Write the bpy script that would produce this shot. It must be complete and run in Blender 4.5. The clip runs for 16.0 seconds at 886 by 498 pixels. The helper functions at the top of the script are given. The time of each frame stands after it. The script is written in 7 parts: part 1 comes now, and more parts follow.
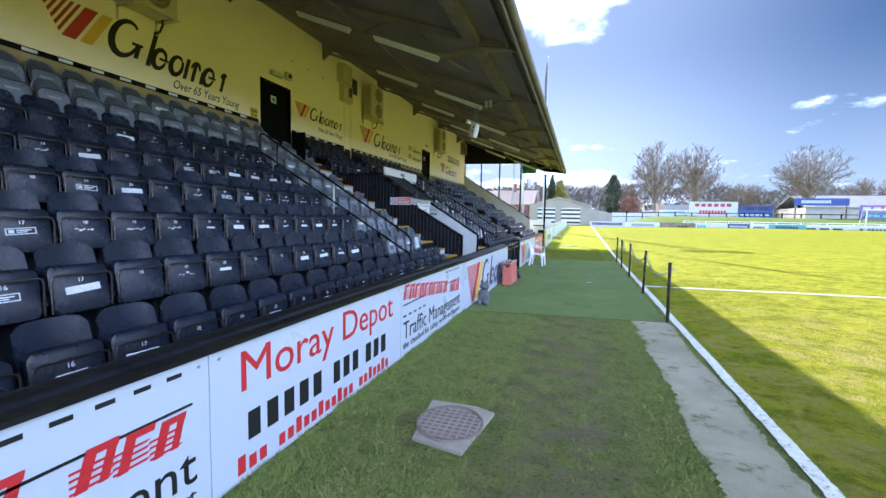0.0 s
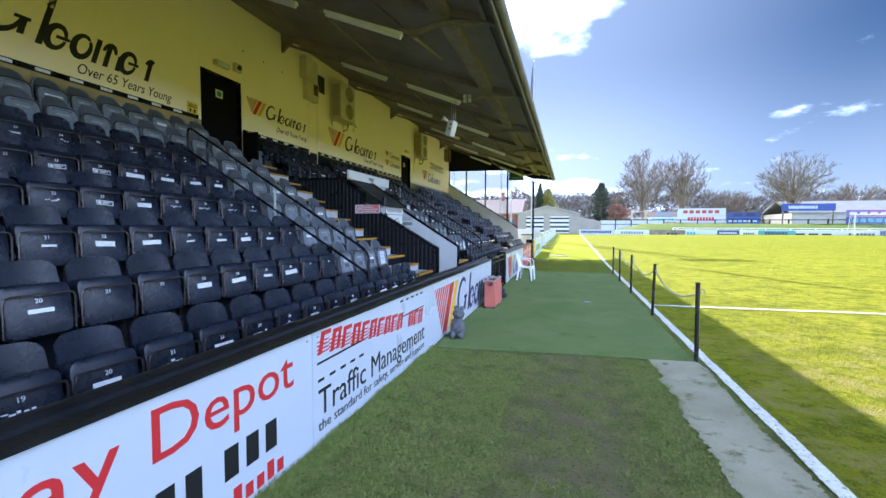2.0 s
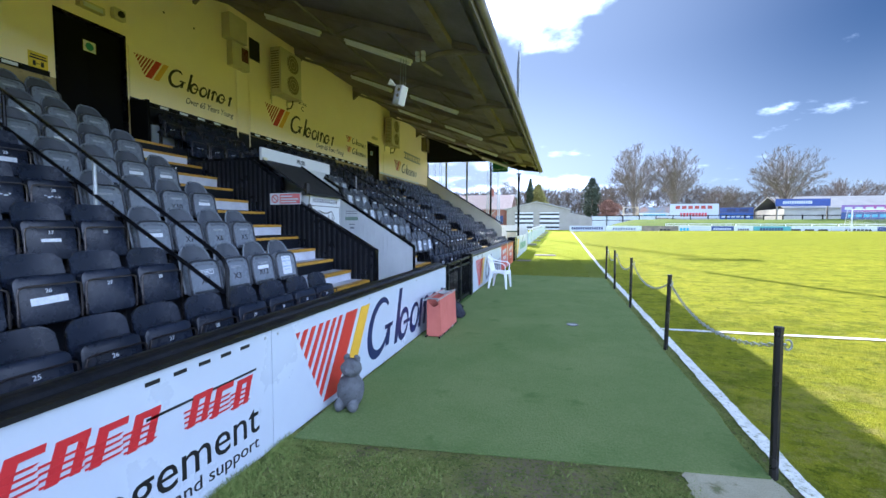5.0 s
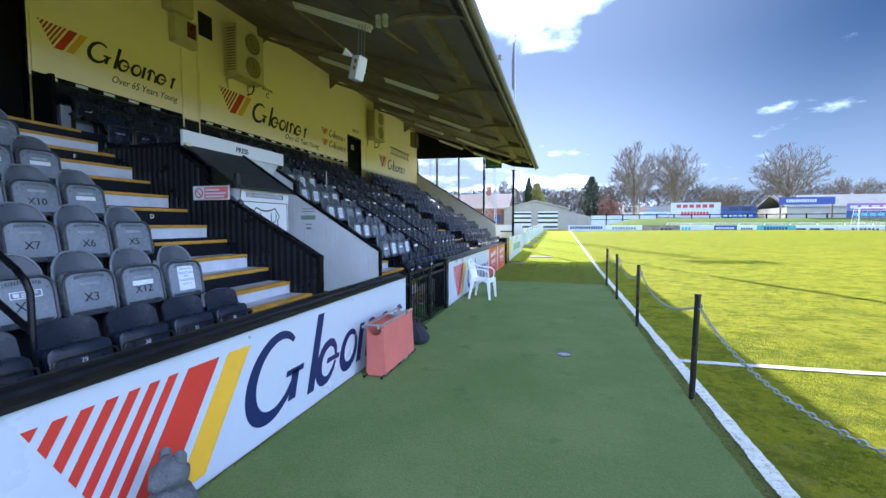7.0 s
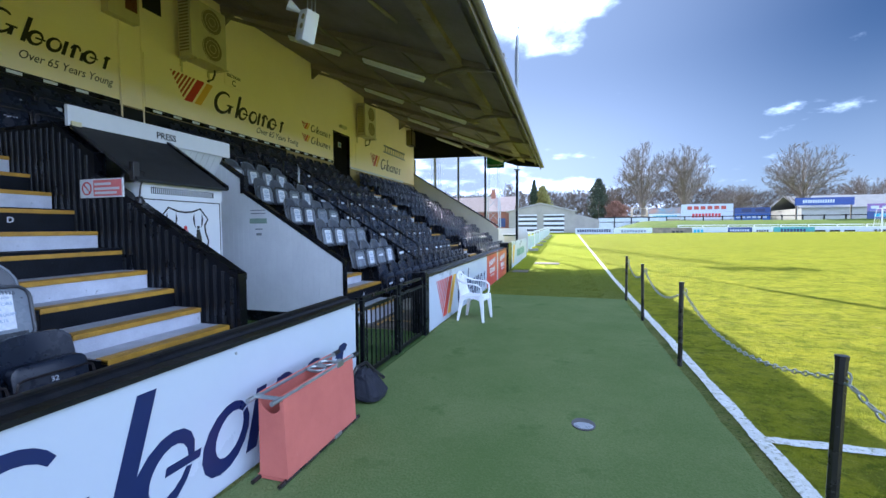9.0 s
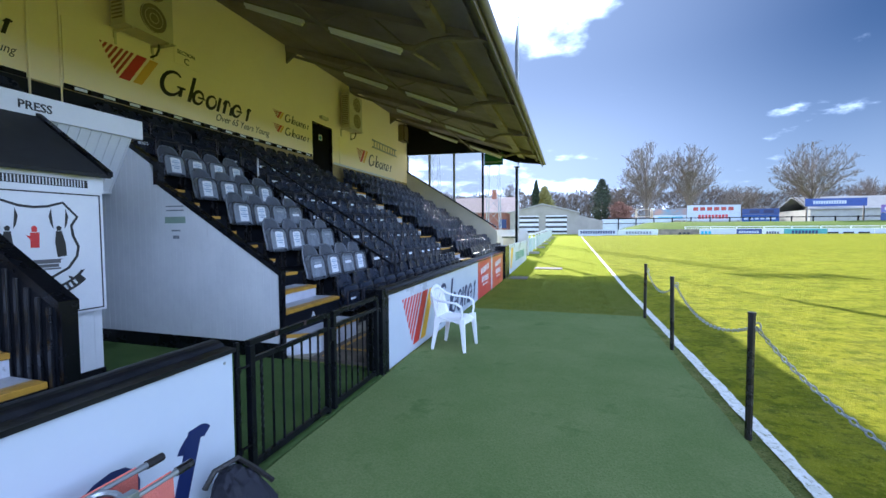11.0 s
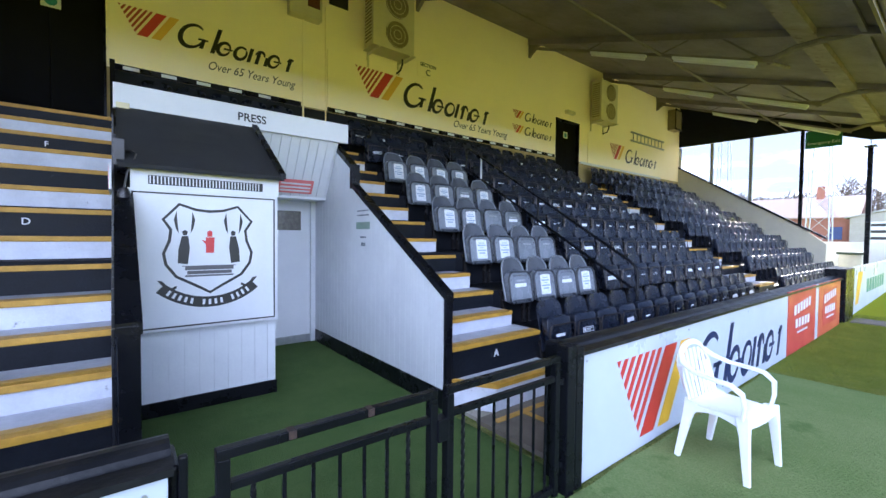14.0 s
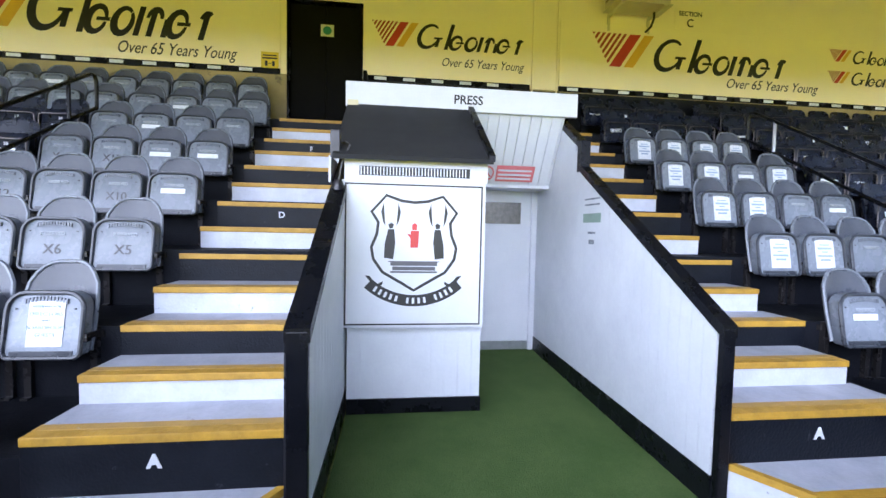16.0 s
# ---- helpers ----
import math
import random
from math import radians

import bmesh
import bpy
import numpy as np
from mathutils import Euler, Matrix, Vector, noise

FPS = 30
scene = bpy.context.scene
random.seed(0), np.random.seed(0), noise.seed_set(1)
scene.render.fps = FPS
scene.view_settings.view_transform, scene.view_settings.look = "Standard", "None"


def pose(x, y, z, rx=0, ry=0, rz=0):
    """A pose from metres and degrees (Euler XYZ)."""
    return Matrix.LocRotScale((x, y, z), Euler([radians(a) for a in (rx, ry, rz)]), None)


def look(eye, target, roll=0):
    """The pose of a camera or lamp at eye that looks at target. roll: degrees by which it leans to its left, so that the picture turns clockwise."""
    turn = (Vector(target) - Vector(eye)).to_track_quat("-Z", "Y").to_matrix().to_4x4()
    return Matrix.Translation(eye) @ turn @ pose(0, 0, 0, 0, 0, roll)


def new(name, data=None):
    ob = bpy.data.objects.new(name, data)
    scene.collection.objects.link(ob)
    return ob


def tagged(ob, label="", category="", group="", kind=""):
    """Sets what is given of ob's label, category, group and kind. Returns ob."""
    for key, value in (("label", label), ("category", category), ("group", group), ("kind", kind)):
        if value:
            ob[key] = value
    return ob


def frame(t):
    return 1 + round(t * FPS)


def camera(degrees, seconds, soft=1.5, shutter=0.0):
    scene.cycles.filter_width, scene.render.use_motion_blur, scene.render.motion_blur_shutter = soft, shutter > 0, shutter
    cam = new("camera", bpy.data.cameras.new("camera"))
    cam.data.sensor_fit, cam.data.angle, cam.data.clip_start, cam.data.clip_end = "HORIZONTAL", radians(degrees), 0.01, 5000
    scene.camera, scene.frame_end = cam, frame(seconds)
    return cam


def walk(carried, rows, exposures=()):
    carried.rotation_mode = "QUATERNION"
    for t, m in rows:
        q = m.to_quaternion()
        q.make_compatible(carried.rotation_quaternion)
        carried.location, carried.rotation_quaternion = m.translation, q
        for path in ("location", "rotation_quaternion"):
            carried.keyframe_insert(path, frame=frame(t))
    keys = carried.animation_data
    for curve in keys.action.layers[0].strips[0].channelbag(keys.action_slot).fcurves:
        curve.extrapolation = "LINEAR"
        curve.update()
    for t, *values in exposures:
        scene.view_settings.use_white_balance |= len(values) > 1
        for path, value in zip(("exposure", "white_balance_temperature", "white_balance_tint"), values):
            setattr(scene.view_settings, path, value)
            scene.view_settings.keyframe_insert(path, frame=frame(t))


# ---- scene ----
cam = camera(93.7, 16.0)
METRES, EYE, TILT, LEAN, TURN = 11.5, 1.5, 0.0, 0.0, 18.3
ROWS = [
    (0.0, 0.0, 0.0, 0.0, 0.08, -4.32, -1.02),
    (0.5, 0.0061, 0.036, -0.0001, 0.12, -4.0, -1.06),
    (1.0, 0.0136, 0.0675, 0.0, 0.02, -3.73, -0.92),
    (1.5, 0.0244, 0.1009, 0.0008, -0.56, -3.35, -0.58),
    (2.0, 0.0325, 0.1327, -0.0004, -1.39, -2.91, -0.28),
    (2.5, 0.0418, 0.1653, 0.0004, -2.24, -2.74, -0.01),
    (3.0, 0.0565, 0.2016, 0.0003, -2.82, -2.96, 0.17),
    (3.5, 0.0693, 0.2377, -0.0025, -2.91, -3.29, 0.16),
    (4.0, 0.0846, 0.2708, -0.0028, -2.57, -3.44, 0.06),
    (6.5, 0.1531, 0.42, -0.0004, -2.53, -3.19, -0.3),
    (7.0, 0.1655, 0.4519, -0.0017, -2.55, -3.41, -0.02),
    (7.5, 0.179, 0.4883, -0.0005, -2.2, -3.4, 0.3),
    (8.0, 0.1855, 0.524, 0.0002, -1.75, -3.15, 0.38),
    (8.5, 0.1946, 0.5583, -0.0025, -1.55, -2.92, 0.39),
    (9.0, 0.2045, 0.5886, -0.0019, -1.76, -2.87, 0.35),
    (9.5, 0.2129, 0.6228, -0.002, -2.28, -2.9, 0.28),
    (12.0, 0.2602, 0.7767, -0.0008, 1.51, -2.19, 0.25),
    (12.5, 0.2654, 0.8068, 0.0004, 6.99, -1.94, -0.0),
    (13.0, 0.2688, 0.8314, -0.0006, 14.59, -1.74, -0.2),
    (13.5, 0.2682, 0.8535, 0.0, 23.89, -1.74, -0.41),
    (14.0, 0.2588, 0.8722, 0.0, 33.59, -1.76, -0.61),
    (14.5, 0.2483, 0.8868, 0.0006, 43.92, -1.94, -0.77),
    (15.0, 0.2398, 0.9049, 0.0004, 53.19, -2.23, -0.93),
    (15.5, 0.2269, 0.9189, -0.0007, 59.88, -2.63, -1.07),
    (16.0, 0.2085, 0.9309, -0.0001, 65.04, -2.95, -1.19),
]
walk(cam, [(t, pose(0, 0, EYE, TILT, LEAN, TURN) @ pose(METRES * x, METRES * y, METRES * z, 90 + pitch, roll, yaw)) for t, x, y, z, yaw, pitch, roll in ROWS],
     exposures=[(0.0, 2.32, 5070, 18), (4.0, 2.22, 4970, 17), (7.0, 2.12, 4900, 17), (12.0, 2.0, 4860, 18), (13.5, 2.40, 4950, 20), (14.5, 3.08, 5500, 22), (16.0, 3.34, 5680, 22)])

# ---- world and sun ----
SUN = Vector((-3.2, 7.2, 4.65)).normalized()
world = bpy.data.worlds.new("sky")
scene.world = world
world.use_nodes = True
wn, wl = world.node_tree.nodes, world.node_tree.links
wn.clear()


def wnode(kind, **props):
    n = wn.new(kind)
    for k, v in props.items():
        setattr(n, k, v)
    return n


def wmath(op, a, b=None, c=None):
    n = wnode("ShaderNodeMath", operation=op)
    for k, v in enumerate((a, b, c)):
        if v is None:
            continue
        if isinstance(v, (int, float)):
            n.inputs[k].default_value = v
        else:
            wl.new(v, n.inputs[k])
    return n.outputs[0]


sky = wnode("ShaderNodeTexSky", sky_type="NISHITA", sun_disc=False, sun_elevation=math.asin(SUN.z), sun_rotation=math.atan2(SUN.x, SUN.y))
sky.air_density, sky.dust_density, sky.ozone_density = 1.0, 0.1, 3.0
coords = wnode("ShaderNodeTexCoord")
split = wnode("ShaderNodeSeparateXYZ")
wl.new(coords.outputs["Generated"], split.inputs[0])
up = wmath("MAXIMUM", split.outputs[2], 0.0)
flat = wnode("ShaderNodeCombineXYZ")
den = wmath("ADD", up, 0.22)
wl.new(wmath("DIVIDE", split.outputs[0], den), flat.inputs[0])
wl.new(wmath("DIVIDE", split.outputs[1], den), flat.inputs[1])
fluff = wnode("ShaderNodeTexNoise")
fluff.inputs["Scale"].default_value, fluff.inputs["Detail"].default_value, fluff.inputs["Roughness"].default_value = 1.5, 11, 0.58
wl.new(flat.outputs[0], fluff.inputs["Vector"])
# one large bright cloud beside the sun, low cumulus along the horizon
dot = wnode("ShaderNodeVectorMath", operation="DOT_PRODUCT")
wl.new(coords.outputs["Generated"], dot.inputs[0])
dot.inputs[1].default_value = Vector((-0.07, 0.83, 0.575)).normalized()
near = wnode("ShaderNodeMapRange", interpolation_type="SMOOTHSTEP")
wl.new(dot.outputs["Value"], near.inputs[0])
near.inputs[1].default_value, near.inputs[2].default_value, near.inputs[3].default_value, near.inputs[4].default_value = 0.955, 0.995, 0.0, 0.34
# nearness to the sun: the air glows white round it, the far side is a deeper blue
glare = wnode("ShaderNodeVectorMath", operation="DOT_PRODUCT")
wl.new(coords.outputs["Generated"], glare.inputs[0])
glare.inputs[1].default_value = SUN
sunward = wnode("ShaderNodeMapRange", interpolation_type="SMOOTHSTEP")
wl.new(glare.outputs["Value"], sunward.inputs[0])
sunward.inputs[1].default_value, sunward.inputs[2].default_value, sunward.inputs[3].default_value, sunward.inputs[4].default_value = 0.62, 0.99, 0.0, 1.0
low = wnode("ShaderNodeMapRange", interpolation_type="SMOOTHSTEP")
wl.new(up, low.inputs[0])
low.inputs[1].default_value, low.inputs[2].default_value, low.inputs[3].default_value, low.inputs[4].default_value = 0.06, 0.22, 0.13, 0.0
# unseen cloud bank away from the sun, added to brighten the shaded stand
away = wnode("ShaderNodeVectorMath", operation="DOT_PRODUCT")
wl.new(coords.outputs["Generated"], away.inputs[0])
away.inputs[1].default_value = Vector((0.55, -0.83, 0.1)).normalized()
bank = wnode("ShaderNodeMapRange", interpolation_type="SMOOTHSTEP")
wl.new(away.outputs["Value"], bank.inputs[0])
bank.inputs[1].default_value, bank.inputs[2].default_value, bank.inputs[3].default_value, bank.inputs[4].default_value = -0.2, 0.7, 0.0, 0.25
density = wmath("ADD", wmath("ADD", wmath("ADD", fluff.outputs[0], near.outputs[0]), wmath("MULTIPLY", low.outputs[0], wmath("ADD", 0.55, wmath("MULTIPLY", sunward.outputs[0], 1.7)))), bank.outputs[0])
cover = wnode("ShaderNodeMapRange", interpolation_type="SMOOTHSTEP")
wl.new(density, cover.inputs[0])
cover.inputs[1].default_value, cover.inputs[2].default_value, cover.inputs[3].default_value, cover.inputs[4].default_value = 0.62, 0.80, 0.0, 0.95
blue = wnode("ShaderNodeBackground")
wl.new(sky.outputs[0], blue.inputs[0])
blue.inputs[1].default_value = 0.0120
white = wnode("ShaderNodeBackground")
white.inputs[0].default_value, white.inputs[1].default_value = (0.86, 0.93, 1.0, 1), 1.0
# pale haze thickening towards the horizon all round
haze = wnode("ShaderNodeBackground")
haze.inputs[0].default_value, haze.inputs[1].default_value = (0.84, 0.92, 1.0, 1), 0.235
thick = wnode("ShaderNodeMapRange", interpolation_type="SMOOTHSTEP")
wl.new(up, thick.inputs[0])
thick.inputs[1].default_value, thick.inputs[2].default_value, thick.inputs[3].default_value, thick.inputs[4].default_value = 0.0, 0.36, 0.9, 0.0
hazy = wnode("ShaderNodeMixShader")
wl.new(wmath("MINIMUM", wmath("ADD", wmath("MULTIPLY", thick.outputs[0], wmath("ADD", 0.54, wmath("MULTIPLY", sunward.outputs[0], 0.52))), wmath("MULTIPLY", sunward.outputs[0], 0.48)), 0.95), hazy.inputs[0])
wl.new(blue.outputs[0], hazy.inputs[1])
wl.new(haze.outputs[0], hazy.inputs[2])
mixed = wnode("ShaderNodeMixShader")
wl.new(cover.outputs[0], mixed.inputs[0])
wl.new(hazy.outputs[0], mixed.inputs[1])
wl.new(white.outputs[0], mixed.inputs[2])
wl.new(mixed.outputs[0], wnode("ShaderNodeOutputWorld").inputs[0])

sun = new("sun", bpy.data.lights.new("sun", "SUN"))
sun.data.energy, sun.data.angle, sun.data.color = 4.1, radians(0.53), (1.0, 0.84, 0.58)
sun.matrix_world = look(SUN * 80, (0, 0, 0))


# ---- materials ----
def mat(name, c1, c2=None, scale=3.0, rough=0.6, metal=0.0, bump=0.15, grain=60.0, spread=0.25, vary=0.0, spec=0.5, c3=None, dirt=0.6, grit=0.22):
    """A surface of two tones over two scales of noise, with fine relief; c3 adds patches of wear, vary shifts each piece's value."""
    m = bpy.data.materials.new(name)
    m.use_nodes = True
    n, l = m.node_tree.nodes, m.node_tree.links
    b = n["Principled BSDF"]
    b.inputs["Roughness"].default_value, b.inputs["Metallic"].default_value = rough, metal
    b.inputs["Specular IOR Level"].default_value = spec
    tc = n.new("ShaderNodeTexCoord")
    big = n.new("ShaderNodeTexNoise")
    big.inputs["Scale"].default_value, big.inputs["Detail"].default_value, big.inputs["Roughness"].default_value = scale, 8, 0.65
    fine = n.new("ShaderNodeTexNoise")
    fine.inputs["Scale"].default_value, fine.inputs["Detail"].default_value = grain, 4
    for t in (big, fine):
        l.new(tc.outputs["Object"], t.inputs["Vector"])
    c2 = c2 or tuple(c * (1 - spread) for c in c1)
    avg = n.new("ShaderNodeMath")
    avg.operation = "MULTIPLY_ADD"
    l.new(fine.outputs[0], avg.inputs[0])
    avg.inputs[1].default_value = grit
    l.new(big.outputs[0], avg.inputs[2])
    ramp = n.new("ShaderNodeMapRange")
    l.new(avg.outputs[0], ramp.inputs[0])
    ramp.inputs[1].default_value, ramp.inputs[2].default_value = 0.31 + 0.5 * grit, 0.69 + 0.5 * grit
    mix = n.new("ShaderNodeMix")
    mix.data_type = "RGBA"
    l.new(ramp.outputs[0], mix.inputs[0])
    mix.inputs[6].default_value, mix.inputs[7].default_value = (*c1, 1), (*c2, 1)
    out = mix.outputs[2]
    if c3:
        third = n.new("ShaderNodeTexNoise")
        third.inputs["Scale"].default_value, third.inputs["Detail"].default_value = scale * 2.3, 10
        third.inputs["Roughness"].default_value = 0.7
        l.new(tc.outputs["Object"], third.inputs["Vector"])
        r3 = n.new("ShaderNodeMapRange")
        l.new(third.outputs[0], r3.inputs[0])
        r3.inputs[1].default_value, r3.inputs[2].default_value = dirt, dirt + 0.09
        m3 = n.new("ShaderNodeMix")
        m3.data_type = "RGBA"
        l.new(r3.outputs[0], m3.inputs[0])
        l.new(out, m3.inputs[6])
        m3.inputs[7].default_value = (*c3, 1)
        out = m3.outputs[2]
    if vary:
        info = n.new("ShaderNodeObjectInfo")
        hsv = n.new("ShaderNodeHueSaturation")
        val = n.new("ShaderNodeMapRange")
        l.new(info.outputs["Random"], val.inputs[0])
        val.inputs[3].default_value, val.inputs[4].default_value = 1 - vary, 1 + vary
        l.new(val.outputs[0], hsv.inputs["Value"])
        l.new(out, hsv.inputs["Color"])
        out = hsv.outputs[0]
    l.new(out, b.inputs["Base Color"])
    rr = n.new("ShaderNodeMapRange")
    l.new(big.outputs[0], rr.inputs[0])
    rr.inputs[1].default_value, rr.inputs[2].default_value = 0.3, 0.7
    rr.inputs[3].default_value, rr.inputs[4].default_value = max(0.03, rough - 0.1), min(1, rough + 0.1)
    l.new(rr.outputs[0], b.inputs["Roughness"])
    if bump:
        bp = n.new("ShaderNodeBump")
        bp.inputs["Strength"].default_value, bp.inputs["Distance"].default_value = bump, 0.02
        l.new(fine.outputs[0], bp.inputs["Height"])
        l.new(bp.outputs[0], b.inputs["Normal"])
    return m


M = {
    "yellow": mat("yellow_paint", (0.95, 0.83, 0.56), (0.91, 0.79, 0.51), 0.7, 0.55, bump=0.06, grain=25, c3=(0.62, 0.55, 0.2), dirt=0.68),
    "yellow_board": mat("yellow_board", (0.95, 0.83, 0.54), (0.92, 0.80, 0.51), 0.5, 0.4, bump=0.02, grain=12),
    "tan": mat("shaded_tan_wall", (0.42, 0.33, 0.13), (0.30, 0.24, 0.11), 2, 0.8, bump=0.3, c3=(0.16, 0.13, 0.08)),
    "black": mat("black_gloss_paint", (0.003, 0.0035, 0.005), (0.006, 0.0065, 0.009), 3, 0.28, bump=0.05, grain=40, c3=(0.05, 0.05, 0.055), dirt=0.72, spec=0.2),
    "blackwood": mat("black_painted_wood", (0.003, 0.004, 0.007), (0.008, 0.010, 0.015), 5, 0.5, bump=0.18, grain=70, c3=(0.06, 0.065, 0.075), dirt=0.65, spec=0.2),
    "terrace": mat("black_terrace_paint", (0.003, 0.004, 0.007), (0.009, 0.010, 0.014), 3, 0.65, bump=0.2, c3=(0.06, 0.06, 0.065), dirt=0.67, spec=0.16),
    "roof": mat("soot_grey_roof_lining", (0.28, 0.242, 0.25), (0.185, 0.158, 0.163), 0.9, 0.85, bump=0.3, grain=18),
    "steel": mat("dark_painted_steel", (0.13, 0.118, 0.105), (0.17, 0.145, 0.12), 2.5, 0.7, bump=0.3, c3=(0.12, 0.06, 0.035), dirt=0.64),
    "truss": mat("sooty_truss_steel", (0.23, 0.20, 0.185), (0.155, 0.132, 0.118), 2.5, 0.75, bump=0.3, c3=(0.17, 0.11, 0.075), dirt=0.62),
    "capping": mat("worn_black_capping_paint", (0.004, 0.005, 0.007), (0.013, 0.013, 0.015), 6, 0.36, bump=0.12, grain=35, c3=(0.10, 0.085, 0.07), dirt=0.66, spec=0.3),
    "white": mat("white_paint", (0.67, 0.685, 0.715), (0.59, 0.61, 0.645), 1.6, 0.5, bump=0.08, c3=(0.6, 0.6, 0.58), dirt=0.70),
    "whitewood": mat("white_painted_boards", (0.66, 0.68, 0.71), (0.57, 0.59, 0.63), 2.2, 0.5, bump=0.06, grain=40, c3=(0.55, 0.54, 0.5), dirt=0.71),
    "step_white": mat("scuffed_white_step_paint", (0.60, 0.625, 0.70), (0.46, 0.48, 0.55), 4, 0.5, bump=0.1, c3=(0.10, 0.10, 0.11), dirt=0.645),
    "tread": mat("worn_grey_tread_paint", (0.43, 0.445, 0.50), (0.30, 0.315, 0.36), 3, 0.55, bump=0.1, c3=(0.12, 0.12, 0.13), dirt=0.63),
    "nosing": mat("amber_nosing_paint", (0.50, 0.285, 0.026), (0.33, 0.185, 0.022), 7, 0.55, bump=0.2, c3=(0.30, 0.25, 0.16), dirt=0.635),
    "nosing_worn": mat("worn_amber_paint", (0.46, 0.27, 0.05), (0.36, 0.23, 0.07), 7, 0.6, bump=0.2, c3=(0.42, 0.40, 0.38), dirt=0.62),
    "board": mat("white_printed_board", (0.53, 0.58, 0.665), (0.49, 0.54, 0.625), 0.8, 0.32, bump=0.02, grain=8, c3=(0.66, 0.68, 0.7), dirt=0.74),
    "path": mat("dirty_path_concrete", (0.38, 0.36, 0.265), (0.255, 0.245, 0.17), 1.6, 0.92, bump=0.7, grain=120, c3=(0.15, 0.155, 0.075), dirt=0.55, grit=0.6, spec=0.15),
    "concrete": mat("pale_concrete", (0.37, 0.34, 0.28), (0.24, 0.225, 0.18), 2.5, 0.9, bump=0.6, grain=120, c3=(0.20, 0.21, 0.11), dirt=0.58, grit=0.6),
    "grey": mat("weathered_grey_render", (0.42, 0.42, 0.40), (0.33, 0.33, 0.32), 1.2, 0.8, bump=0.2),
    "seat_dark": mat("navy_black_plastic", (0.007, 0.010, 0.019), (0.013, 0.017, 0.031), 6, 0.28, bump=0.12, grain=220, vary=0.2, c3=(0.07, 0.075, 0.085), dirt=0.72),
    "seat_grey": mat("grey_plastic", (0.052, 0.058, 0.074), (0.078, 0.086, 0.105), 6, 0.32, bump=0.12, grain=220, vary=0.12, c3=(0.16, 0.15, 0.14), dirt=0.70),
    "rim_dark": mat("dark_grey_plastic_rim", (0.030, 0.034, 0.042), (0.055, 0.06, 0.07), 9, 0.3, bump=0.05),
    "rim_grey": mat("light_grey_plastic_edge", (0.20, 0.22, 0.255), (0.12, 0.135, 0.16), 9, 0.26, bump=0.05, c3=(0.03, 0.03, 0.035), dirt=0.58),
    "seat_pale": mat("pale_grey_plastic", (0.225, 0.25, 0.285), (0.16, 0.18, 0.215), 6, 0.28, bump=0.12, grain=220, vary=0.12, c3=(0.25, 0.24, 0.22), dirt=0.70),
    "tube": mat("black_tube", (0.022, 0.02, 0.02), rough=0.28, metal=0.0, bump=0.05),
    "rimsteel": mat("dull_black_rim_steel", (0.11, 0.095, 0.09), (0.05, 0.045, 0.045), 14, 0.32, metal=0.7, bump=0.05),
    "label": mat("white_sticker", (0.80, 0.83, 0.88), (0.60, 0.63, 0.68), 30, 0.4, bump=0.0),
    "galv": mat("galvanised_steel", (0.45, 0.47, 0.48), (0.36, 0.38, 0.39), 12, 0.42, metal=0.85, bump=0.05),
    "red": mat("red_print", (0.52, 0.03, 0.035), rough=0.35, bump=0.0, spread=0.1),
    "logo_red": mat("logo_red_print", (0.55, 0.045, 0.03), rough=0.4, bump=0.0, spread=0.12),
    "logo_maroon": mat("logo_maroon_print", (0.36, 0.05, 0.03), rough=0.4, bump=0.0, spread=0.12),
    "logo_yellow": mat("logo_amber_print", (0.78, 0.46, 0.03), rough=0.4, bump=0.0, spread=0.1),
    "ink": mat("black_print", (0.014, 0.014, 0.016), rough=0.4, bump=0.0, spread=0.1),
    "navy": mat("navy_print", (0.015, 0.024, 0.10), rough=0.35, bump=0.0, spread=0.1),
    "turf": mat("artificial_turf", (0.110, 0.165, 0.050), (0.17, 0.215, 0.082), 0.9, 0.95, bump=1.0, grain=75, spec=0.08, c3=(0.095, 0.150, 0.045), dirt=0.58, grit=0.75),
    "carpet": mat("dark_green_carpet", (0.055, 0.100, 0.026), (0.088, 0.135, 0.042), 2.0, 0.97, bump=0.9, grain=110, spec=0.1, grit=0.7),
    "line": mat("white_line_chalk", (0.80, 0.81, 0.80), (0.56, 0.58, 0.50), 14, 0.9, bump=0.8, grain=90, c3=(0.26, 0.27, 0.15), dirt=0.54),
}


M["faded_print"] = mat("faded_white_print", (0.42, 0.45, 0.50), (0.30, 0.33, 0.37), 60, 0.5, bump=0)
M["enamel"] = mat("white_lamp_enamel", (0.86, 0.87, 0.88), (0.80, 0.81, 0.82), 3, 0.35, bump=0.02)
M["faded_red"] = mat("faded_red_print", (0.60, 0.12, 0.13), (0.66, 0.2, 0.2), 6, 0.5, bump=0)
M["door"] = mat("matt_black_door", (0.004, 0.004, 0.005), (0.007, 0.007, 0.008), 4, 0.8, bump=0.1, spec=0.08)


# ---- mesh helpers ----
def box(bm, x0, x1, y0, y1, z0, z1, bevel=0.0):
    vs = [bm.verts.new((x, y, z)) for x in (x0, x1) for y in (y0, y1) for z in (z0, z1)]
    fs = [bm.faces.new([vs[k] for k in q]) for q in ((0, 1, 3, 2), (4, 6, 7, 5), (0, 4, 5, 1), (2, 3, 7, 6), (0, 2, 6, 4), (1, 5, 7, 3))]
    if bevel:
        es = list({e for f in fs for e in f.edges})
        bmesh.ops.bevel(bm, geom=es, offset=bevel, segments=2, affect="EDGES", profile=0.6)
    return bm


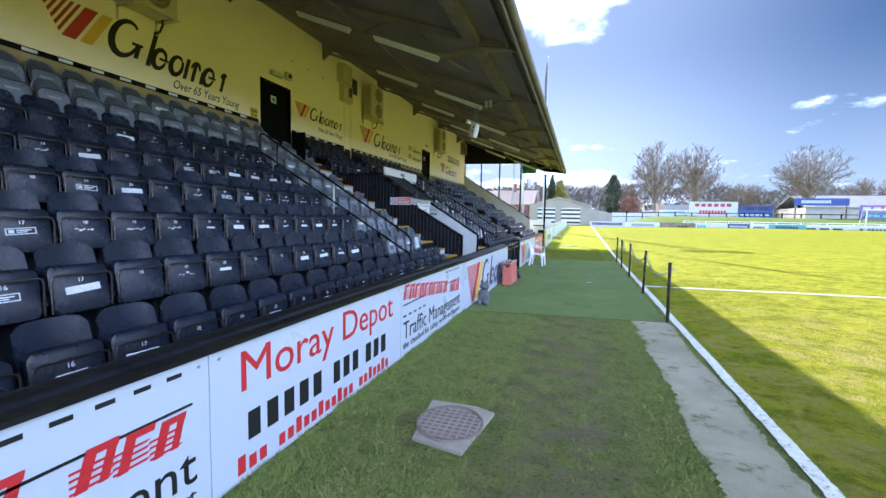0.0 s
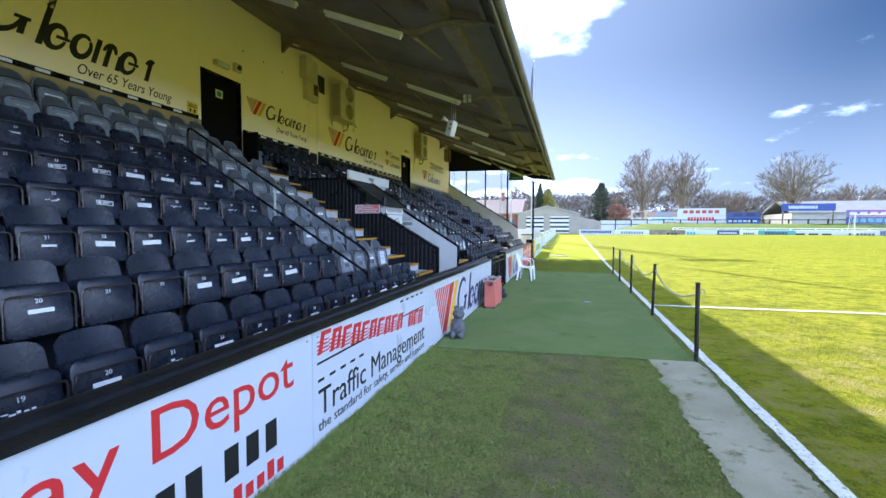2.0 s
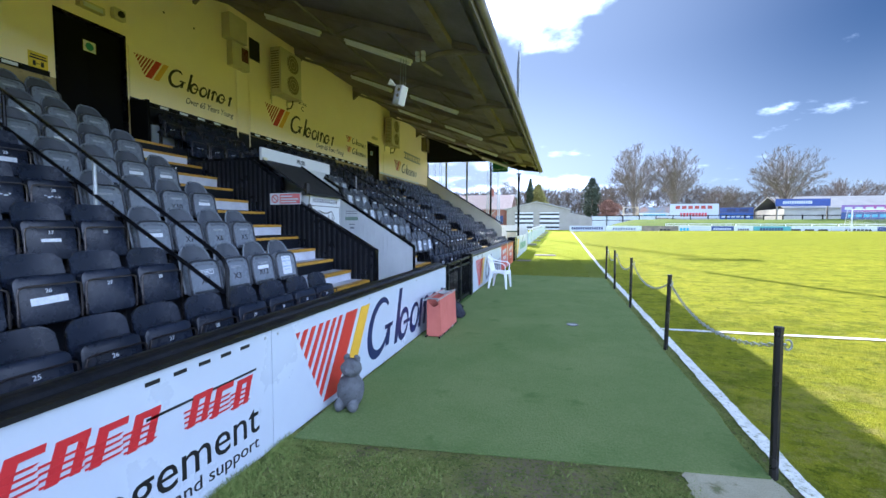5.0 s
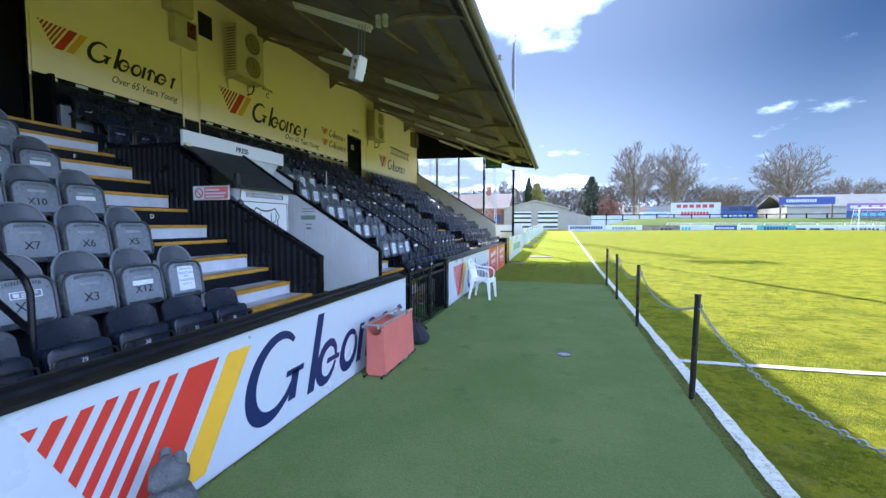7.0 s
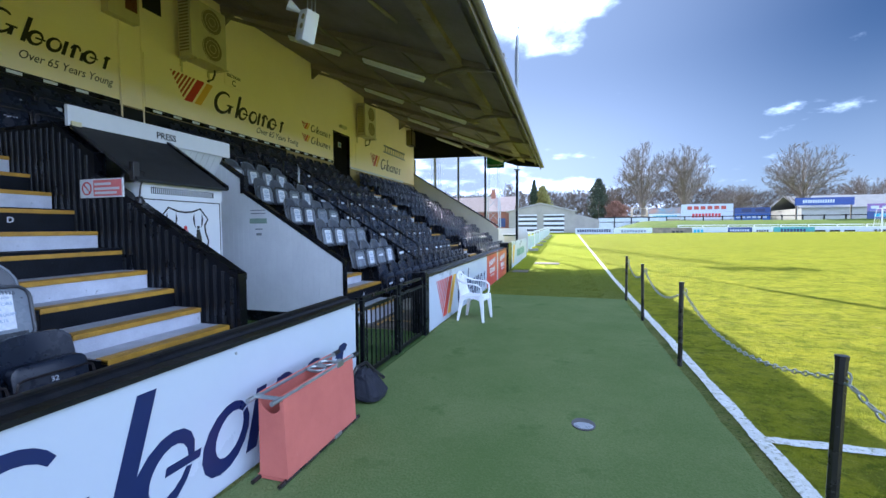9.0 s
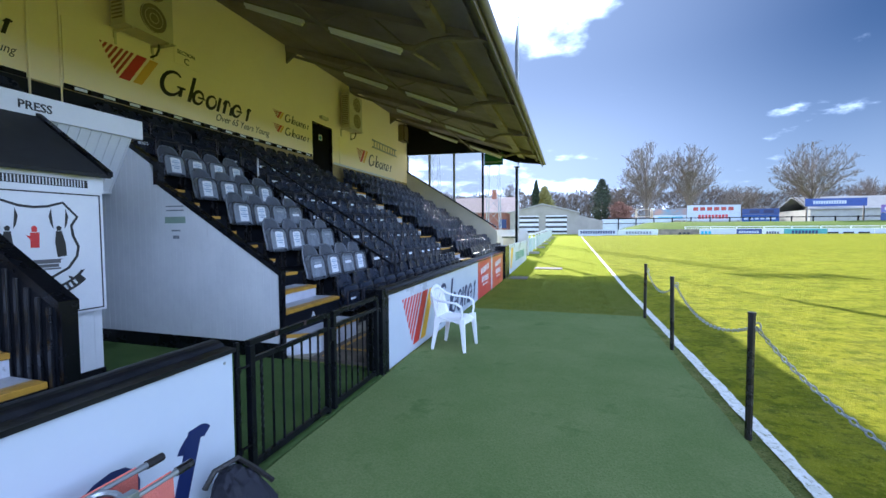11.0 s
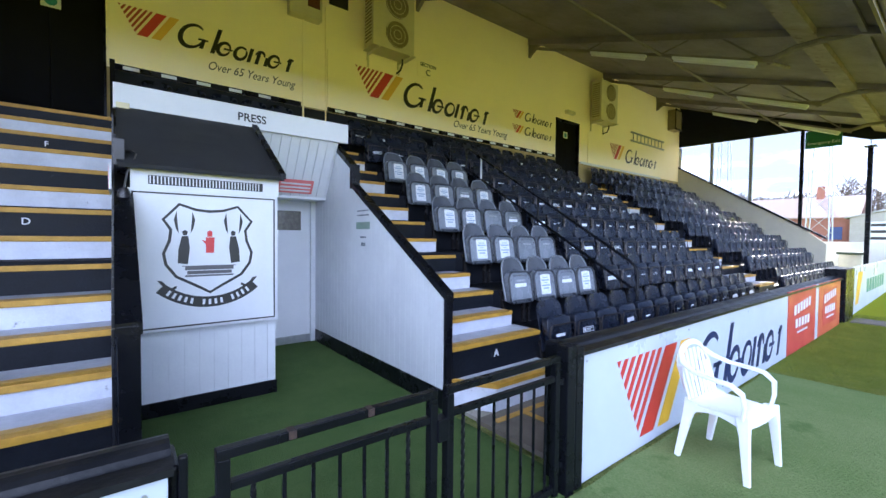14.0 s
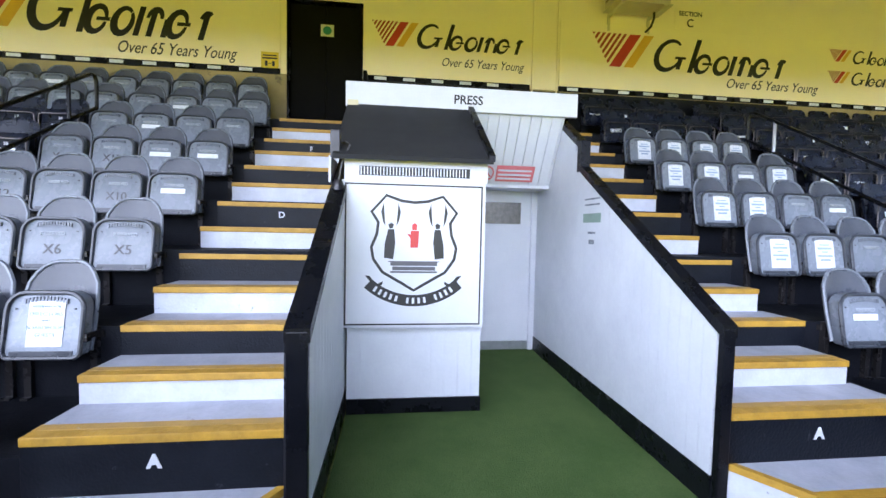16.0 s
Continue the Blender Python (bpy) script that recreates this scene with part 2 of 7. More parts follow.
def boxes(*rows, bevel=0.0):
    bm = bmesh.new()
    for r in rows:
        box(bm, *r, bevel=bevel)
    return bm


def prism(bm, pts, axis, a0, a1):
    """A polygon given in the two other axes, drawn out along axis from a0 to a1."""
    def at(p, a):
        return {"x": (a, p[0], p[1]), "y": (p[0], a, p[1]), "z": (p[0], p[1], a)}[axis]
    lo = [bm.verts.new(at(p, a0)) for p in pts]
    hi = [bm.verts.new(at(p, a1)) for p in pts]
    n = len(pts)
    bm.faces.new(lo)
    bm.faces.new(hi[::-1])
    for k in range(n):
        bm.faces.new((lo[k], hi[k], hi[(k + 1) % n], lo[(k + 1) % n]))
    bmesh.ops.recalc_face_normals(bm, faces=bm.faces)
    return bm


def tube(bm, pts, r, n=8, r1=None):
    """A round bar along a line of points, closed at both ends."""
    pts = [Vector(p) for p in pts]
    rings = []
    side = None
    for k, p in enumerate(pts):
        d = (pts[min(k + 1, len(pts) - 1)] - pts[max(k - 1, 0)]).normalized()
        if side is None:
            side = d.orthogonal().normalized()
        side = (side - d * side.dot(d)).normalized()
        other = d.cross(side)
        rad = r if r1 is None else r + (r1 - r) * k / (len(pts) - 1)
        rings.append([bm.verts.new(p + rad * (math.cos(a) * side + math.sin(a) * other)) for a in (2 * math.pi * j / n for j in range(n))])
    for a, b in zip(rings, rings[1:]):
        for j in range(n):
            bm.faces.new((a[j], a[(j + 1) % n], b[(j + 1) % n], b[j]))
    bm.faces.new(rings[0][::-1])
    bm.faces.new(rings[-1])
    return bm


def rounded(w, h, r, n=4, top_only=False):
    """Outline of a rectangle with rounded corners round (0, 0)."""
    out = []
    for cx, cy, a0 in ((w / 2 - r, h / 2 - r, 0), (-w / 2 + r, h / 2 - r, 90), (-w / 2 + r, -h / 2 + r, 180), (w / 2 - r, -h / 2 + r, 270)):
        rr = r
        for k in range(n + 1):
            a = radians(a0 + 90 * k / n)
            out.append((cx + rr * math.cos(a), cy + rr * math.sin(a)))
    return out


def mesh(name, bm, material, smooth=False):
    me = bpy.data.meshes.new(name)
    bm.to_mesh(me)
    bm.free()
    me.materials.append(material)
    if smooth:
        me.polygons.foreach_set("use_smooth", [True] * len(me.polygons))
        me.set_sharp_from_angle(angle=radians(40))
    return me


def part(name, bm, material, parent, label="", smooth=False):
    ob = new(name, mesh(name, bm, material, smooth))
    ob.parent = parent
    return tagged(ob, label)


def thing(name, label, category, group="", at=None):
    ob = new(name)
    ob.empty_display_size = 0.1
    if at is not None:
        ob.matrix_basis = at
    return tagged(ob, label, category, group)


def solid(name, bm, material, label, category, kind="", smooth=False, group=""):
    return tagged(new(name, mesh(name, bm, material, smooth)), label, category, group, kind)


TEXTS = {}


def text_mesh(body, size, material, shear=0.0, depth=0.002, align="LEFT", bold=0.0, spacing=1.0):
    key = (body, size, material.name, shear, align, bold)
    if key not in TEXTS:
        cu = bpy.data.curves.new("text", "FONT")
        cu.body, cu.size, cu.shear, cu.extrude, cu.align_x, cu.offset, cu.space_character = body, size, shear, depth, align, bold, spacing
        cu.resolution_u = 3
        ob = bpy.data.objects.new("text", cu)
        scene.collection.objects.link(ob)
        dg = bpy.context.evaluated_depsgraph_get()
        me = bpy.data.meshes.new_from_object(ob.evaluated_get(dg))
        bpy.data.objects.remove(ob)
        me.materials.clear()
        me.materials.append(material)
        TEXTS[key] = me
    return TEXTS[key]


def wording(parent, body, size, material, m, name="lettering", width=None, **kw):
    me = text_mesh(body, size, material, **kw)
    ob = new(name, me)
    ob.parent = parent
    sx = 1.0
    if width:
        xs = [v.co.x for v in me.vertices]
        sx = width / (max(xs) - min(xs))
    ob.matrix_basis = m @ Matrix.Diagonal((sx, 1, 1, 1))
    return ob


def facing_x(x, y, z):
    """Things drawn in u, v on a board that faces +x: u runs along +y, v up."""
    return Matrix(((0, 0, 1, x), (1, 0, 0, y), (0, 1, 0, z), (0, 0, 0, 1)))


def facing_y(x, y, z):
    """Drawn on a wall that faces -y: u runs along +x."""
    return Matrix(((1, 0, 0, x), (0, 0, -1, y), (0, 1, 0, z), (0, 0, 0, 1)))


def facing_north(x, y, z):
    """Drawn on a wall that faces +y: u runs along -x."""
    return Matrix(((-1, 0, 0, x), (0, 0, 1, y), (0, 1, 0, z), (0, 0, 0, 1)))


def shape(parent, name, polys, material, m, depth=0.002, label=""):
    """Flat print of one or more convex outlines in u, v."""
    bm = bmesh.new()
    for p in polys:
        prism(bm, p, "z", 0.0, depth)
    bmesh.ops.remove_doubles(bm, verts=bm.verts, dist=0.0004)
    ob = part(name, bm, material, parent, label)
    ob.matrix_basis = m
    return ob


def rect(u0, u1, v0, v1):
    return [(u0, v0), (u1, v0), (u1, v1), (u0, v1)]


def arc_band(cu, cv, ru, rv, w0, w1, a0, a1, shear=0.0, n=18):
    """Quads along an arc, its width going from w0 at the ends to w1 in the middle."""
    out = []
    def at(a, k, side):
        w = w0 + (w1 - w0) * math.sin(math.pi * k)
        r = side * w / 2
        u, v = (ru + r) * math.cos(a), (rv + r) * math.sin(a)
        return (cu + u + shear * v, cv + v)
    for i in range(n):
        k0, k1 = i / n, (i + 1) / n
        b0, b1 = radians(a0 + (a1 - a0) * k0), radians(a0 + (a1 - a0) * k1)
        out.append([at(b0, k0, -1), at(b0, k0, 1), at(b1, k1, 1), at(b1, k1, -1)])
    return out


# ---- ground ----
def ground_z(x, y):
    rise = 0.014 * max(0.0, y - 20.0) if y < 75 else 0.77
    crown = 0.0
    if x > 1.6:
        k = min(1.0, (x - 1.6) / 29.0)
        crown = 0.25 * (1 - (1 - k) ** 2)
    return rise + crown


def make_ground():
    xs = sorted({*np.arange(-8, 8, 0.5), *np.arange(8, 70, 3.0), *(-12, -20, -40, -80, -160, -400, -1200, -3000), *(75, 90, 120, 180, 300, 700, 1500, 3000)})
    ys = sorted({*np.arange(-6, 24, 0.5), *np.arange(24, 80, 2.0), *(-10, -20, -50, -120, -400, -1200, -3000), *(90, 110, 150, 250, 500, 1200, 3000)})
    verts = [(x, y, ground_z(x, y)) for y in ys for x in xs]
    n = len(xs)
    faces = [(j * n + i, j * n + i + 1, (j + 1) * n + i + 1, (j + 1) * n + i) for j in range(len(ys) - 1) for i in range(n - 1)]
    me = bpy.data.meshes.new("ground")
    me.from_pydata(verts, [], faces)
    me.polygons.foreach_set("use_smooth", [True] * len(me.polygons))
    m = bpy.data.materials.new("grass_ground")
    m.use_nodes = True
    nn, l = m.node_tree.nodes, m.node_tree.links
    b = nn["Principled BSDF"]
    b.inputs["Roughness"].default_value, b.inputs["Specular IOR Level"].default_value = 0.95, 0.03
    tc = nn.new("ShaderNodeTexCoord")
    def noise_at(scale, detail=8, rough=0.65):
        t = nn.new("ShaderNodeTexNoise")
        t.inputs["Scale"].default_value, t.inputs["Detail"].default_value, t.inputs["Roughness"].default_value = scale, detail, rough
        l.new(tc.outputs["Object"], t.inputs["Vector"])
        return t.outputs[0]
    def span(v, a, b0, c=0.0, d=1.0):
        r = nn.new("ShaderNodeMapRange")
        r.interpolation_type = "SMOOTHSTEP"
        l.new(v, r.inputs[0])
        for k, val in enumerate((a, b0, c, d)):
            r.inputs[k + 1].default_value = val
        return r.outputs[0]
    def blend(f, c0, c1):
        mx = nn.new("ShaderNodeMix")
        mx.data_type = "RGBA"
        l.new(f, mx.inputs[0])
        for k, c in ((6, c0), (7, c1)):
            if isinstance(c, tuple):
                mx.inputs[k].default_value = (*c, 1)
            else:
                l.new(c, mx.inputs[k])
        return mx.outputs[2]
    def times(a, b0):
        mu = nn.new("ShaderNodeMath")
        mu.operation = "MULTIPLY"
        l.new(a, mu.inputs[0])
        l.new(b0, mu.inputs[1])
        return mu.outputs[0]
    sep = nn.new("ShaderNodeSeparateXYZ")
    l.new(tc.outputs["Object"], sep.inputs[0])
    blades = noise_at(140, 5)
    verge = blend(span(noise_at(5), 0.35, 0.65), (0.15, 0.19, 0.045), (0.26, 0.27, 0.09))
    verge = blend(span(noise_at(34, 6, 0.7), 0.50, 0.66), verge, (0.06, 0.085, 0.024))
    verge = blend(span(noise_at(55, 4, 0.7), 0.55, 0.68), verge, (0.26, 0.30, 0.12))
    verge = blend(span(blades, 0.45, 0.9), verge, (0.07, 0.10, 0.028))
    mud = times(times(span(noise_at(2.6, 10, 0.75), 0.50, 0.62), span(noise_at(30, 8, 0.75), 0.44, 0.58)), span(sep.outputs[1], 6.0, 10.0, 1.0, 0.12))
    verge = blend(mud, verge, (0.165, 0.125, 0.09))
    # a trodden muddy track up the middle of the verge
    track = times(times(span(sep.outputs[0], -0.75, -0.15), span(sep.outputs[0], 0.05, 0.6, 1.0, 0.0)), times(span(noise_at(3.2, 10, 0.75), 0.40, 0.54), span(noise_at(40, 8, 0.75), 0.42, 0.58)))
    track = times(track, span(sep.outputs[1], 6.0, 8.0, 1.0, 0.0))
    verge = blend(track, verge, (0.225, 0.175, 0.135))
    # past the turf: shaded band painted darker, sunlit stretch beyond it painted brighter
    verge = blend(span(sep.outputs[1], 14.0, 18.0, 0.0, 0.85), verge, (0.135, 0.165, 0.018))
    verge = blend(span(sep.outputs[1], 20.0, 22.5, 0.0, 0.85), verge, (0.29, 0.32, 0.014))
    field = blend(span(noise_at(0.35, 6), 0.35, 0.65), (0.27, 0.295, 0.012), (0.36, 0.36, 0.016))
    field = blend(span(noise_at(3.5, 10, 0.75), 0.40, 0.66), field, (0.43, 0.415, 0.025))
    field = blend(times(span(noise_at(1.3, 10, 0.75), 0.58, 0.70), span(noise_at(30, 5), 0.35, 0.6)), field, (0.42, 0.35, 0.14))
    stretch = nn.new("ShaderNodeMapping")
    stretch.inputs["Scale"].default_value = (0.75, 1.0, 1.0)
    l.new(tc.outputs["Object"], stretch.inputs["Vector"])
    swath = nn.new("ShaderNodeTexNoise")
    swath.inputs["Scale"].default_value, swath.inputs["Detail"].default_value, swath.inputs["Roughness"].default_value = 2.4, 9, 0.72
    l.new(stretch.outputs[0], swath.inputs["Vector"])
    field = blend(span(swath.outputs[0], 0.46, 0.62), field, (0.15, 0.175, 0.010))
    field = blend(span(noise_at(7.5, 9, 0.8), 0.50, 0.60), field, (0.115, 0.14, 0.012))
    field = blend(span(noise_at(17, 9, 0.8), 0.54, 0.64), field, (0.48, 0.46, 0.05))
    worn = times(times(span(sep.outputs[0], 1.35, 1.6), span(sep.outputs[0], 3.4, 7.5, 1.0, 0.0)), span(noise_at(2.2, 10, 0.78), 0.46, 0.60))
    worn = times(worn, span(sep.outputs[1], 6.0, 10.0, 1.0, 0.12))
    field = blend(worn, field, (0.42, 0.345, 0.12))
    field = blend(span(blades, 0.35, 0.75), field, (0.17, 0.195, 0.012))
    field = blend(span(sep.outputs[1], 12.0, 45.0, 0.0, 0.65), field, (0.175, 0.19, 0.011))
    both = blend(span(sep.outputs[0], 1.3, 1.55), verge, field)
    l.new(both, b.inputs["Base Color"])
    bp = nn.new("ShaderNodeBump")
    bp.inputs["Strength"].default_value, bp.inputs["Distance"].default_value = 0.9, 0.03
    l.new(blades, bp.inputs["Height"])
    tufts = nn.new("ShaderNodeBump")
    tufts.inputs["Strength"].default_value, tufts.inputs["Distance"].default_value = 0.8, 0.05
    l.new(noise_at(16, 8, 0.75), tufts.inputs["Height"])
    l.new(tufts.outputs[0], bp.inputs["Normal"])
    l.new(bp.outputs[0], b.inputs["Normal"])
    me.materials.append(m)
    return tagged(new("ground", me), "worn green grass pitch with a muddy verge", "grass", kind="structure")


make_ground()


def strip(name, x0, x1, y0, y1, z, material, label, category, ragged=0.0, skew=0.0, step=0.12, thick=0.0, slant=0.0):
    """A sheet along y that follows the ground, with an uneven edge."""
    bm = bmesh.new()
    n = max(2, int((y1 - y0) / step))
    rows = []
    for k in range(n + 1):
        y = y0 + (y1 - y0) * k / n
        a = x0 + skew * (y - y0) + ragged * (noise.noise((x0 * 3, y * 2.1, 0)) + 0.5 * noise.noise((x0 * 3, y * 9, 3)) + 0.6 * noise.noise((x0 * 3, y * 33, 3)))
        b = x1 + skew * (y - y0) + ragged * (noise.noise((x1 * 3 + 7, y * 2.1, 1)) + 0.5 * noise.noise((x1 * 3, y * 9, 5)) + 0.6 * noise.noise((x1 * 3, y * 33, 5)))
        push = slant * max(0.0, 1 - k / 25)
        rows.append([bm.verts.new((x, y + push * (x - x0), ground_z(x, y) + z)) for x in (a, (a + b) / 2, b)])
    for p, q in zip(rows, rows[1:]):
        bm.faces.new((p[0], p[1], q[1], q[0]))
        bm.faces.new((p[1], p[2], q[2], q[1]))
    if thick:
        edge = [r[0] for r in rows] + [r[1] for r in rows[-1:]] + [r[2] for r in rows[::-1]] + [rows[0][1]]
        low = [bm.verts.new((v.co.x, v.co.y, v.co.z - thick)) for v in edge]
        for k in range(len(edge)):
            j = (k + 1) % len(edge)
            bm.faces.new((edge[j], edge[k], low[k], low[j]))
    return solid(name, bm, material, label, category, "structure")


strip("pavement", 0.80, 1.285, -5, 6.8, 0.008, M["path"], "worn dirty concrete path beside the touchline", "path", ragged=0.055, step=0.02)
strip("turf_mat", -1.70, 1.24, 6.42, 16.2, 0.018, M["turf"], "green artificial turf laid along the touchline", "artificial turf", ragged=0.015, thick=0.012, slant=0.125)
bm = bmesh.new()
for a, b in (((-1.7, 10.58), (1.23, 10.72)),):
    d = (Vector(b) - Vector(a)).normalized() * 0.006
    n = 30
    pts = [Vector(a).lerp(Vector(b), k / n) + Vector((0.01 * noise.noise((k * 0.7, a[1], 0)), 0.01 * noise.noise((k * 0.7, a[1], 5)))) for k in range(n + 1)]
    for p, q in zip(pts, pts[1:]):
        bm.faces.new([bm.verts.new((u.x, u.y, 0.0235)) for u in (p + Vector((-d.y, d.x)), p - Vector((-d.y, d.x)), q - Vector((-d.y, d.x)), q + Vector((-d.y, d.x)))])
bmesh.ops.recalc_face_normals(bm, faces=bm.faces)
solid("turf_seam", bm, M["turf"], "faint seam between two turf rolls", "seam", "structure")
strip("touchline", 1.302, 1.402, -30, 61.3, 0.010, M["line"], "worn white chalk touchline on the grass", "pitch line", ragged=0.013, skew=0.0012, step=0.02)


def cross_line(name, x0, x1, y, label):
    bm = bmesh.new()
    n = 240
    rows = []
    for k in range(n + 1):
        x = x0 + (x1 - x0) * (k / n) ** 2
        j = 0.012 * noise.noise((x * 4, y, 2))
        rows.append([bm.verts.new((x, yy + j, ground_z(x, y) + 0.012)) for yy in (y - 0.05 + 0.014 * noise.noise((x * 17, y, 4)), y + 0.05 + 0.014 * noise.noise((x * 17, y, 8)))])
    for p, q in zip(rows, rows[1:]):
        bm.faces.new((p[0], q[0], q[1], p[1]))
    return solid(name, bm, M["line"], label, "pitch line", "structure")


cross_line("halfway_line", 1.45, 62, 10.47, "white chalk halfway line across the pitch")
cross_line("goal_line", 1.45, 62, 61.2, "white chalk goal line at the end of the pitch")

# ---- the stand: walls, roof ----
WALL = -8.2
Y0, Y1 = -6.2, 29.45
D1, D2 = (9.15, 10.36), (20.92, 22.13)
bm = bmesh.new()
for a, b in ((Y0, D1[0]), (D1[1], D2[0]), (D2[1], Y1)):
    box(bm, WALL - 0.25, WALL, a, b, 3.93, 7.25)
for a, b in (D1, D2):
    box(bm, WALL - 0.25, WALL, a, b, 5.13, 7.25)
solid("wall_back", bm, M["yellow"], "tall pale yellow painted rear wall of the stand", "wall", "structure")
# shade on the lower wall is painted in as a darker tan
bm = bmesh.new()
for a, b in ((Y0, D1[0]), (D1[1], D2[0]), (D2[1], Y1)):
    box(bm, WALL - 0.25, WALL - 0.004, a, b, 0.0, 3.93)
solid("wall_back_lower", bm, M["tan"], "tan lower wall behind the last seat row, shade put into its colour", "wall", "structure")


# thin black sheet laid over the lower wall above the tunnel
solid("wall_back_dark", boxes((WALL - 0.004, WALL + 0.012, 10.40, 18.2, 2.6, 3.90)), M["blackwood"], "black sheet on the lower wall behind the seats over the tunnel", "wall", "structure")
solid("wall_wing", boxes((WALL + 0.002, -7.76, 10.40, 10.46, 2.97, 3.91), bevel=0.004), M["door"], "black wing wall beside the double door", "wall", "structure")


def roof_z(x):
    return 7.06 + (x - WALL) * (4.72 - 7.06) / (-1.15 - WALL)


bm = bmesh.new()
prism(bm, [(-8.6, roof_z(-8.6)), (-1.12, roof_z(-1.12)), (-1.12, roof_z(-1.12) + 0.06), (-8.6, roof_z(-8.6) + 0.06)], "y", Y0, 30.0)
solid("roof_cladding", prism(bmesh.new(), [(-8.62, roof_z(-8.62) + 0.064), (-1.10, roof_z(-1.10) + 0.064), (-1.10, roof_z(-1.10) + 0.10), (-8.62, roof_z(-8.62) + 0.10)], "y", Y0 - 0.05, 30.05), mat("grey_roof_sheet", (0.12, 0.125, 0.12), (0.08, 0.085, 0.08), 1.5, 0.8, bump=0.3), "weathered grey sheeting on top of the roof", "roof", "structure")
solid("roof", bm, M["roof"], "dark sloping roof over the seating", "roof", "structure")

# terraces: one long step for each seat row
ROWZ = [0.03 + 0.42 * r for r in range(8)]
ROWX = [-2.93 - 0.69 * r for r in range(8)]
TUN = (10.46, 12.72)
for r in range(1, 8):
    xf = -3.06 - 0.69 * (r - 1)
    xb = -3.06 - 0.69 * r if r < 7 else WALL
    bm = bmesh.new()
    if r < 6:
        spans = [(Y0, TUN[0]), (TUN[1], 29.3)]
        for a, b in spans:
            box(bm, xb, xf, a, b, 0.0, ROWZ[r])
    elif r == 6:
        for a, b in ((Y0, TUN[0]), (TUN[1], 29.3)):
            box(bm, xb, xf, a, b, 0.0, ROWZ[r])
        box(bm, xb, xf, TUN[0], TUN[1], ROWZ[r] - 0.15, ROWZ[r])
    else:
        box(bm, xb, xf, Y0, 29.3, ROWZ[r] - 0.6, ROWZ[r])
    solid("terrace_%d" % r, bm, M["terrace"], "black painted terrace step carrying a seat row", "terrace", "structure")
bm = boxes((-3.06, -1.95, Y0, 10.55, 0.0, 0.03), (-3.06, -1.95, TUN[1] + 0.02, 29.3, 0.0, 0.03))
solid("floor_walkway", bm, M["concrete"], "bare concrete walkway in front of the seats", "floor", "structure")


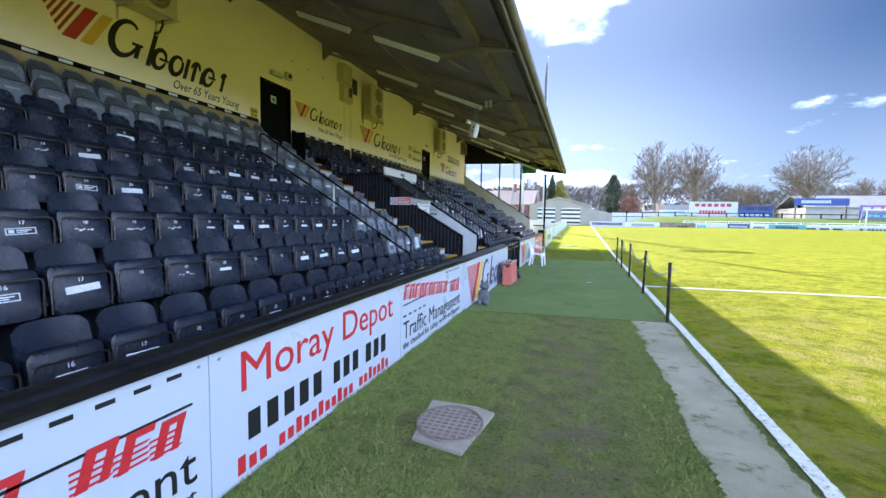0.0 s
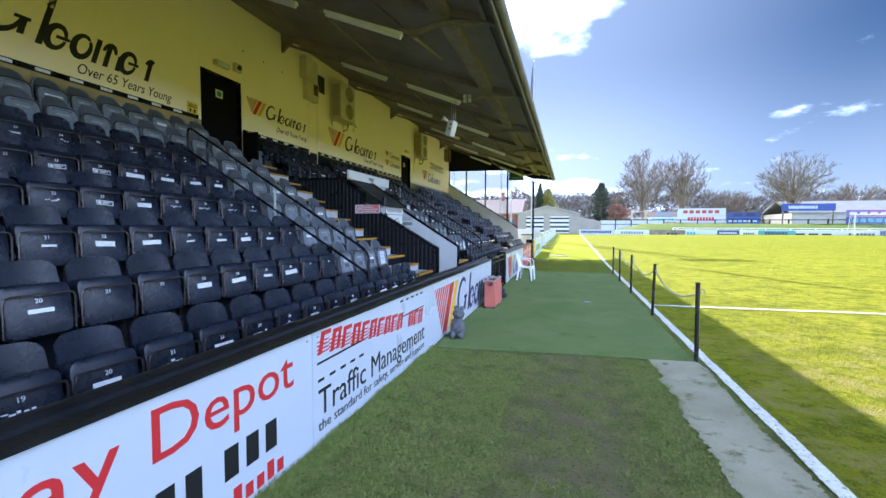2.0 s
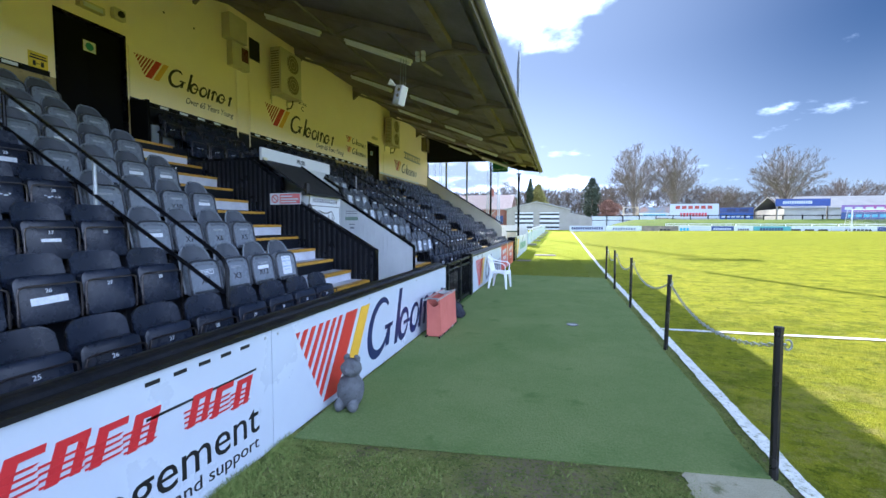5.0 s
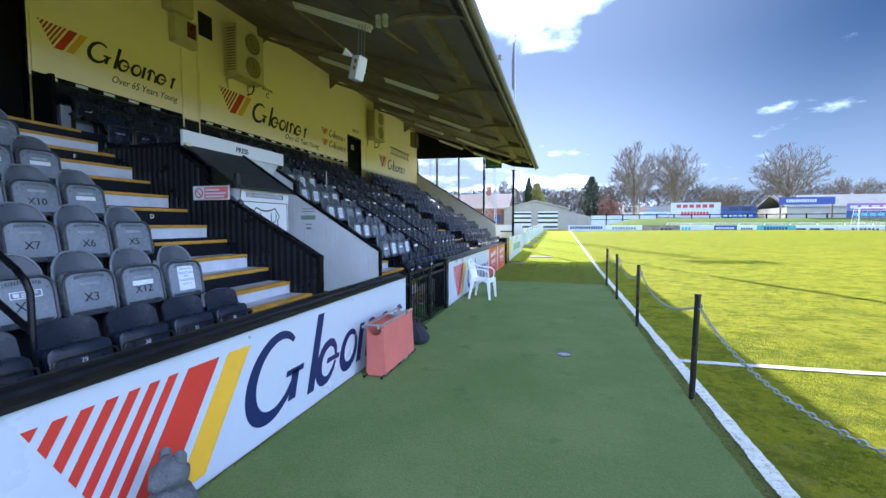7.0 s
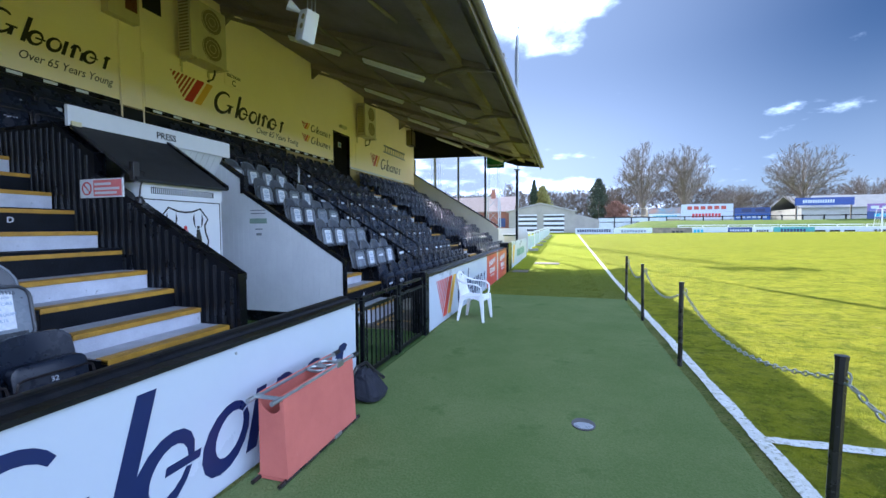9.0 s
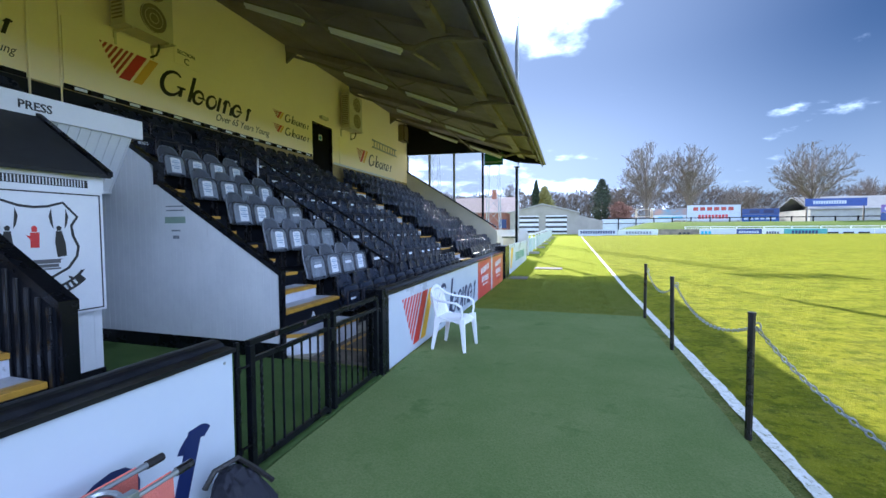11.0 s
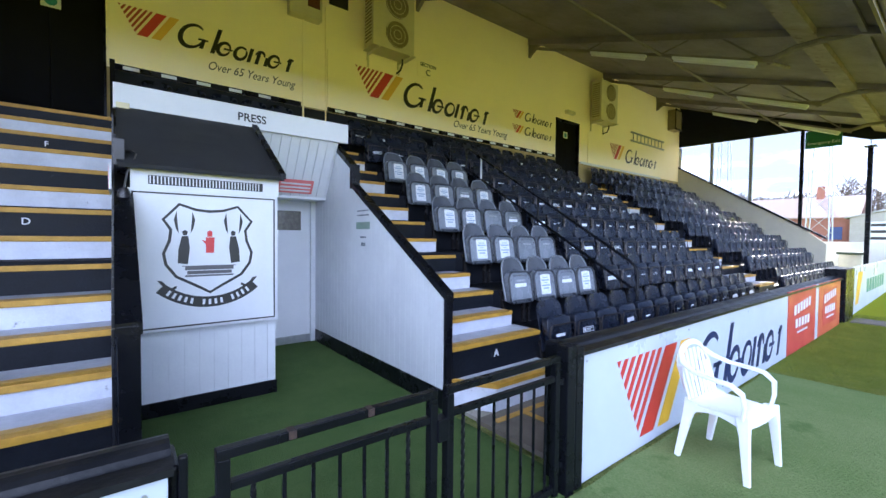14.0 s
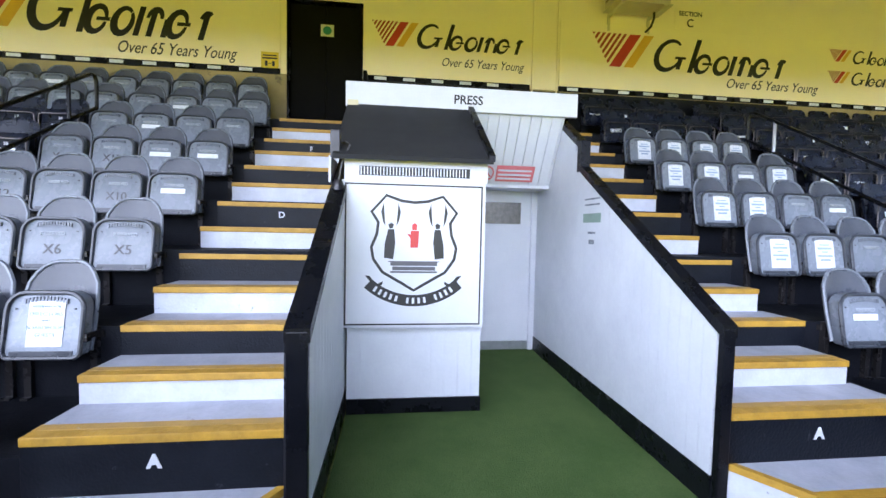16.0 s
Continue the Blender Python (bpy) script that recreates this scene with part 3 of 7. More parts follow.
# ---- seats ----
def seat_kit(shell, panel, light):
    """The meshes of one tip-up seat; the origin lies on the tread under the folded pan."""
    kit = {}
    # curved back with rounded top corners
    bm = bmesh.new()
    cols, rows = 12, 6
    grid = []
    for layer in (0.0, -0.018):
        g = []
        for j in range(rows + 1):
            v = j / rows
            z = 0.30 + 0.50 * v
            half = 0.205 - (0.012 if not light else 0.02) * v ** 3
            line = []
            for i in range(cols + 1):
                u = i / cols * 2 - 1
                x = -0.10 - 0.10 * v + (0.035 if not light else 0.055) * u * u + layer
                drop = 0.055 * abs(u) ** 6 if not light else 0.12 * abs(u) ** 3.6
                zz = 0.30 + (0.50 - drop) * v
                line.append(bm.verts.new((x, u * half, zz)))
            g.append(line)
        grid.append(g)
    for j in range(rows):
        for i in range(cols):
            f, b = grid
            bm.faces.new((f[j][i], f[j][i + 1], f[j + 1][i + 1], f[j + 1][i]))
            bm.faces.new((b[j][i + 1], b[j][i], b[j + 1][i], b[j + 1][i + 1]))
    f, b = grid
    for j in range(rows):
        bm.faces.new((f[j][0], f[j + 1][0], b[j + 1][0], b[j][0]))
        bm.faces.new((f[j + 1][cols], f[j][cols], b[j][cols], b[j + 1][cols]))
    for i in range(cols):
        bm.faces.new((f[rows][i], f[rows][i + 1], b[rows][i + 1], b[rows][i]))
        bm.faces.new((f[0][i + 1], f[0][i], b[0][i], b[0][i + 1]))
    edge_line = [f[j][0].co.copy() for j in range(rows)] + [f[rows][i].co.copy() for i in range(cols + 1)] + [f[j][cols].co.copy() for j in range(rows - 1, -1, -1)]
    kit["backrest"] = mesh("backrest", bm, shell, True)
    # folded pan, its underside outwards
    bm = bmesh.new()
    outline = rounded(0.40, 0.36, 0.05, 3)
    if light:
        # full rounded shoulders, tight lower corners
        outline = []
        for cx, cy, a0, r in ((0.105, 0.085, 0, 0.095), (-0.105, 0.085, 90, 0.095), (-0.165, -0.145, 180, 0.035), (0.165, -0.145, 270, 0.035)):
            outline += [(cx + r * math.cos(radians(a0 + 22.5 * k)), cy + r * math.sin(radians(a0 + 22.5 * k))) for k in range(5)]
    levels = ((-0.085, 0.94), (-0.07, 1.0), (-0.012, 1.0), (0.0, 0.93))
    rings = []
    for x, s in levels:
        rings.append([bm.verts.new((x - 0.06 * (p[1] / 0.36), p[0] * s, 0.46 + p[1] * s)) for p in outline])
    n = len(outline)
    for a, c in zip(rings, rings[1:]):
        for k in range(n):
            bm.faces.new((a[k], a[(k + 1) % n], c[(k + 1) % n], c[k]))
    bm.faces.new(rings[0][::-1])
    bm.faces.new(rings[-1])
    bmesh.ops.recalc_face_normals(bm, faces=bm.faces)
    kit["seat_pan"] = mesh("seat_pan", bm, panel, True)
    # rim round the pan
    bm = bmesh.new()
    if light:
        pts = [(0.004 - 0.06 * (p[1] / 0.36), p[0] * 0.99, 0.46 + p[1] * 0.99) for p in outline]
        tube(bm, pts + pts[:2], 0.013, 6)
        kit["rim"] = mesh("rim", bm, M["rim_dark"], True)

        def on_face(rows):
            b2 = boxes(*rows)
            for v in b2.verts:
                v.co = Vector((v.co.x - 0.06 * (v.co.z / 0.36), v.co.y, 0.46 + v.co.z))
            return b2
        # serrated grip under the upper edge, dark strip along the lower one
        teeth = []
        for k in range(13):
            u = -0.108 + 0.018 * k
            top = 0.157 - 1.1 * u * u
            teeth.append((0.0, 0.009, u - 0.0055, u + 0.0055, top - 0.026, top))
        kit["grip_ridge"] = mesh("grip_ridge", on_face(teeth), M["rim_grey"])
        kit["lower_strip"] = mesh("lower_strip", on_face([(0.0, 0.008, -0.16, 0.16, -0.168, -0.142)]), M["rim_dark"])
        kit["bolt"] = mesh("bolt", on_face([(0.0, 0.006, -0.155, -0.147, 0.085, 0.093), (0.0, 0.006, 0.147, 0.155, 0.085, 0.093)]), M["rim_dark"])
        # back rim drawn paler than the shell
        edge = [(v.x, v.y, v.z) for v in edge_line]
        bm = bmesh.new()
        tube(bm, edge, 0.012, 6)
        kit["back_rim"] = mesh("back_rim", bm, M["rim_grey"], True)
    else:
        zt = 0.575
        pts = [(0.02, -0.205, 0.30), (0.02, -0.205, zt - 0.05), (0.02, -0.195, zt - 0.012), (0.02, -0.165, zt), (0.02, 0.165, zt), (0.02, 0.195, zt - 0.012), (0.02, 0.205, zt - 0.05), (0.02, 0.205, 0.30)]
        tube(bm, pts, 0.008, 6)
        kit["rim"] = mesh("rim", bm, M["rimsteel"], True)
    # stanchion and hinge arms
    bm = boxes((-0.15, -0.10, -0.2, -0.16, 0.0, 0.42), (-0.15, -0.10, 0.16, 0.2, 0.0, 0.42), (-0.16, -0.11, -0.2275, 0.2275, 0.36, 0.40), (-0.19, -0.07, -0.2, -0.16, 0.0, 0.012), (-0.19, -0.07, 0.16, 0.2, 0.0, 0.012))
    kit["bracket"] = mesh("bracket", bm, M["tube"])
    bm = boxes((-0.10, 0.012, 0.203, 0.222, 0.375, 0.41), (-0.02, 0.018, 0.195, 0.228, 0.365, 0.395), bevel=0.003)
    kit["hinge_arm"] = mesh("hinge_arm", bm, M["tube"])
    return kit


DARK = seat_kit(M["seat_dark"], M["seat_dark"], False)
GREY = seat_kit(M["seat_grey"], M["seat_pale"], True)


def sticker(w, h):
    return mesh("sticker", prism(bmesh.new(), rect(-w / 2, w / 2, -h / 2, h / 2), "z", 0.0, 0.0015), M["label"])


STICKERS = [sticker(0.20, 0.045), sticker(0.15, 0.03), sticker(0.24, 0.055), sticker(0.11, 0.02), sticker(0.17, 0.05)]
def framed_sticker(w, h):
    b = 0.007
    bm = boxes((-w / 2, w / 2, h / 2 - b, h / 2, 0, 0.0015), (-w / 2, w / 2, -h / 2, -h / 2 + b, 0, 0.0015), (-w / 2, -w / 2 + b, -h / 2 + b, h / 2 - b, 0, 0.0015), (w / 2 - b, w / 2, -h / 2 + b, h / 2 - b, 0, 0.0015), (-w * 0.4, -w * 0.22, -h * 0.25, h * 0.25, 0, 0.0015), (-w * 0.15, w * 0.35, h * 0.04, h * 0.2, 0, 0.0015), (-w * 0.15, w * 0.2, -h * 0.22, -h * 0.08, 0, 0.0015))
    return mesh("sticker", bm, M["label"])


def torn_sticker(w, seed):
    r = random.Random(seed)
    bm = bmesh.new()
    for k in range(5):
        a = -w / 2 + w * k / 5
        v = r.uniform(-0.012, 0.008)
        box(bm, a, a + w * r.uniform(0.08, 0.19), v, v + r.uniform(0.006, 0.02), 0, 0.0015)
    return mesh("sticker", bm, M["label"])


STICKERS += [framed_sticker(0.20, 0.055), framed_sticker(0.17, 0.05), torn_sticker(0.2, 1), torn_sticker(0.16, 2), torn_sticker(0.13, 3), torn_sticker(0.18, 4)]
PAGE = sticker(0.185, 0.26)
seat_rng = random.Random(7)
M["blue_ink"] = mat("blue_notice_ink", (0.34, 0.44, 0.60), rough=0.5, bump=0.0)
NOTICE = mesh("notice_print", boxes((-0.05, 0.05, 0.07, 0.082, 0, 0.001), (-0.07, 0.07, 0.035, 0.055, 0, 0.001), (-0.03, 0.03, 0.008, 0.02, 0, 0.001), (-0.075, 0.075, -0.03, -0.012, 0, 0.001), (-0.05, 0.05, -0.065, -0.047, 0, 0.001)), M["blue_ink"])


def on_pan(u, v):
    """A print on the outer face of the folded pan, u across, v up from the pan's middle."""
    tilt = math.atan(0.06 / 0.36)
    return Matrix.Translation((0.003 - 0.06 * (v / 0.36), u, 0.46 + v)) @ Matrix.Rotation(-tilt, 4, "Y") @ facing_x(0, 0, 0)


def seat(x, y, z, light, number="", page=False):
    kit = GREY if light else DARK
    label = "pale grey plastic tip-up stadium seat, folded up" if light else "dark navy plastic tip-up stadium seat, folded up"
    if page:
        label = "pale grey tip-up stadium seat with a white reserved notice"
    s = thing("stadium_seat", label, "stadium seat", "seats in the stand", Matrix.Translation((x + seat_rng.uniform(-0.006, 0.006), y + seat_rng.uniform(-0.006, 0.006), z)) @ Matrix.Rotation(radians(seat_rng.uniform(-1.2, 1.2)), 4, "Z"))
    pan = None
    for k, me in kit.items():
        o = new(k, me)
        o.parent = s
        if k == "seat_pan":
            pan = o
        elif k in ("grip_ridge", "bolt"):
            tagged(o, kind="stuff")
    if page:
        o = new("reserved_notice", PAGE)
        o.parent, o.matrix_basis = pan, on_pan(seat_rng.uniform(-0.02, 0.03), 0.01)
        tagged(o, "white paper notice with blue print")
        base = o.matrix_basis @ Matrix.Translation((0, 0, 0.002))
        if y < 10:
            for line, v, size in (("RESERVED FOR", 0.085, 0.022), ("DIRECTORS", 0.04, 0.033), ("AND", 0.008, 0.022), ("BOARDROOM", -0.035, 0.031), ("GUESTS", -0.075, 0.03)):
                wording(pan, line, size, M["blue_ink"], base @ Matrix.Translation((0, v, 0)), "notice_print", align="CENTER")
        else:
            o = new("notice_print", NOTICE)
            o.parent, o.matrix_basis = pan, base
    elif light and seat_rng.random() < 0.8:
        wording(pan, "RESERVED", 0.035, M["faded_print"], on_pan(seat_rng.uniform(-0.01, 0.01), 0.06), "seat_print", align="CENTER", bold=0.001)
        if seat_rng.random() < 0.35:
            o = new("sticker", STICKERS[0])
            o.parent, o.matrix_basis = pan, on_pan(0, 0.02)
    elif seat_rng.random() < 0.85:
        o = new("sticker", seat_rng.choice(STICKERS))
        o.parent, o.matrix_basis = pan, on_pan(seat_rng.uniform(-0.02, 0.02), 0.05 if light else 0.0)
        o.matrix_basis = o.matrix_basis @ Matrix.Rotation(radians(seat_rng.uniform(-4, 4)), 4, "Z")
        tagged(o, kind="stuff")
    if number:
        if light:
            wording(pan, number, 0.10, M["tube"], on_pan(0, -0.07), "seat_number", align="CENTER")
        else:
            wording(pan, number, 0.045, M["label"], on_pan(0, 0.055), "seat_number", align="CENTER")
    return s


LEFT_GREY = [8.98, 8.525, 8.07, 7.615]
RESERVED = {(1, 1): "X12", (1, 2): "X3", (1, 3): "X4", (2, 0): "X5", (2, 1): "X6", (2, 2): "X7", (3, 1): "X10", (3, 3): "X12", (4, 2): "X15", (4, 3): "X16"}
for r in range(8):
    x, z = ROWX[r], ROWZ[r]
    shift = -0.06 if r == 0 else 0.0
    # block beside the tunnel: four pale columns, then the dark ones
    for c, y in enumerate(LEFT_GREY):
        if r == 7:
            y -= 0.24
        light = r >= 1
        num = RESERVED.get((r, c), "") if light else str(32 - c)
        seat(x, y + shift, z, light, num, page=(r == 1 and c == 0))
    for c in range(18):
        y = 7.10 - 0.452 * c
        if r == 7:
            y -= 0.16
        light = r >= 6
        seat(x, y + shift * 0.5, z, light, "" if light else str(28 - c))
    # block past the tunnel
    for c in range(14):
        y = 14.22 + 0.457 * c + (0.22 if c >= 4 else 0.0)
        if r == 0:
            y = 14.09 + 0.462 * c
        light = 1 <= r <= 5 and c < 4
        page = light and (c in (0, 1, 3) if r in (1, 4) else c in (0, 1)) and not (r == 1 and c == 0) or (r == 5 and c < 4)
        seat(x, y, z, light, "", page=page)
# last block up to the end wall, far off
bm = bmesh.new()
for r in range(8):
    for c in range(14):
        for k in ("backrest", "seat_pan", "rim", "bracket"):
            first = len(bm.verts)
            bm.from_mesh(DARK[k])
            bm.verts.ensure_lookup_table()
            move = Vector((ROWX[r], 22.62 + 0.46 * c + seat_rng.uniform(-0.01, 0.01), ROWZ[r]))
            for v in bm.verts[first:]:
                v.co += move
solid("stadium_seats", bm, M["seat_dark"], "block of dark navy tip-up stadium seats, folded up", "stadium seat", "stuff", smooth=True)
# two rows behind the tunnel box
for r in (6, 7):
    for c in range(5):
        seat(ROWX[r], 10.95 + 0.455 * c, ROWZ[r], False, "")


# ---- stairs ----
STEP_Z = (0.26, 0.535, 0.69, 0.87, 1.05, 1.255, 1.46, 1.69, 1.90, 2.12, 2.34, 2.55, 2.76, 2.97)


def step_x(k):
    return -2.74 if k < 0 else -3.06 - 0.345 * k


def stairs(y0, y1, name, extra):
    """A flight of painted steps, black and white risers in turn; extra 1 widens the black ones, and the lowest step has a cut corner."""
    for k in range(-1, 13):
        x, z = step_x(k), STEP_Z[k + 1]
        back = step_x(k + 1)
        low = STEP_Z[k] if k >= 0 else 0.03
        black = k % 2 == 0
        far = y1 + (0.05 if extra and black else 0.0)
        s = tagged(new("step_%s_%d" % (name, k + 2)), "painted stair step with an amber nosing", "step", kind="structure")
        if k == -1:
            cut = [(back - 0.05, y0), (back, y0), (x, y0 + 0.22), (x, far), (back - 0.05, far)] if extra else [(back - 0.05, y0), (x, y0), (x, far - 0.22), (back, far), (back - 0.05, far)]
            part("riser", prism(bmesh.new(), cut, "z", 0.03, z - 0.004), M["step_white"], s)
            part("tread", prism(bmesh.new(), [((p[0] - back) * 0.86 + back, p[1]) for p in cut], "z", z - 0.004, z + 0.005), M["tread"], s)
            edge = cut[1:4]
            bm = bmesh.new()
            for p, q in zip(edge, edge[1:]):
                prism(bm, [(p[0] + 0.01, p[1]), (q[0] + 0.01, q[1]), (q[0] - 0.055, q[1]), (p[0] - 0.055, p[1])], "z", z - 0.03, z + 0.008)
            part("nosing", bm, M["nosing"], s)
            continue
        if k < 12:
            if not black:
                part("riser", boxes((back - 0.02, x, y0, far, low, z - 0.003), bevel=0.004), M["step_white"], s)
            else:
                part("riser", boxes((back - 0.02, x + 0.006, y0, far, low, z - 0.003), bevel=0.003), M["blackwood"], s)
            part("tread", boxes((back - 0.01, x - 0.055, y0, far, z - 0.004, z + 0.006)), M["tread"], s)
        else:
            part("riser", boxes((x - 0.02, x + 0.006, y0, far, low, z - 0.003), bevel=0.003), M["blackwood"], s)
        part("nosing", boxes((x - 0.06, x + 0.012, y0, far, z - 0.034, z + 0.008), bevel=0.006), M["nosing"], s)
        if k < 12:
            part("nosing_band", boxes((x - 0.115, x - 0.06, y0, far, z, z + 0.0085)), M["nosing_worn"], s)
        if k in (0, 6, 10):
            low_row = k == 0
            wording(s, "ABCDEF"[k // 2], 0.085 if low_row else 0.08, M["white"], facing_x(x + 0.008, y0 + (0.55 if low_row else 0.57) if extra == 0 else y0 + 0.535, z - (0.15 if low_row else 0.13)), "row_letter", align="CENTER", bold=0.004 if low_row else 0.001)


stairs(9.30, 10.43, "west", 0)
stairs(12.715, 13.84, "mid", 1)
stairs(21.05, 22.1, "east", 0)


# ---- tunnel between the two flights ----
def parapet(name, y0, y1, xf, z_front):
    """A raked side wall: white boards inside, black ribbed sheet outside, a black capping."""
    s = tagged(new(name), "raked tunnel side wall, white boarding inside and black ribbed sheet outside", "wall", kind="structure")
    prof = [(xf, 0.0), (xf, z_front), (-4.86, 2.10), (-4.86, 2.28), (-5.42, 2.66), (-6.9, 2.66), (-6.9, 0.0)]
    part("core", prism(bmesh.new(), prof, "y", y0 + 0.02, y1 - 0.02), M["white"], s)
    return s, prof


def rake(x, xf, z_front):
    if x > -4.86:
        return z_front + (xf - x) / (xf + 4.86) * (2.10 - z_front)
    if x > -5.42:
        return 2.28 + (-4.86 - x) / 0.56 * 0.38
    return 2.66


def boarding(s, y, xf, zf, inner):
    """Upright tongue-and-groove boards with open grooves."""
    sign = 1 if inner > 0 else -1
    x = xf - 0.03
    while x > -6.0:
        w = 0.095
        bm = bmesh.new()
        pts = [(x, 0.185), (x, rake(x, xf, zf) - 0.02), (x - w, rake(x - w, xf, zf) - 0.02), (x - w, 0.185)]
        prism(bm, pts, "y", y, y + sign * 0.012)
        part("plank", bm, M["whitewood"], s)
        x -= w + 0.003
    part("skirting", boxes((-6.0, xf - 0.02, min(y, y + sign * 0.016), max(y, y + sign * 0.016), 0.0, 0.185)), M["black"], s)


def capping(s, y0, y1, xf, zf):
    pts = [(xf, zf), (-4.86, 2.10), (-4.86, 2.28), (-5.42, 2.66)]
    bm = bmesh.new()
    for (a, za), (b, zb) in zip(pts, pts[1:]):
        if abs(a - b) < 0.01:
            box(bm, a - 0.02, a + 0.06, y0 - 0.015, y1 + 0.015, za - 0.05, zb + 0.05)
        else:
            prism(bm, [(a + 0.02, za - 0.02), (a + 0.02, za + 0.045), (b - 0.02, zb + 0.045), (b - 0.02, zb - 0.02)], "y", y0 - 0.012, y1 + 0.012)
    part("capping", bm, M["black"], s)
    part("end_post", boxes((xf - 0.02, xf + 0.022, y0 - 0.003, y1 + 0.003, 0.0, zf + 0.03), bevel=0.006), M["black"], s)


left_wall, prof = parapet("wall_tunnel_west", 10.455, 10.545, -2.96, 1.0)
capping(left_wall, 10.455, 10.545, -2.96, 1.0)
boarding(left_wall, 10.53, -2.96, 1.0, 1)
part("sheet", prism(bmesh.new(), [(-2.98, 0.03), (-2.98, 1.005), (-4.85, 2.10), (-4.85, 2.28), (-5.42, 2.66), (-6.9, 2.66), (-6.9, 0.03)], "y", 10.446, 10.46), M["blackwood"], left_wall)
sheeting = mat("black_ribbed_sheet_paint", (0.006, 0.007, 0.010), (0.012, 0.013, 0.017), 3, 0.32, bump=0.03, spec=0.5)
x = -3.0
while x > -6.9:
    part("rib", boxes((x - 0.035, x, 10.428, 10.446, 0.03, rake(x - 0.03, -2.96, 1.0) - 0.03), bevel=0.006), sheeting, left_wall)
    x -= 0.10
right_wall, prof = parapet("wall_tunnel_east", 12.64, 12.70, -3.06, 0.97)
capping(right_wall, 12.64, 12.70, -3.06, 0.97)
boarding(right_wall, 12.648, -3.06, 0.97, -1)
part("side_sheet", boxes((-6.9, -3.1, 12.692, 12.706, 0.03, 0.96)), M["blackwood"], right_wall)

solid("floor_tunnel", boxes((-6.05, -1.72, 10.56, 12.63, 0.0, 0.016)), M["carpet"], "dark green carpet on the tunnel floor", "carpet", "structure")
brown = mat("bare_brown_concrete", (0.17, 0.145, 0.115), (0.11, 0.095, 0.075), 3, 0.85, bump=0.3, c3=(0.24, 0.21, 0.17), dirt=0.62)
solid("floor_gate", boxes((-2.74, -1.95, 12.715, 14.0, 0.0, 0.036)), brown, "bare brown floor inside the gate", "floor", "structure")
solid("floor_line", boxes((-2.64, -2.58, 12.80, 13.9, 0.036, 0.040)), M["nosing"], "worn yellow line on the floor", "floor marking", "structure")
solid("floor_line_cross", boxes((-2.575, -1.95, 13.1, 13.16, 0.036, 0.040)), M["nosing"], "worn yellow line on the floor", "floor marking", "structure")

# end of the tunnel with its door
s = tagged(new("wall_tunnel_end"), "white boarded tunnel end wall above a pale door", "wall", kind="structure")
y = 11.62
while y < 12.68:
    part("plank", prism(bmesh.new(), [(-5.20, 2.66), (-5.62, 1.97), (-5.64, 1.98), (-5.22, 2.67)], "y", y, min(y + 0.105, 12.63)), M["whitewood"], s)
    y += 0.11
part("backing", boxes((-6.1, -6.0, 10.46, 11.97, 0.0, 2.64), (-6.1, -6.0, 11.97, 12.70, 1.98, 2.64), (-6.1, -6.0, 12.66, 12.70, 0.0, 1.98)), M["white"], s)
part("ledge", boxes((-6.0, -5.60, 11.62, 12.63, 1.955, 1.985)), M["white"], s)
door = tagged(new("door_3"), "pale grey door with a small wired glass pane", "door", kind="structure")
part("door_leaf", boxes((-6.06, -6.02, 11.98, 12.57, 0.12, 1.965), bevel=0.004), M["white"], door)
part("kick_plate", boxes((-6.055, -6.012, 11.98, 12.57, 0.016, 0.12)), M["galv"], door)
part("frame", boxes((-6.06, -5.985, 12.57, 12.66, 0.016, 1.965), bevel=0.004), M["white"], door)
part("pane", boxes((-6.02, -6.008, 12.0, 12.44, 1.56, 1.82)), mat("smoked_wired_glass", (0.10, 0.095, 0.085), (0.17, 0.16, 0.14), 20, 0.15, bump=0.1, grain=90), door, "smoked wired glass pane")

# press box over the tunnel
press = thing("press_box", "white boarded press box with a sloping black felt roof", "press box")
y = 10.56
while y < 11.60:
    part("plank", boxes((-4.38, -4.35, y, min(y + 0.107, 11.62), 0.13, 0.72)), M["whitewood"], press)
    y += 0.11
part("body", boxes((-6.0, -4.38, 10.56, 11.60, 0.0, 1.99)), M["white"], press)
part("backing", boxes((-4.38, -4.358, 10.57, 11.60, 0.14, 0.72)), M["white"], press)
part("skirting", boxes((-4.36, -4.335, 10.56, 11.63, 0.0, 0.135), (-6.0, -4.36, 11.605, 11.625, 0.0, 0.135)), M["black"], press)
part("vent_board", boxes((-4.38, -4.27, 10.54, 11.63, 1.84, 2.0), bevel=0.004), M["white"], press)
bm = bmesh.new()
for k in range(34):
    y = 10.66 + 0.024 * k
    box(bm, -4.269, -4.262, y, y + 0.007, 1.885, 1.945)
part("vent_slats", bm, M["white"], press)
part("vent_gap", boxes((-4.272, -4.267, 10.65, 11.49, 1.88, 1.95)), M["ink"], press)
bm = bmesh.new()
prism(bm, [(-4.20, 1.985), (-4.20, 2.02), (-5.22, 2.69), (-5.22, 2.655)], "y", 10.46, 11.66)
part("felt_roof", bm, mat("black_roofing_felt", (0.010, 0.011, 0.012), (0.018, 0.019, 0.021), 3, 0.75, bump=0.6, grain=160), press, "black roofing felt")
bm = bmesh.new()
prism(bm, [(-4.38, 1.98), (-5.25, 2.55), (-6.0, 2.55), (-6.0, 1.98)], "y", 11.58, 11.62)
part("cheek", bm, M["white"], press)
bm = bmesh.new()
prism(bm, [(-4.19, 2.0), (-4.19, 2.05), (-5.2, 2.71), (-5.2, 2.66)], "y", 11.62, 11.67)
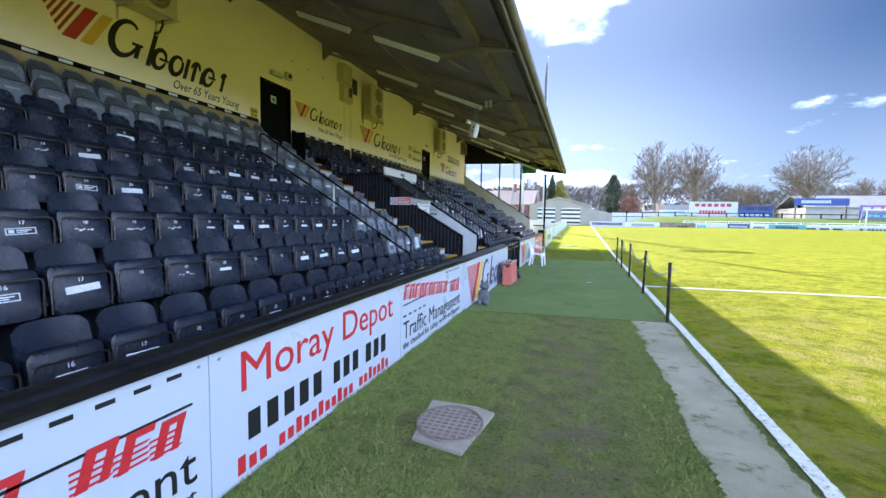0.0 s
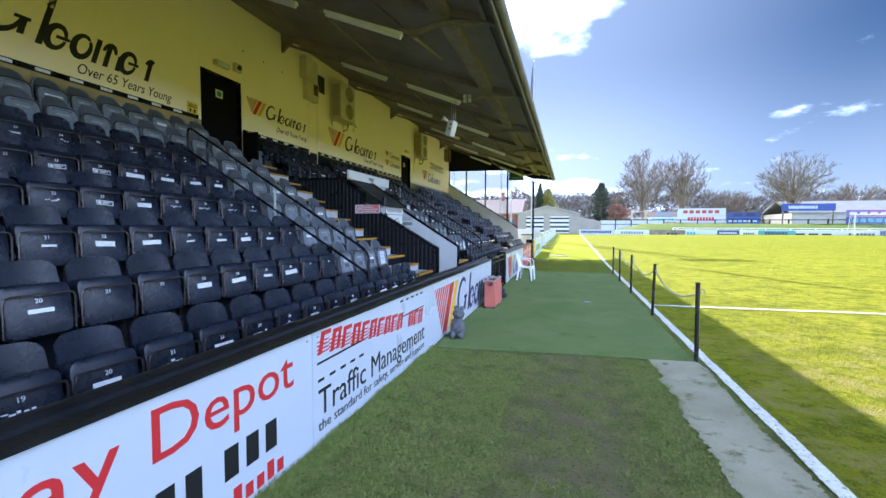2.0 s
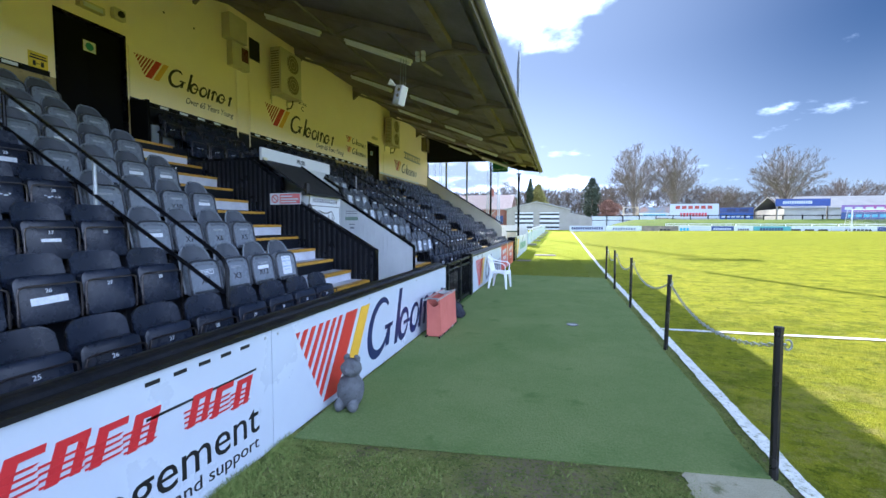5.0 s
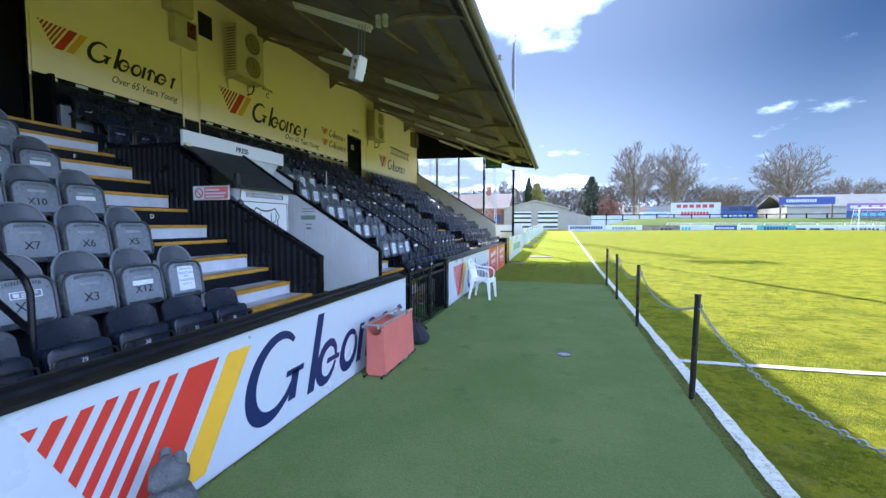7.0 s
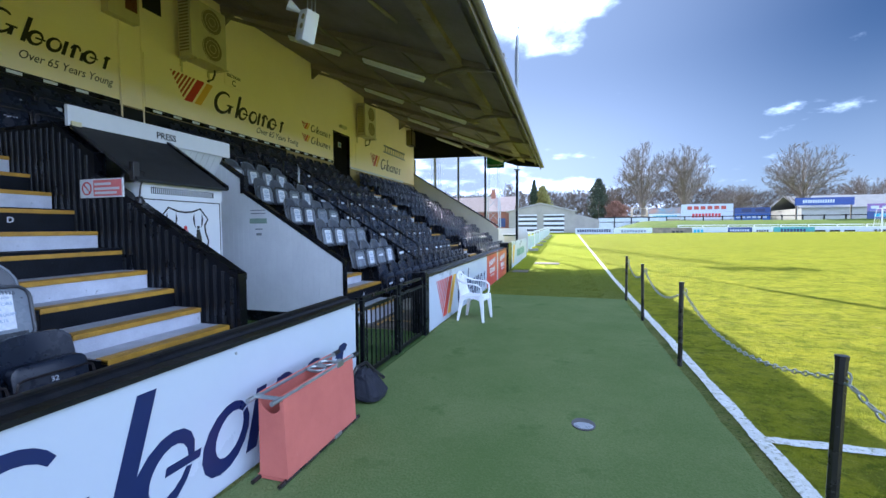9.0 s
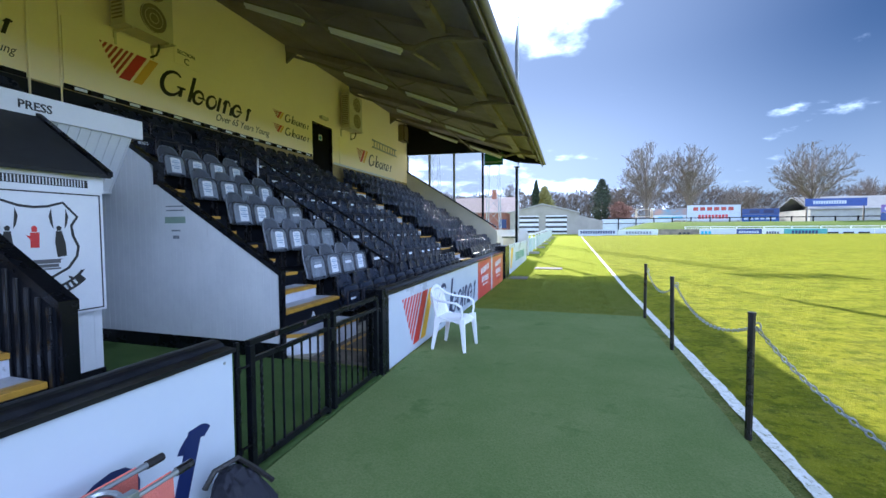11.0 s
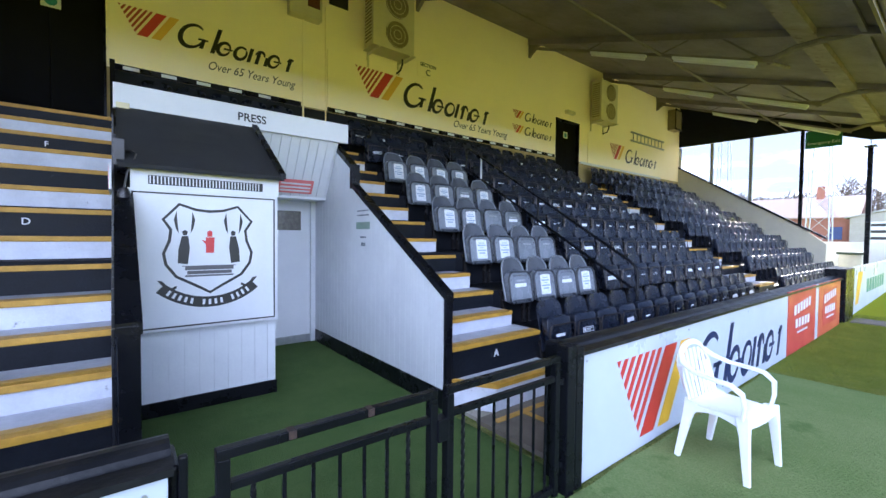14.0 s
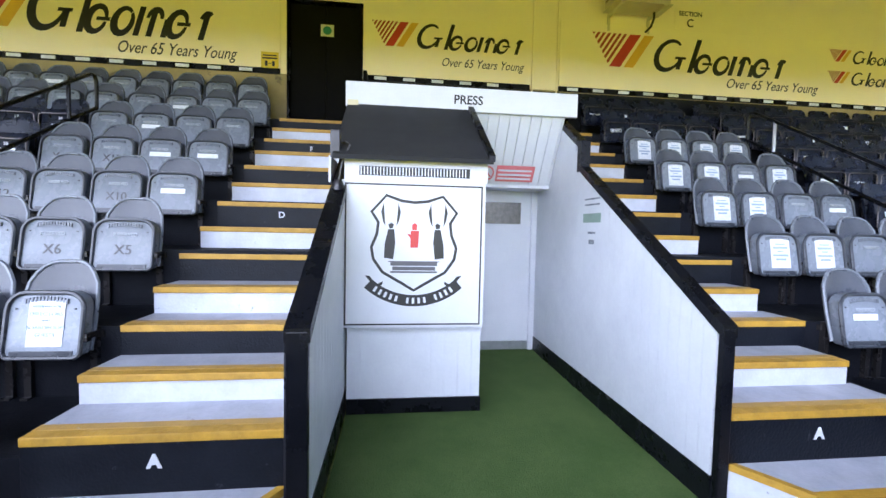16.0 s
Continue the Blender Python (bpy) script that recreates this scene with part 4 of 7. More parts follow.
part("roof_edge", bm, M["black"], press)
part("top_deck", boxes((-6.4, -5.22, 10.46, 12.70, 2.64, 2.70)), M["black"], press)
fascia = part("fascia", boxes((-5.22, -5.17, 10.44, 12.74, 2.64, 2.87), bevel=0.005), M["white"], press)
wording(fascia, "PRESS", 0.12, M["ink"], facing_x(-5.167, 11.62, 2.71), "lettering", align="CENTER", bold=0.002, width=0.285)

# club crest board, its emblem drawn as plain forms
crest = thing("crest_board", "white board with a black outlined shield emblem", "sign")
part("panel", boxes((-4.335, -4.275, 10.52, 11.62, 0.72, 1.845), bevel=0.004), M["white"], crest)
cm = facing_x(-4.274, 11.07, 1.28)
b = 0.012
shape(crest, "border", [rect(-0.525, 0.525, 0.53, 0.53 + b), rect(-0.525, 0.525, -0.54, -0.54 + b), rect(-0.525, -0.525 + b, -0.54, 0.54), rect(0.525 - b, 0.525, -0.54, 0.54)], M["ink"], cm)
half = [(0.0, -0.27), (0.10, -0.21), (0.24, -0.13), (0.31, -0.03), (0.325, 0.06), (0.285, 0.16), (0.275, 0.25), (0.325, 0.33), (0.215, 0.455), (0.10, 0.415), (0.0, 0.405)]
line = half + [(-u, v) for u, v in half[-2:0:-1]]
quads, ring = [], []
for k, (u, v) in enumerate(line):
    p, q = Vector(line[k - 1]), Vector(line[(k + 1) % len(line)])
    d = ((Vector((u, v)) - p).normalized() + (q - Vector((u, v))).normalized()).normalized()
    ring.append(((u - d.y * 0.011, v + d.x * 0.011), (u + d.y * 0.011, v - d.x * 0.011)))
for a, c in zip(ring, ring[1:] + ring[:1]):
    quads.append([a[0], c[0], c[1], a[1]])
shape(crest, "shield_outline", quads, M["ink"], cm)
for sgn in (-1, 1):
    q = []
    for uc in (0.125, 0.235):
        w = 0.055 if uc > 0.2 else -0.055
        q.append([(sgn * uc, 0.40), (sgn * (uc + w * 0.35), 0.33), (sgn * (uc + w * 0.1), 0.26), (sgn * (uc - w * 0.25), 0.22), (sgn * (uc - w * 0.1), 0.32)])
    q.append([(sgn * 0.155, 0.20), (sgn * 0.20, 0.20), (sgn * 0.225, 0.09), (sgn * 0.23, -0.02), (sgn * 0.16, -0.03), (sgn * 0.145, 0.10)])
    q.append([(sgn * 0.165, 0.205), (sgn * 0.19, 0.205), (sgn * 0.20, 0.235), (sgn * 0.175, 0.25), (sgn * 0.158, 0.235)])
    shape(crest, "side_figure", q, M["ink"], cm, label="black abstract side form")
shape(crest, "centre_figure", [[(-0.03, 0.06), (0.03, 0.06), (0.035, 0.19), (-0.03, 0.19)], [(-0.018, 0.195), (0.018, 0.195), (0.02, 0.235), (0.0, 0.25), (-0.02, 0.235)], [(-0.06, 0.17), (-0.03, 0.13), (-0.03, 0.16)]], M["red"], cm, label="red abstract centre form")
shape(crest, "motto_bar", [rect(-0.18, 0.18, -0.08, -0.05), rect(-0.165, 0.165, -0.115, -0.086), rect(-0.18, 0.18, -0.135, -0.121), rect(-0.20, 0.20, -0.05, -0.044)], mat("grey_print", (0.12, 0.12, 0.13), rough=0.5, bump=0), cm)
shape(crest, "scroll", arc_band(0, 0.17, 0.52, 0.52, 0.088, 0.088, 228, 312, n=28), M["ink"], cm)
for sgn in (-1, 1):
    # curled tails of the ribbon
    shape(crest, "ribbon_tail", [[(sgn * 0.37, -0.155), (sgn * 0.335, -0.16), (sgn * 0.285, -0.225), (sgn * 0.30, -0.245)], [(sgn * 0.285, -0.225), (sgn * 0.235, -0.20), (sgn * 0.24, -0.225), (sgn * 0.29, -0.25)]], M["ink"], cm @ Matrix.Translation((0, 0, 0.0008)))
q = []
for k in range(15):
    if k in (5, 10):
        continue
    a = 236 + 68 * k / 14
    q += arc_band(0, 0.17, 0.52, 0.52, 0.044, 0.044, a - 1.35, a + 0.75, n=1)
shape(crest, "scroll_marks", q, M["white"], cm @ Matrix.Translation((0, 0, 0.002)))


# ---- roof frames, purlins, lamps ----
def chord_z(x):
    return 4.71 + (-2.82 - x) * 0.392


for k in range(-4, 5):
    y = 12.0 + 3.83 * k
    f = thing("roof_truss", "dark painted steel roof truss", "truss", "trusses under the roof")
    bm = bmesh.new()
    prism(bm, [(-8.2, chord_z(-8.2) - 0.03), (-2.6, chord_z(-2.6) + 0.01), (-2.6, chord_z(-2.6) + 0.065), (-8.2, chord_z(-8.2) + 0.045)], "y", y - 0.035, y + 0.035)
    part("lower_chord", bm, M["truss"], f)
    bm = bmesh.new()
    prism(bm, [(-8.2, roof_z(-8.2) - 0.16), (-1.25, roof_z(-1.25) - 0.12), (-1.25, roof_z(-1.25) - 0.005), (-8.2, roof_z(-8.2) - 0.005)], "y", y - 0.06, y + 0.06)
    part("rafter", bm, M["roof"], f)
    for a, b in ((-6.3, -5.8), (-4.55, -5.2), (-4.55, -3.9), (-2.75, -3.5)):
        part("web_bar", tube(bmesh.new(), [(a, y, chord_z(a) + 0.06), (b, y, roof_z(b) - 0.06)], 0.018, 6), M["truss"], f)
    part("wall_bracket", prism(bmesh.new(), [(-8.2, 6.55), (-8.2, 6.95), (-7.75, 6.85)], "y", y - 0.04, y + 0.04), M["truss"], f)
    # arched knee from the chord's end out to the eaves
    knee = [(-2.95, y, chord_z(-2.95) + 0.04), (-2.6, y, 4.72), (-2.3, y, 4.80), (-1.95, y, 4.80), (-1.62, y, 4.74), (-1.4, y, roof_z(-1.4) - 0.05)]
    part("front_knee", tube(bmesh.new(), knee, 0.05, 6), M["truss"], f, smooth=True)
    if k < 4:
        part("stay", tube(bmesh.new(), [(-2.68, y + 0.05, 4.68), (-2.95, y + 2.5, roof_z(-2.95) - 0.02)], 0.035, 6), M["truss"], f)
        part("stay", tube(bmesh.new(), [(-2.68, y + 0.05, 4.68), (-3.75, y + 1.7, roof_z(-3.75) - 0.02)], 0.018, 6), M["truss"], f)
    for a, b, one in ((-6.19, -4.84, 0), (-4.28, -2.82, 1)):
        lamp = thing("tube_lamp", "white fluorescent tube lamp fixed under a truss, unlit", "lamp", "tube lamps under the roof")
        bm = bmesh.new()
        prism(bm, [(a, chord_z(a) - 0.06), (b, chord_z(b) - 0.06), (b, chord_z(b) - 0.005), (a, chord_z(a) - 0.005)], "y", y - 0.13, y - 0.055)
        part("batten", bm, M["enamel"], lamp)
        part("diffuser", tube(bmesh.new(), [(a + 0.03, y - 0.09, chord_z(a) - 0.085), (b - 0.03, y - 0.09, chord_z(b) - 0.085)], 0.032, 8), M["enamel"], lamp, smooth=True)
bm = bmesh.new()
prism(bm, [(-1.50, roof_z(-1.50) - 0.09), (-1.42, roof_z(-1.42) - 0.09), (-1.42, roof_z(-1.42) - 0.006), (-1.50, roof_z(-1.50) - 0.006)], "y", Y0, 29.9)
prism(bm, [(-6.95, roof_z(-6.95) - 0.03), (-6.88, roof_z(-6.88) - 0.03), (-6.88, roof_z(-6.88) - 0.006), (-6.95, roof_z(-6.95) - 0.006)], "y", Y0, 29.9)
solid("purlins", bm, M["roof"], "timber purlins under the roof sheets", "purlin", "structure")
bm = bmesh.new()
prism(bm, [(-2.35, roof_z(-2.35) - 0.13), (-2.02, roof_z(-2.02) - 0.13), (-2.02, roof_z(-2.02) - 0.006), (-2.35, roof_z(-2.35) - 0.006)], "y", Y0, 29.9)
solid("eaves_beam", bm, mat("weathered_brown_beam", (0.33, 0.285, 0.23), (0.21, 0.17, 0.13), 2.2, 0.8, bump=0.4, c3=(0.13, 0.085, 0.055), dirt=0.58), "weathered brown beam along the front of the roof", "beam", "structure")
g = thing("tie_rod", "dark steel tie running from truss to truss", "tie rod")
part("rod", tube(bmesh.new(), [(-4.55, Y0, chord_z(-4.55) + 0.02), (-4.55, 29.4, chord_z(-4.55) + 0.02)], 0.022, 6), M["truss"], g)
bm = bmesh.new()
prism(bm, [(-1.13 + 0.075 * math.cos(radians(a)), 4.70 + 0.075 * math.sin(radians(a))) for a in range(0, 360, 30)], "y", Y0, 30.05)
gut = solid("gutter", bm, mat("mossy_pale_gutter", (0.24, 0.22, 0.25), (0.16, 0.15, 0.165), 1.5, 0.7, bump=0.3, c3=(0.15, 0.16, 0.11), dirt=0.6), "pale weathered gutter along the roof edge", "gutter", "structure", smooth=True)
solid("roof_edge_board", boxes((-1.24, -1.20, Y0, 30.02, 4.55, 4.74)), M["steel"], "dark fascia board behind the gutter", "fascia", "structure")

# ---- end of the stand: gable, windows, raked wall ----
YE = 29.42
bm = bmesh.new()
prism(bm, [(-8.2, 5.40), (-4.12, 5.34), (-2.45, 4.75), (-1.2, 4.6), (-1.2, roof_z(-1.2)), (-8.2, roof_z(-8.2))], "y", YE, YE + 0.12)
solid("wall_gable", bm, M["blackwood"], "black boarded gable under the roof end", "wall", "structure")


def sill(x):
    return 4.50 + (x + 8.2) * (1.93 - 4.50) / (-4.05 + 8.2)


bm = bmesh.new()
prism(bm, [(-8.2, 0), (-3.4, 0), (-3.4, 1.38), (-4.05, sill(-4.05)), (-8.2, sill(-8.2))], "y", YE, YE + 0.16)
solid("wall_end_raked", bm, mat("cream_render", (0.55, 0.52, 0.42), (0.46, 0.44, 0.37), 1.2, 0.7, bump=0.2), "cream rendered raked end wall below the windows", "wall", "structure")
w = tagged(new("window_1"), "large glazed screen closing the end of the stand", "window", kind="structure")
bm = bmesh.new()
prism(bm, [(-8.2, sill(-8.2)), (-3.4, sill(-3.4)), (-3.4, sill(-3.4) + 0.07), (-8.2, sill(-8.2) + 0.07)], "y", YE - 0.03, YE + 0.17)
part("window_sill", bm, M["black"], w)
for k, x in enumerate((-8.17, -6.95, -5.62, -4.12)):
    part("mullion", boxes((x - 0.05, x + 0.05, YE + 0.02, YE + 0.12, sill(x), 5.36)), M["galv"] if k < 3 else M["black"], w)
glass = bpy.data.materials.new("window_glass")
glass.use_nodes = True
gb = glass.node_tree.nodes["Principled BSDF"]
gb.inputs["Transmission Weight"].default_value, gb.inputs["Roughness"].default_value, gb.inputs["IOR"].default_value = 1.0, 0.02, 1.1
for a, b in ((-8.12, -7.0), (-6.9, -5.67), (-5.57, -4.17)):
    bm = bmesh.new()
    prism(bm, [(a, sill(a) + 0.07), (b, sill(b) + 0.07), (b, 5.34), (a, 5.34)], "y", YE + 0.06, YE + 0.066)
    p = part("pane", bm, glass, w)
    p.visible_shadow = False
# unseen near end, assumed to mirror the far one, glazed to let light in
bm = bmesh.new()
prism(bm, [(-8.2, 0), (-3.4, 0), (-3.4, 1.38), (-4.05, sill(-4.05)), (-8.2, sill(-8.2))], "y", Y0 - 0.17, Y0 - 0.01)
solid("wall_end_near", bm, M["grey"], "rendered raked end wall below the windows", "wall", "structure")
bm = bmesh.new()
prism(bm, [(-8.2, 5.40), (-4.12, 5.34), (-2.45, 4.75), (-1.2, 4.6), (-1.2, roof_z(-1.2)), (-8.2, roof_z(-8.2))], "y", Y0 - 0.13, Y0 - 0.01)
solid("wall_gable_near", bm, M["blackwood"], "black boarded gable under the roof end", "wall", "structure")
w = tagged(new("window_2"), "large glazed screen closing the end of the stand", "window", kind="structure")
for x in (-8.14, -6.95, -5.62, -4.12):
    part("mullion", boxes((x - 0.05, x + 0.05, Y0 - 0.12, Y0 - 0.02, sill(x), 5.36)), M["galv"], w)
for a, b in ((-8.08, -7.0), (-6.9, -5.67), (-5.57, -4.17)):
    p = part("pane", prism(bmesh.new(), [(a, sill(a)), (b, sill(b)), (b, 5.34), (a, 5.34)], "y", Y0 - 0.066, Y0 - 0.06), glass, w)
    p.visible_shadow = False
c = thing("roof_column", "black steel column carrying the roof end", "column")
part("shaft", boxes((-2.48, -2.36, YE - 0.02, YE + 0.10, ground_z(-2.4, YE), 4.55)), M["black"], c)
part("base_plate", boxes((-2.56, -2.28, YE - 0.1, YE + 0.18, 0.0, ground_z(-2.4, YE) + 0.03)), M["black"], c)
part("cap_plate", boxes((-2.56, -2.28, YE - 0.1, YE + 0.18, 4.50, 4.54)), M["black"], c)


# ---- perimeter boards ----
FACE = -1.75
def top_cap(y0, y1, h=0.84):
    # a rounded timber rail over a narrow lip
    bm = bmesh.new()
    prof = [(-1.885 + 0.075 * math.cos(radians(k)), h - 0.03 + 0.045 * math.sin(radians(k))) for k in range(0, 181, 20)]
    prism(bm, [(-1.735, h - 0.045), (-1.735, h - 0.022), (-1.81, h - 0.018)] + prof[1:] + [(-1.96, h - 0.045)], "y", y0, y1)
    bmesh.ops.recalc_face_normals(bm, faces=bm.faces)
    solid("board_capping", bm, M["capping"], "black painted timber capping along the perimeter boards", "capping", "structure")


def hoarding(y0, y1, label, h=0.805, material=None, z0=0.0, group="perimeter boards"):
    t = thing("advertising_board", label, "advertising board", group)
    part("panel", boxes((FACE - 0.02, FACE, y0 + 0.003, y1 - 0.003, z0, h), bevel=0.003), material or M["board"], t)
    n = max(2, round((y1 - y0) / 1.1))
    for k in range(n):
        yy = y0 + 0.06 + (y1 - y0 - 0.12) * k / (n - 1)
        part("fixing", prism(bmesh.new(), [(yy + 0.009 * math.cos(a), h - 0.055 + 0.009 * math.sin(a)) for a in (0, 1.05, 2.1, 3.14, 4.2, 5.25)], "x", FACE, FACE + 0.004), M["galv"], t)
    return t


solid("board_backing", boxes((-1.93, -1.78, Y0, 10.56, 0, 0.80), (-1.93, -1.78, 12.62, 20.7, 0, 0.80)), M["blackwood"], "black timber wall behind the perimeter boards", "wall", "structure")
top_cap(Y0, 10.58)
top_cap(12.6, 20.75)


def dashes(t, u0, u1, v, n, m, fill=0.5, h=0.02):
    step = (u1 - u0) / n
    for k in range(n):
        shape(t, "dash_mark", [rect(u0 + step * k, u0 + step * (k + fill), v, v + h)], M["ink"], m)


def striped_word(t, u0, u1, v_start, v_end, h, m, n, gap=()):
    """A slanted brand word reduced to a run of leaning red blocks with speed stripes."""
    step = (u1 - u0) / n
    q, bands, sides = [], [], []
    for k in range(n):
        if k in gap:
            continue
        a, b = u0 + step * k, u0 + step * (k + 0.8)
        v = v_start + (v_end - v_start) * k / n
        lean = 0.3 * h
        q.append([(a, v), (a + 0.3 * step, v), (a + 0.3 * step + lean, v + h), (a + lean, v + h)])
        sides.append([(a + lean * 0.85, v + h * 0.8), (b + lean * 0.85, v + h * 0.8), (b + lean, v + h), (a + lean, v + h)])
        if k % 2:
            q.append([(b - 0.25 * step, v), (b, v), (b + lean, v + h), (b - 0.25 * step + lean, v + h)])
        for j in range(4):
            vv = v + h * (0.05 + 0.17 * j)
            bands.append([(a - 0.1 * step, vv), (b, vv), (b + 0.02, vv + h * 0.06), (a - 0.1 * step, vv + h * 0.06)])
    tagged(shape(t, "speed_stripes", bands, M["red"], m @ Matrix.Translation((0, 0, 0.003))), "thin red speed stripes", kind="stuff")
    tagged(shape(t, "brand_edge", sides, M["red"], m @ Matrix.Translation((0, 0, 0.0015))), "red slanted brand mark of striped blocks", kind="stuff")
    tagged(shape(t, "brand_mark", q, M["red"], m), "red slanted brand mark of striped blocks", kind="stuff")


def logo(t, u, v, h, m, wide=2.0, pale=False):
    """Fan of slanted stripes, maroon to red to amber."""
    k = wide / 2.0
    def stripe(a, b):
        out = []
        for e in (a, b):
            s = min(1.0, e / 1.17)
            out.append(((e - 0.62 * s) * k * h + u, v + h * (1 - s)))
        lo0, lo1 = out
        return [lo0, lo1, (u + b * k * h, v + h), (u + a * k * h, v + h)]
    red = M["logo_red"]
    shape(t, "logo_stripes", [stripe(0.164 * k, 0.164 * k + 0.088) for k in range(7)], red if pale else M["logo_maroon"], m)
    shape(t, "logo_red_band", [stripe(1.17, 1.51)], red, m)
    shape(t, "logo_amber_band", [stripe(1.62, 1.92)], M["logo_yellow"], m)


def script(t, u0, u1, v, h, m, ink):
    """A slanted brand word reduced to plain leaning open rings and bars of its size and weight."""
    w = (u1 - u0) / 4.1
    x = h * 0.62
    sh = 0.30
    def bar(a, lo, top, width):
        return [(a + sh * lo, v + lo), (a + width * w + sh * lo, v + lo), (a + width * w + sh * top, v + top), (a + sh * top, v + top)]
    rings = arc_band(u0 + 0.40 * w, v + 0.5 * h, 0.36 * w, 0.46 * h, 0.06 * h, 0.17 * h, 48, 348, sh, 26)
    for c, a0, a1 in ((1.42, 10, 350), (2.00, 45, 400), (3.22, 10, 350)):
        rings += arc_band(u0 + c * w, v + x * 0.48, 0.20 * w, x * 0.43, 0.06 * h, 0.15 * h, a0, a1, sh, 16)
    rings += arc_band(u0 + 2.70 * w, v + x * 0.60, 0.16 * w, x * 0.34, 0.06 * h, 0.11 * h, 175, 5, sh, 12)
    rings += arc_band(u0 + 3.88 * w, v + x * 0.62, 0.14 * w, x * 0.30, 0.08 * h, 0.12 * h, 160, 55, sh, 8)
    bars = [bar(u0 + 0.57 * w, 0.08 * h, 0.44 * h, 0.13), bar(u0 + 0.95 * w, 0.0, 1.05 * h, 0.14), bar(u0 + 2.19 * w, 0.0, x, 0.13), bar(u0 + 2.48 * w, 0.0, x, 0.13), bar(u0 + 2.81 * w, 0.0, 0.62 * x, 0.13), bar(u0 + 3.67 * w, 0.0, x, 0.13)]
    flats = [[(u0 + c * w, v + lo), (u0 + (c + wd) * w, v + lo), (u0 + (c + wd) * w + 0.02 * h, v + lo + 0.075 * h), (u0 + c * w + 0.02 * h, v + lo + 0.075 * h)] for c, lo, wd in ((0.57, 0.40 * h, 0.32), (1.40, 0.27 * h, 0.30), (3.20, 0.27 * h, 0.30))]
    tagged(shape(t, "brand_mark", rings, ink, m), "dark slanted brand mark of open rings", kind="stuff")
    for k, poly in enumerate(bars + flats):
        shape(t, "brand_bar", [poly], ink, m @ Matrix.Translation((0, 0, 0.0015)))


pm = facing_x(FACE + 0.001, 0, 0)


def contractor(t, o):
    """Print of the traffic management boards, shifted along the wall by o."""
    dashes(t, 5.44 + o, 6.17 + o, 0.735, 5, pm)
    shape(t, "rule", [rect(5.44 + o, 6.15 + o, 0.575, 0.588)], M["ink"], pm)
    striped_word(t, 3.99 + o, 6.10 + o, 0.62, 0.39, 0.155, pm, 14, gap=(10,))
    shape(t, "rule", [rect(3.98 + o, 4.68 + o, 0.555, 0.57)], M["ink"], pm)
    dashes(t, 3.99 + o, 4.72 + o, 0.43, 5, pm)
    wording(t, "Traffic Management", 0.27, M["ink"], facing_x(FACE + 0.001, 3.99 + o, 0.19), width=2.17)
    wording(t, "the standard for safety, service and support", 0.105, M["ink"], facing_x(FACE + 0.001, 3.99 + o, 0.085), width=2.17)


t = hoarding(Y0, -0.79, "white advertising board with red print")
t = hoarding(-0.79, 1.57, "white advertising board with red and black print")
contractor(t, -4.68)
t = hoarding(1.57, 3.93, "white advertising board, red and black contact print")
wording(t, "Moray Depot", 0.33, M["red"], facing_x(FACE + 0.001, 1.75, 0.515), width=1.95)
q = []
for a, b in ((1.82, 2.58), (2.68, 3.10), (3.18, 3.62)):
    nn_ = max(2, round((b - a) / 0.15))
    q += [rect(a + (b - a) * k / nn_, a + (b - a) * (k + 0.62) / nn_, 0.215, 0.38) for k in range(nn_)]
for bar_shape in q:
    shape(t, "number_bar", [bar_shape], M["ink"], pm)
for k in range(23):
    if k not in (3, 15):
        shape(t, "print_bar", [rect(1.74 + 0.083 * k, 1.74 + 0.083 * k + 0.055, 0.045, 0.12 if k % 3 else 0.15)], M["red"], pm)
t = hoarding(3.93, 6.30, "white advertising board for traffic management")
contractor(t, 0.0)
t = hoarding(6.30, 10.57, "white advertising board with a striped logo and navy script")
logo(t, 6.55, 0.06, 0.64, pm, 1.95, True)
script(t, 7.72, 10.45, 0.12, 0.58, pm, M["navy"])
t = hoarding(12.64, 17.18, "white advertising board with a striped logo and script")
logo(t, 13.05, 0.08, 0.60, pm, 2.0, True)
script(t, 14.35, 17.0, 0.10, 0.56, pm, M["navy"])
orange = mat("orange_print", (0.60, 0.17, 0.06), (0.52, 0.10, 0.05), 0.7, 0.4, bump=0.02)
coral_red = mat("coral_red_print", (0.55, 0.075, 0.055), (0.48, 0.06, 0.05), 0.7, 0.4, bump=0.02)
for a, b, ground_colour, words in ((17.2, 18.72, coral_red, "coral red advertising board with white print"), (18.9, 20.6, orange, "orange advertising board with a red field and white print")):
    t = hoarding(a, b, words, 0.83, ground_colour)
    c = (a + b) / 2
    up = 0.0
    if ground_colour is orange:
        shape(t, "red_field", [[(c - 0.5, 0.14), (c + 0.5, 0.14), (c + 0.56, 0.4), (c + 0.5, 0.72), (c - 0.5, 0.72), (c - 0.56, 0.4)]], coral_red, pm)
        up = 0.0025
    for k in range(6):
        shape(t, "print_bar", [rect(c - 0.46 + 0.155 * k, c - 0.355 + 0.155 * k, 0.50 + 0.012 * k, 0.63 + 0.012 * k)], M["white"], pm @ Matrix.Translation((0, 0, up)))
    for k in range(5):
        shape(t, "print_bar", [rect(c - 0.38 + 0.16 * k, c - 0.27 + 0.16 * k, 0.32, 0.44)], M["white"], pm @ Matrix.Translation((0, 0, up)))
    shape(t, "print_bar", [rect(c - 0.28, c + 0.28, 0.24, 0.265)], M["white"], pm @ Matrix.Translation((0, 0, up)))
t = hoarding(18.72, 18.90, "narrow white strip board", 0.83)
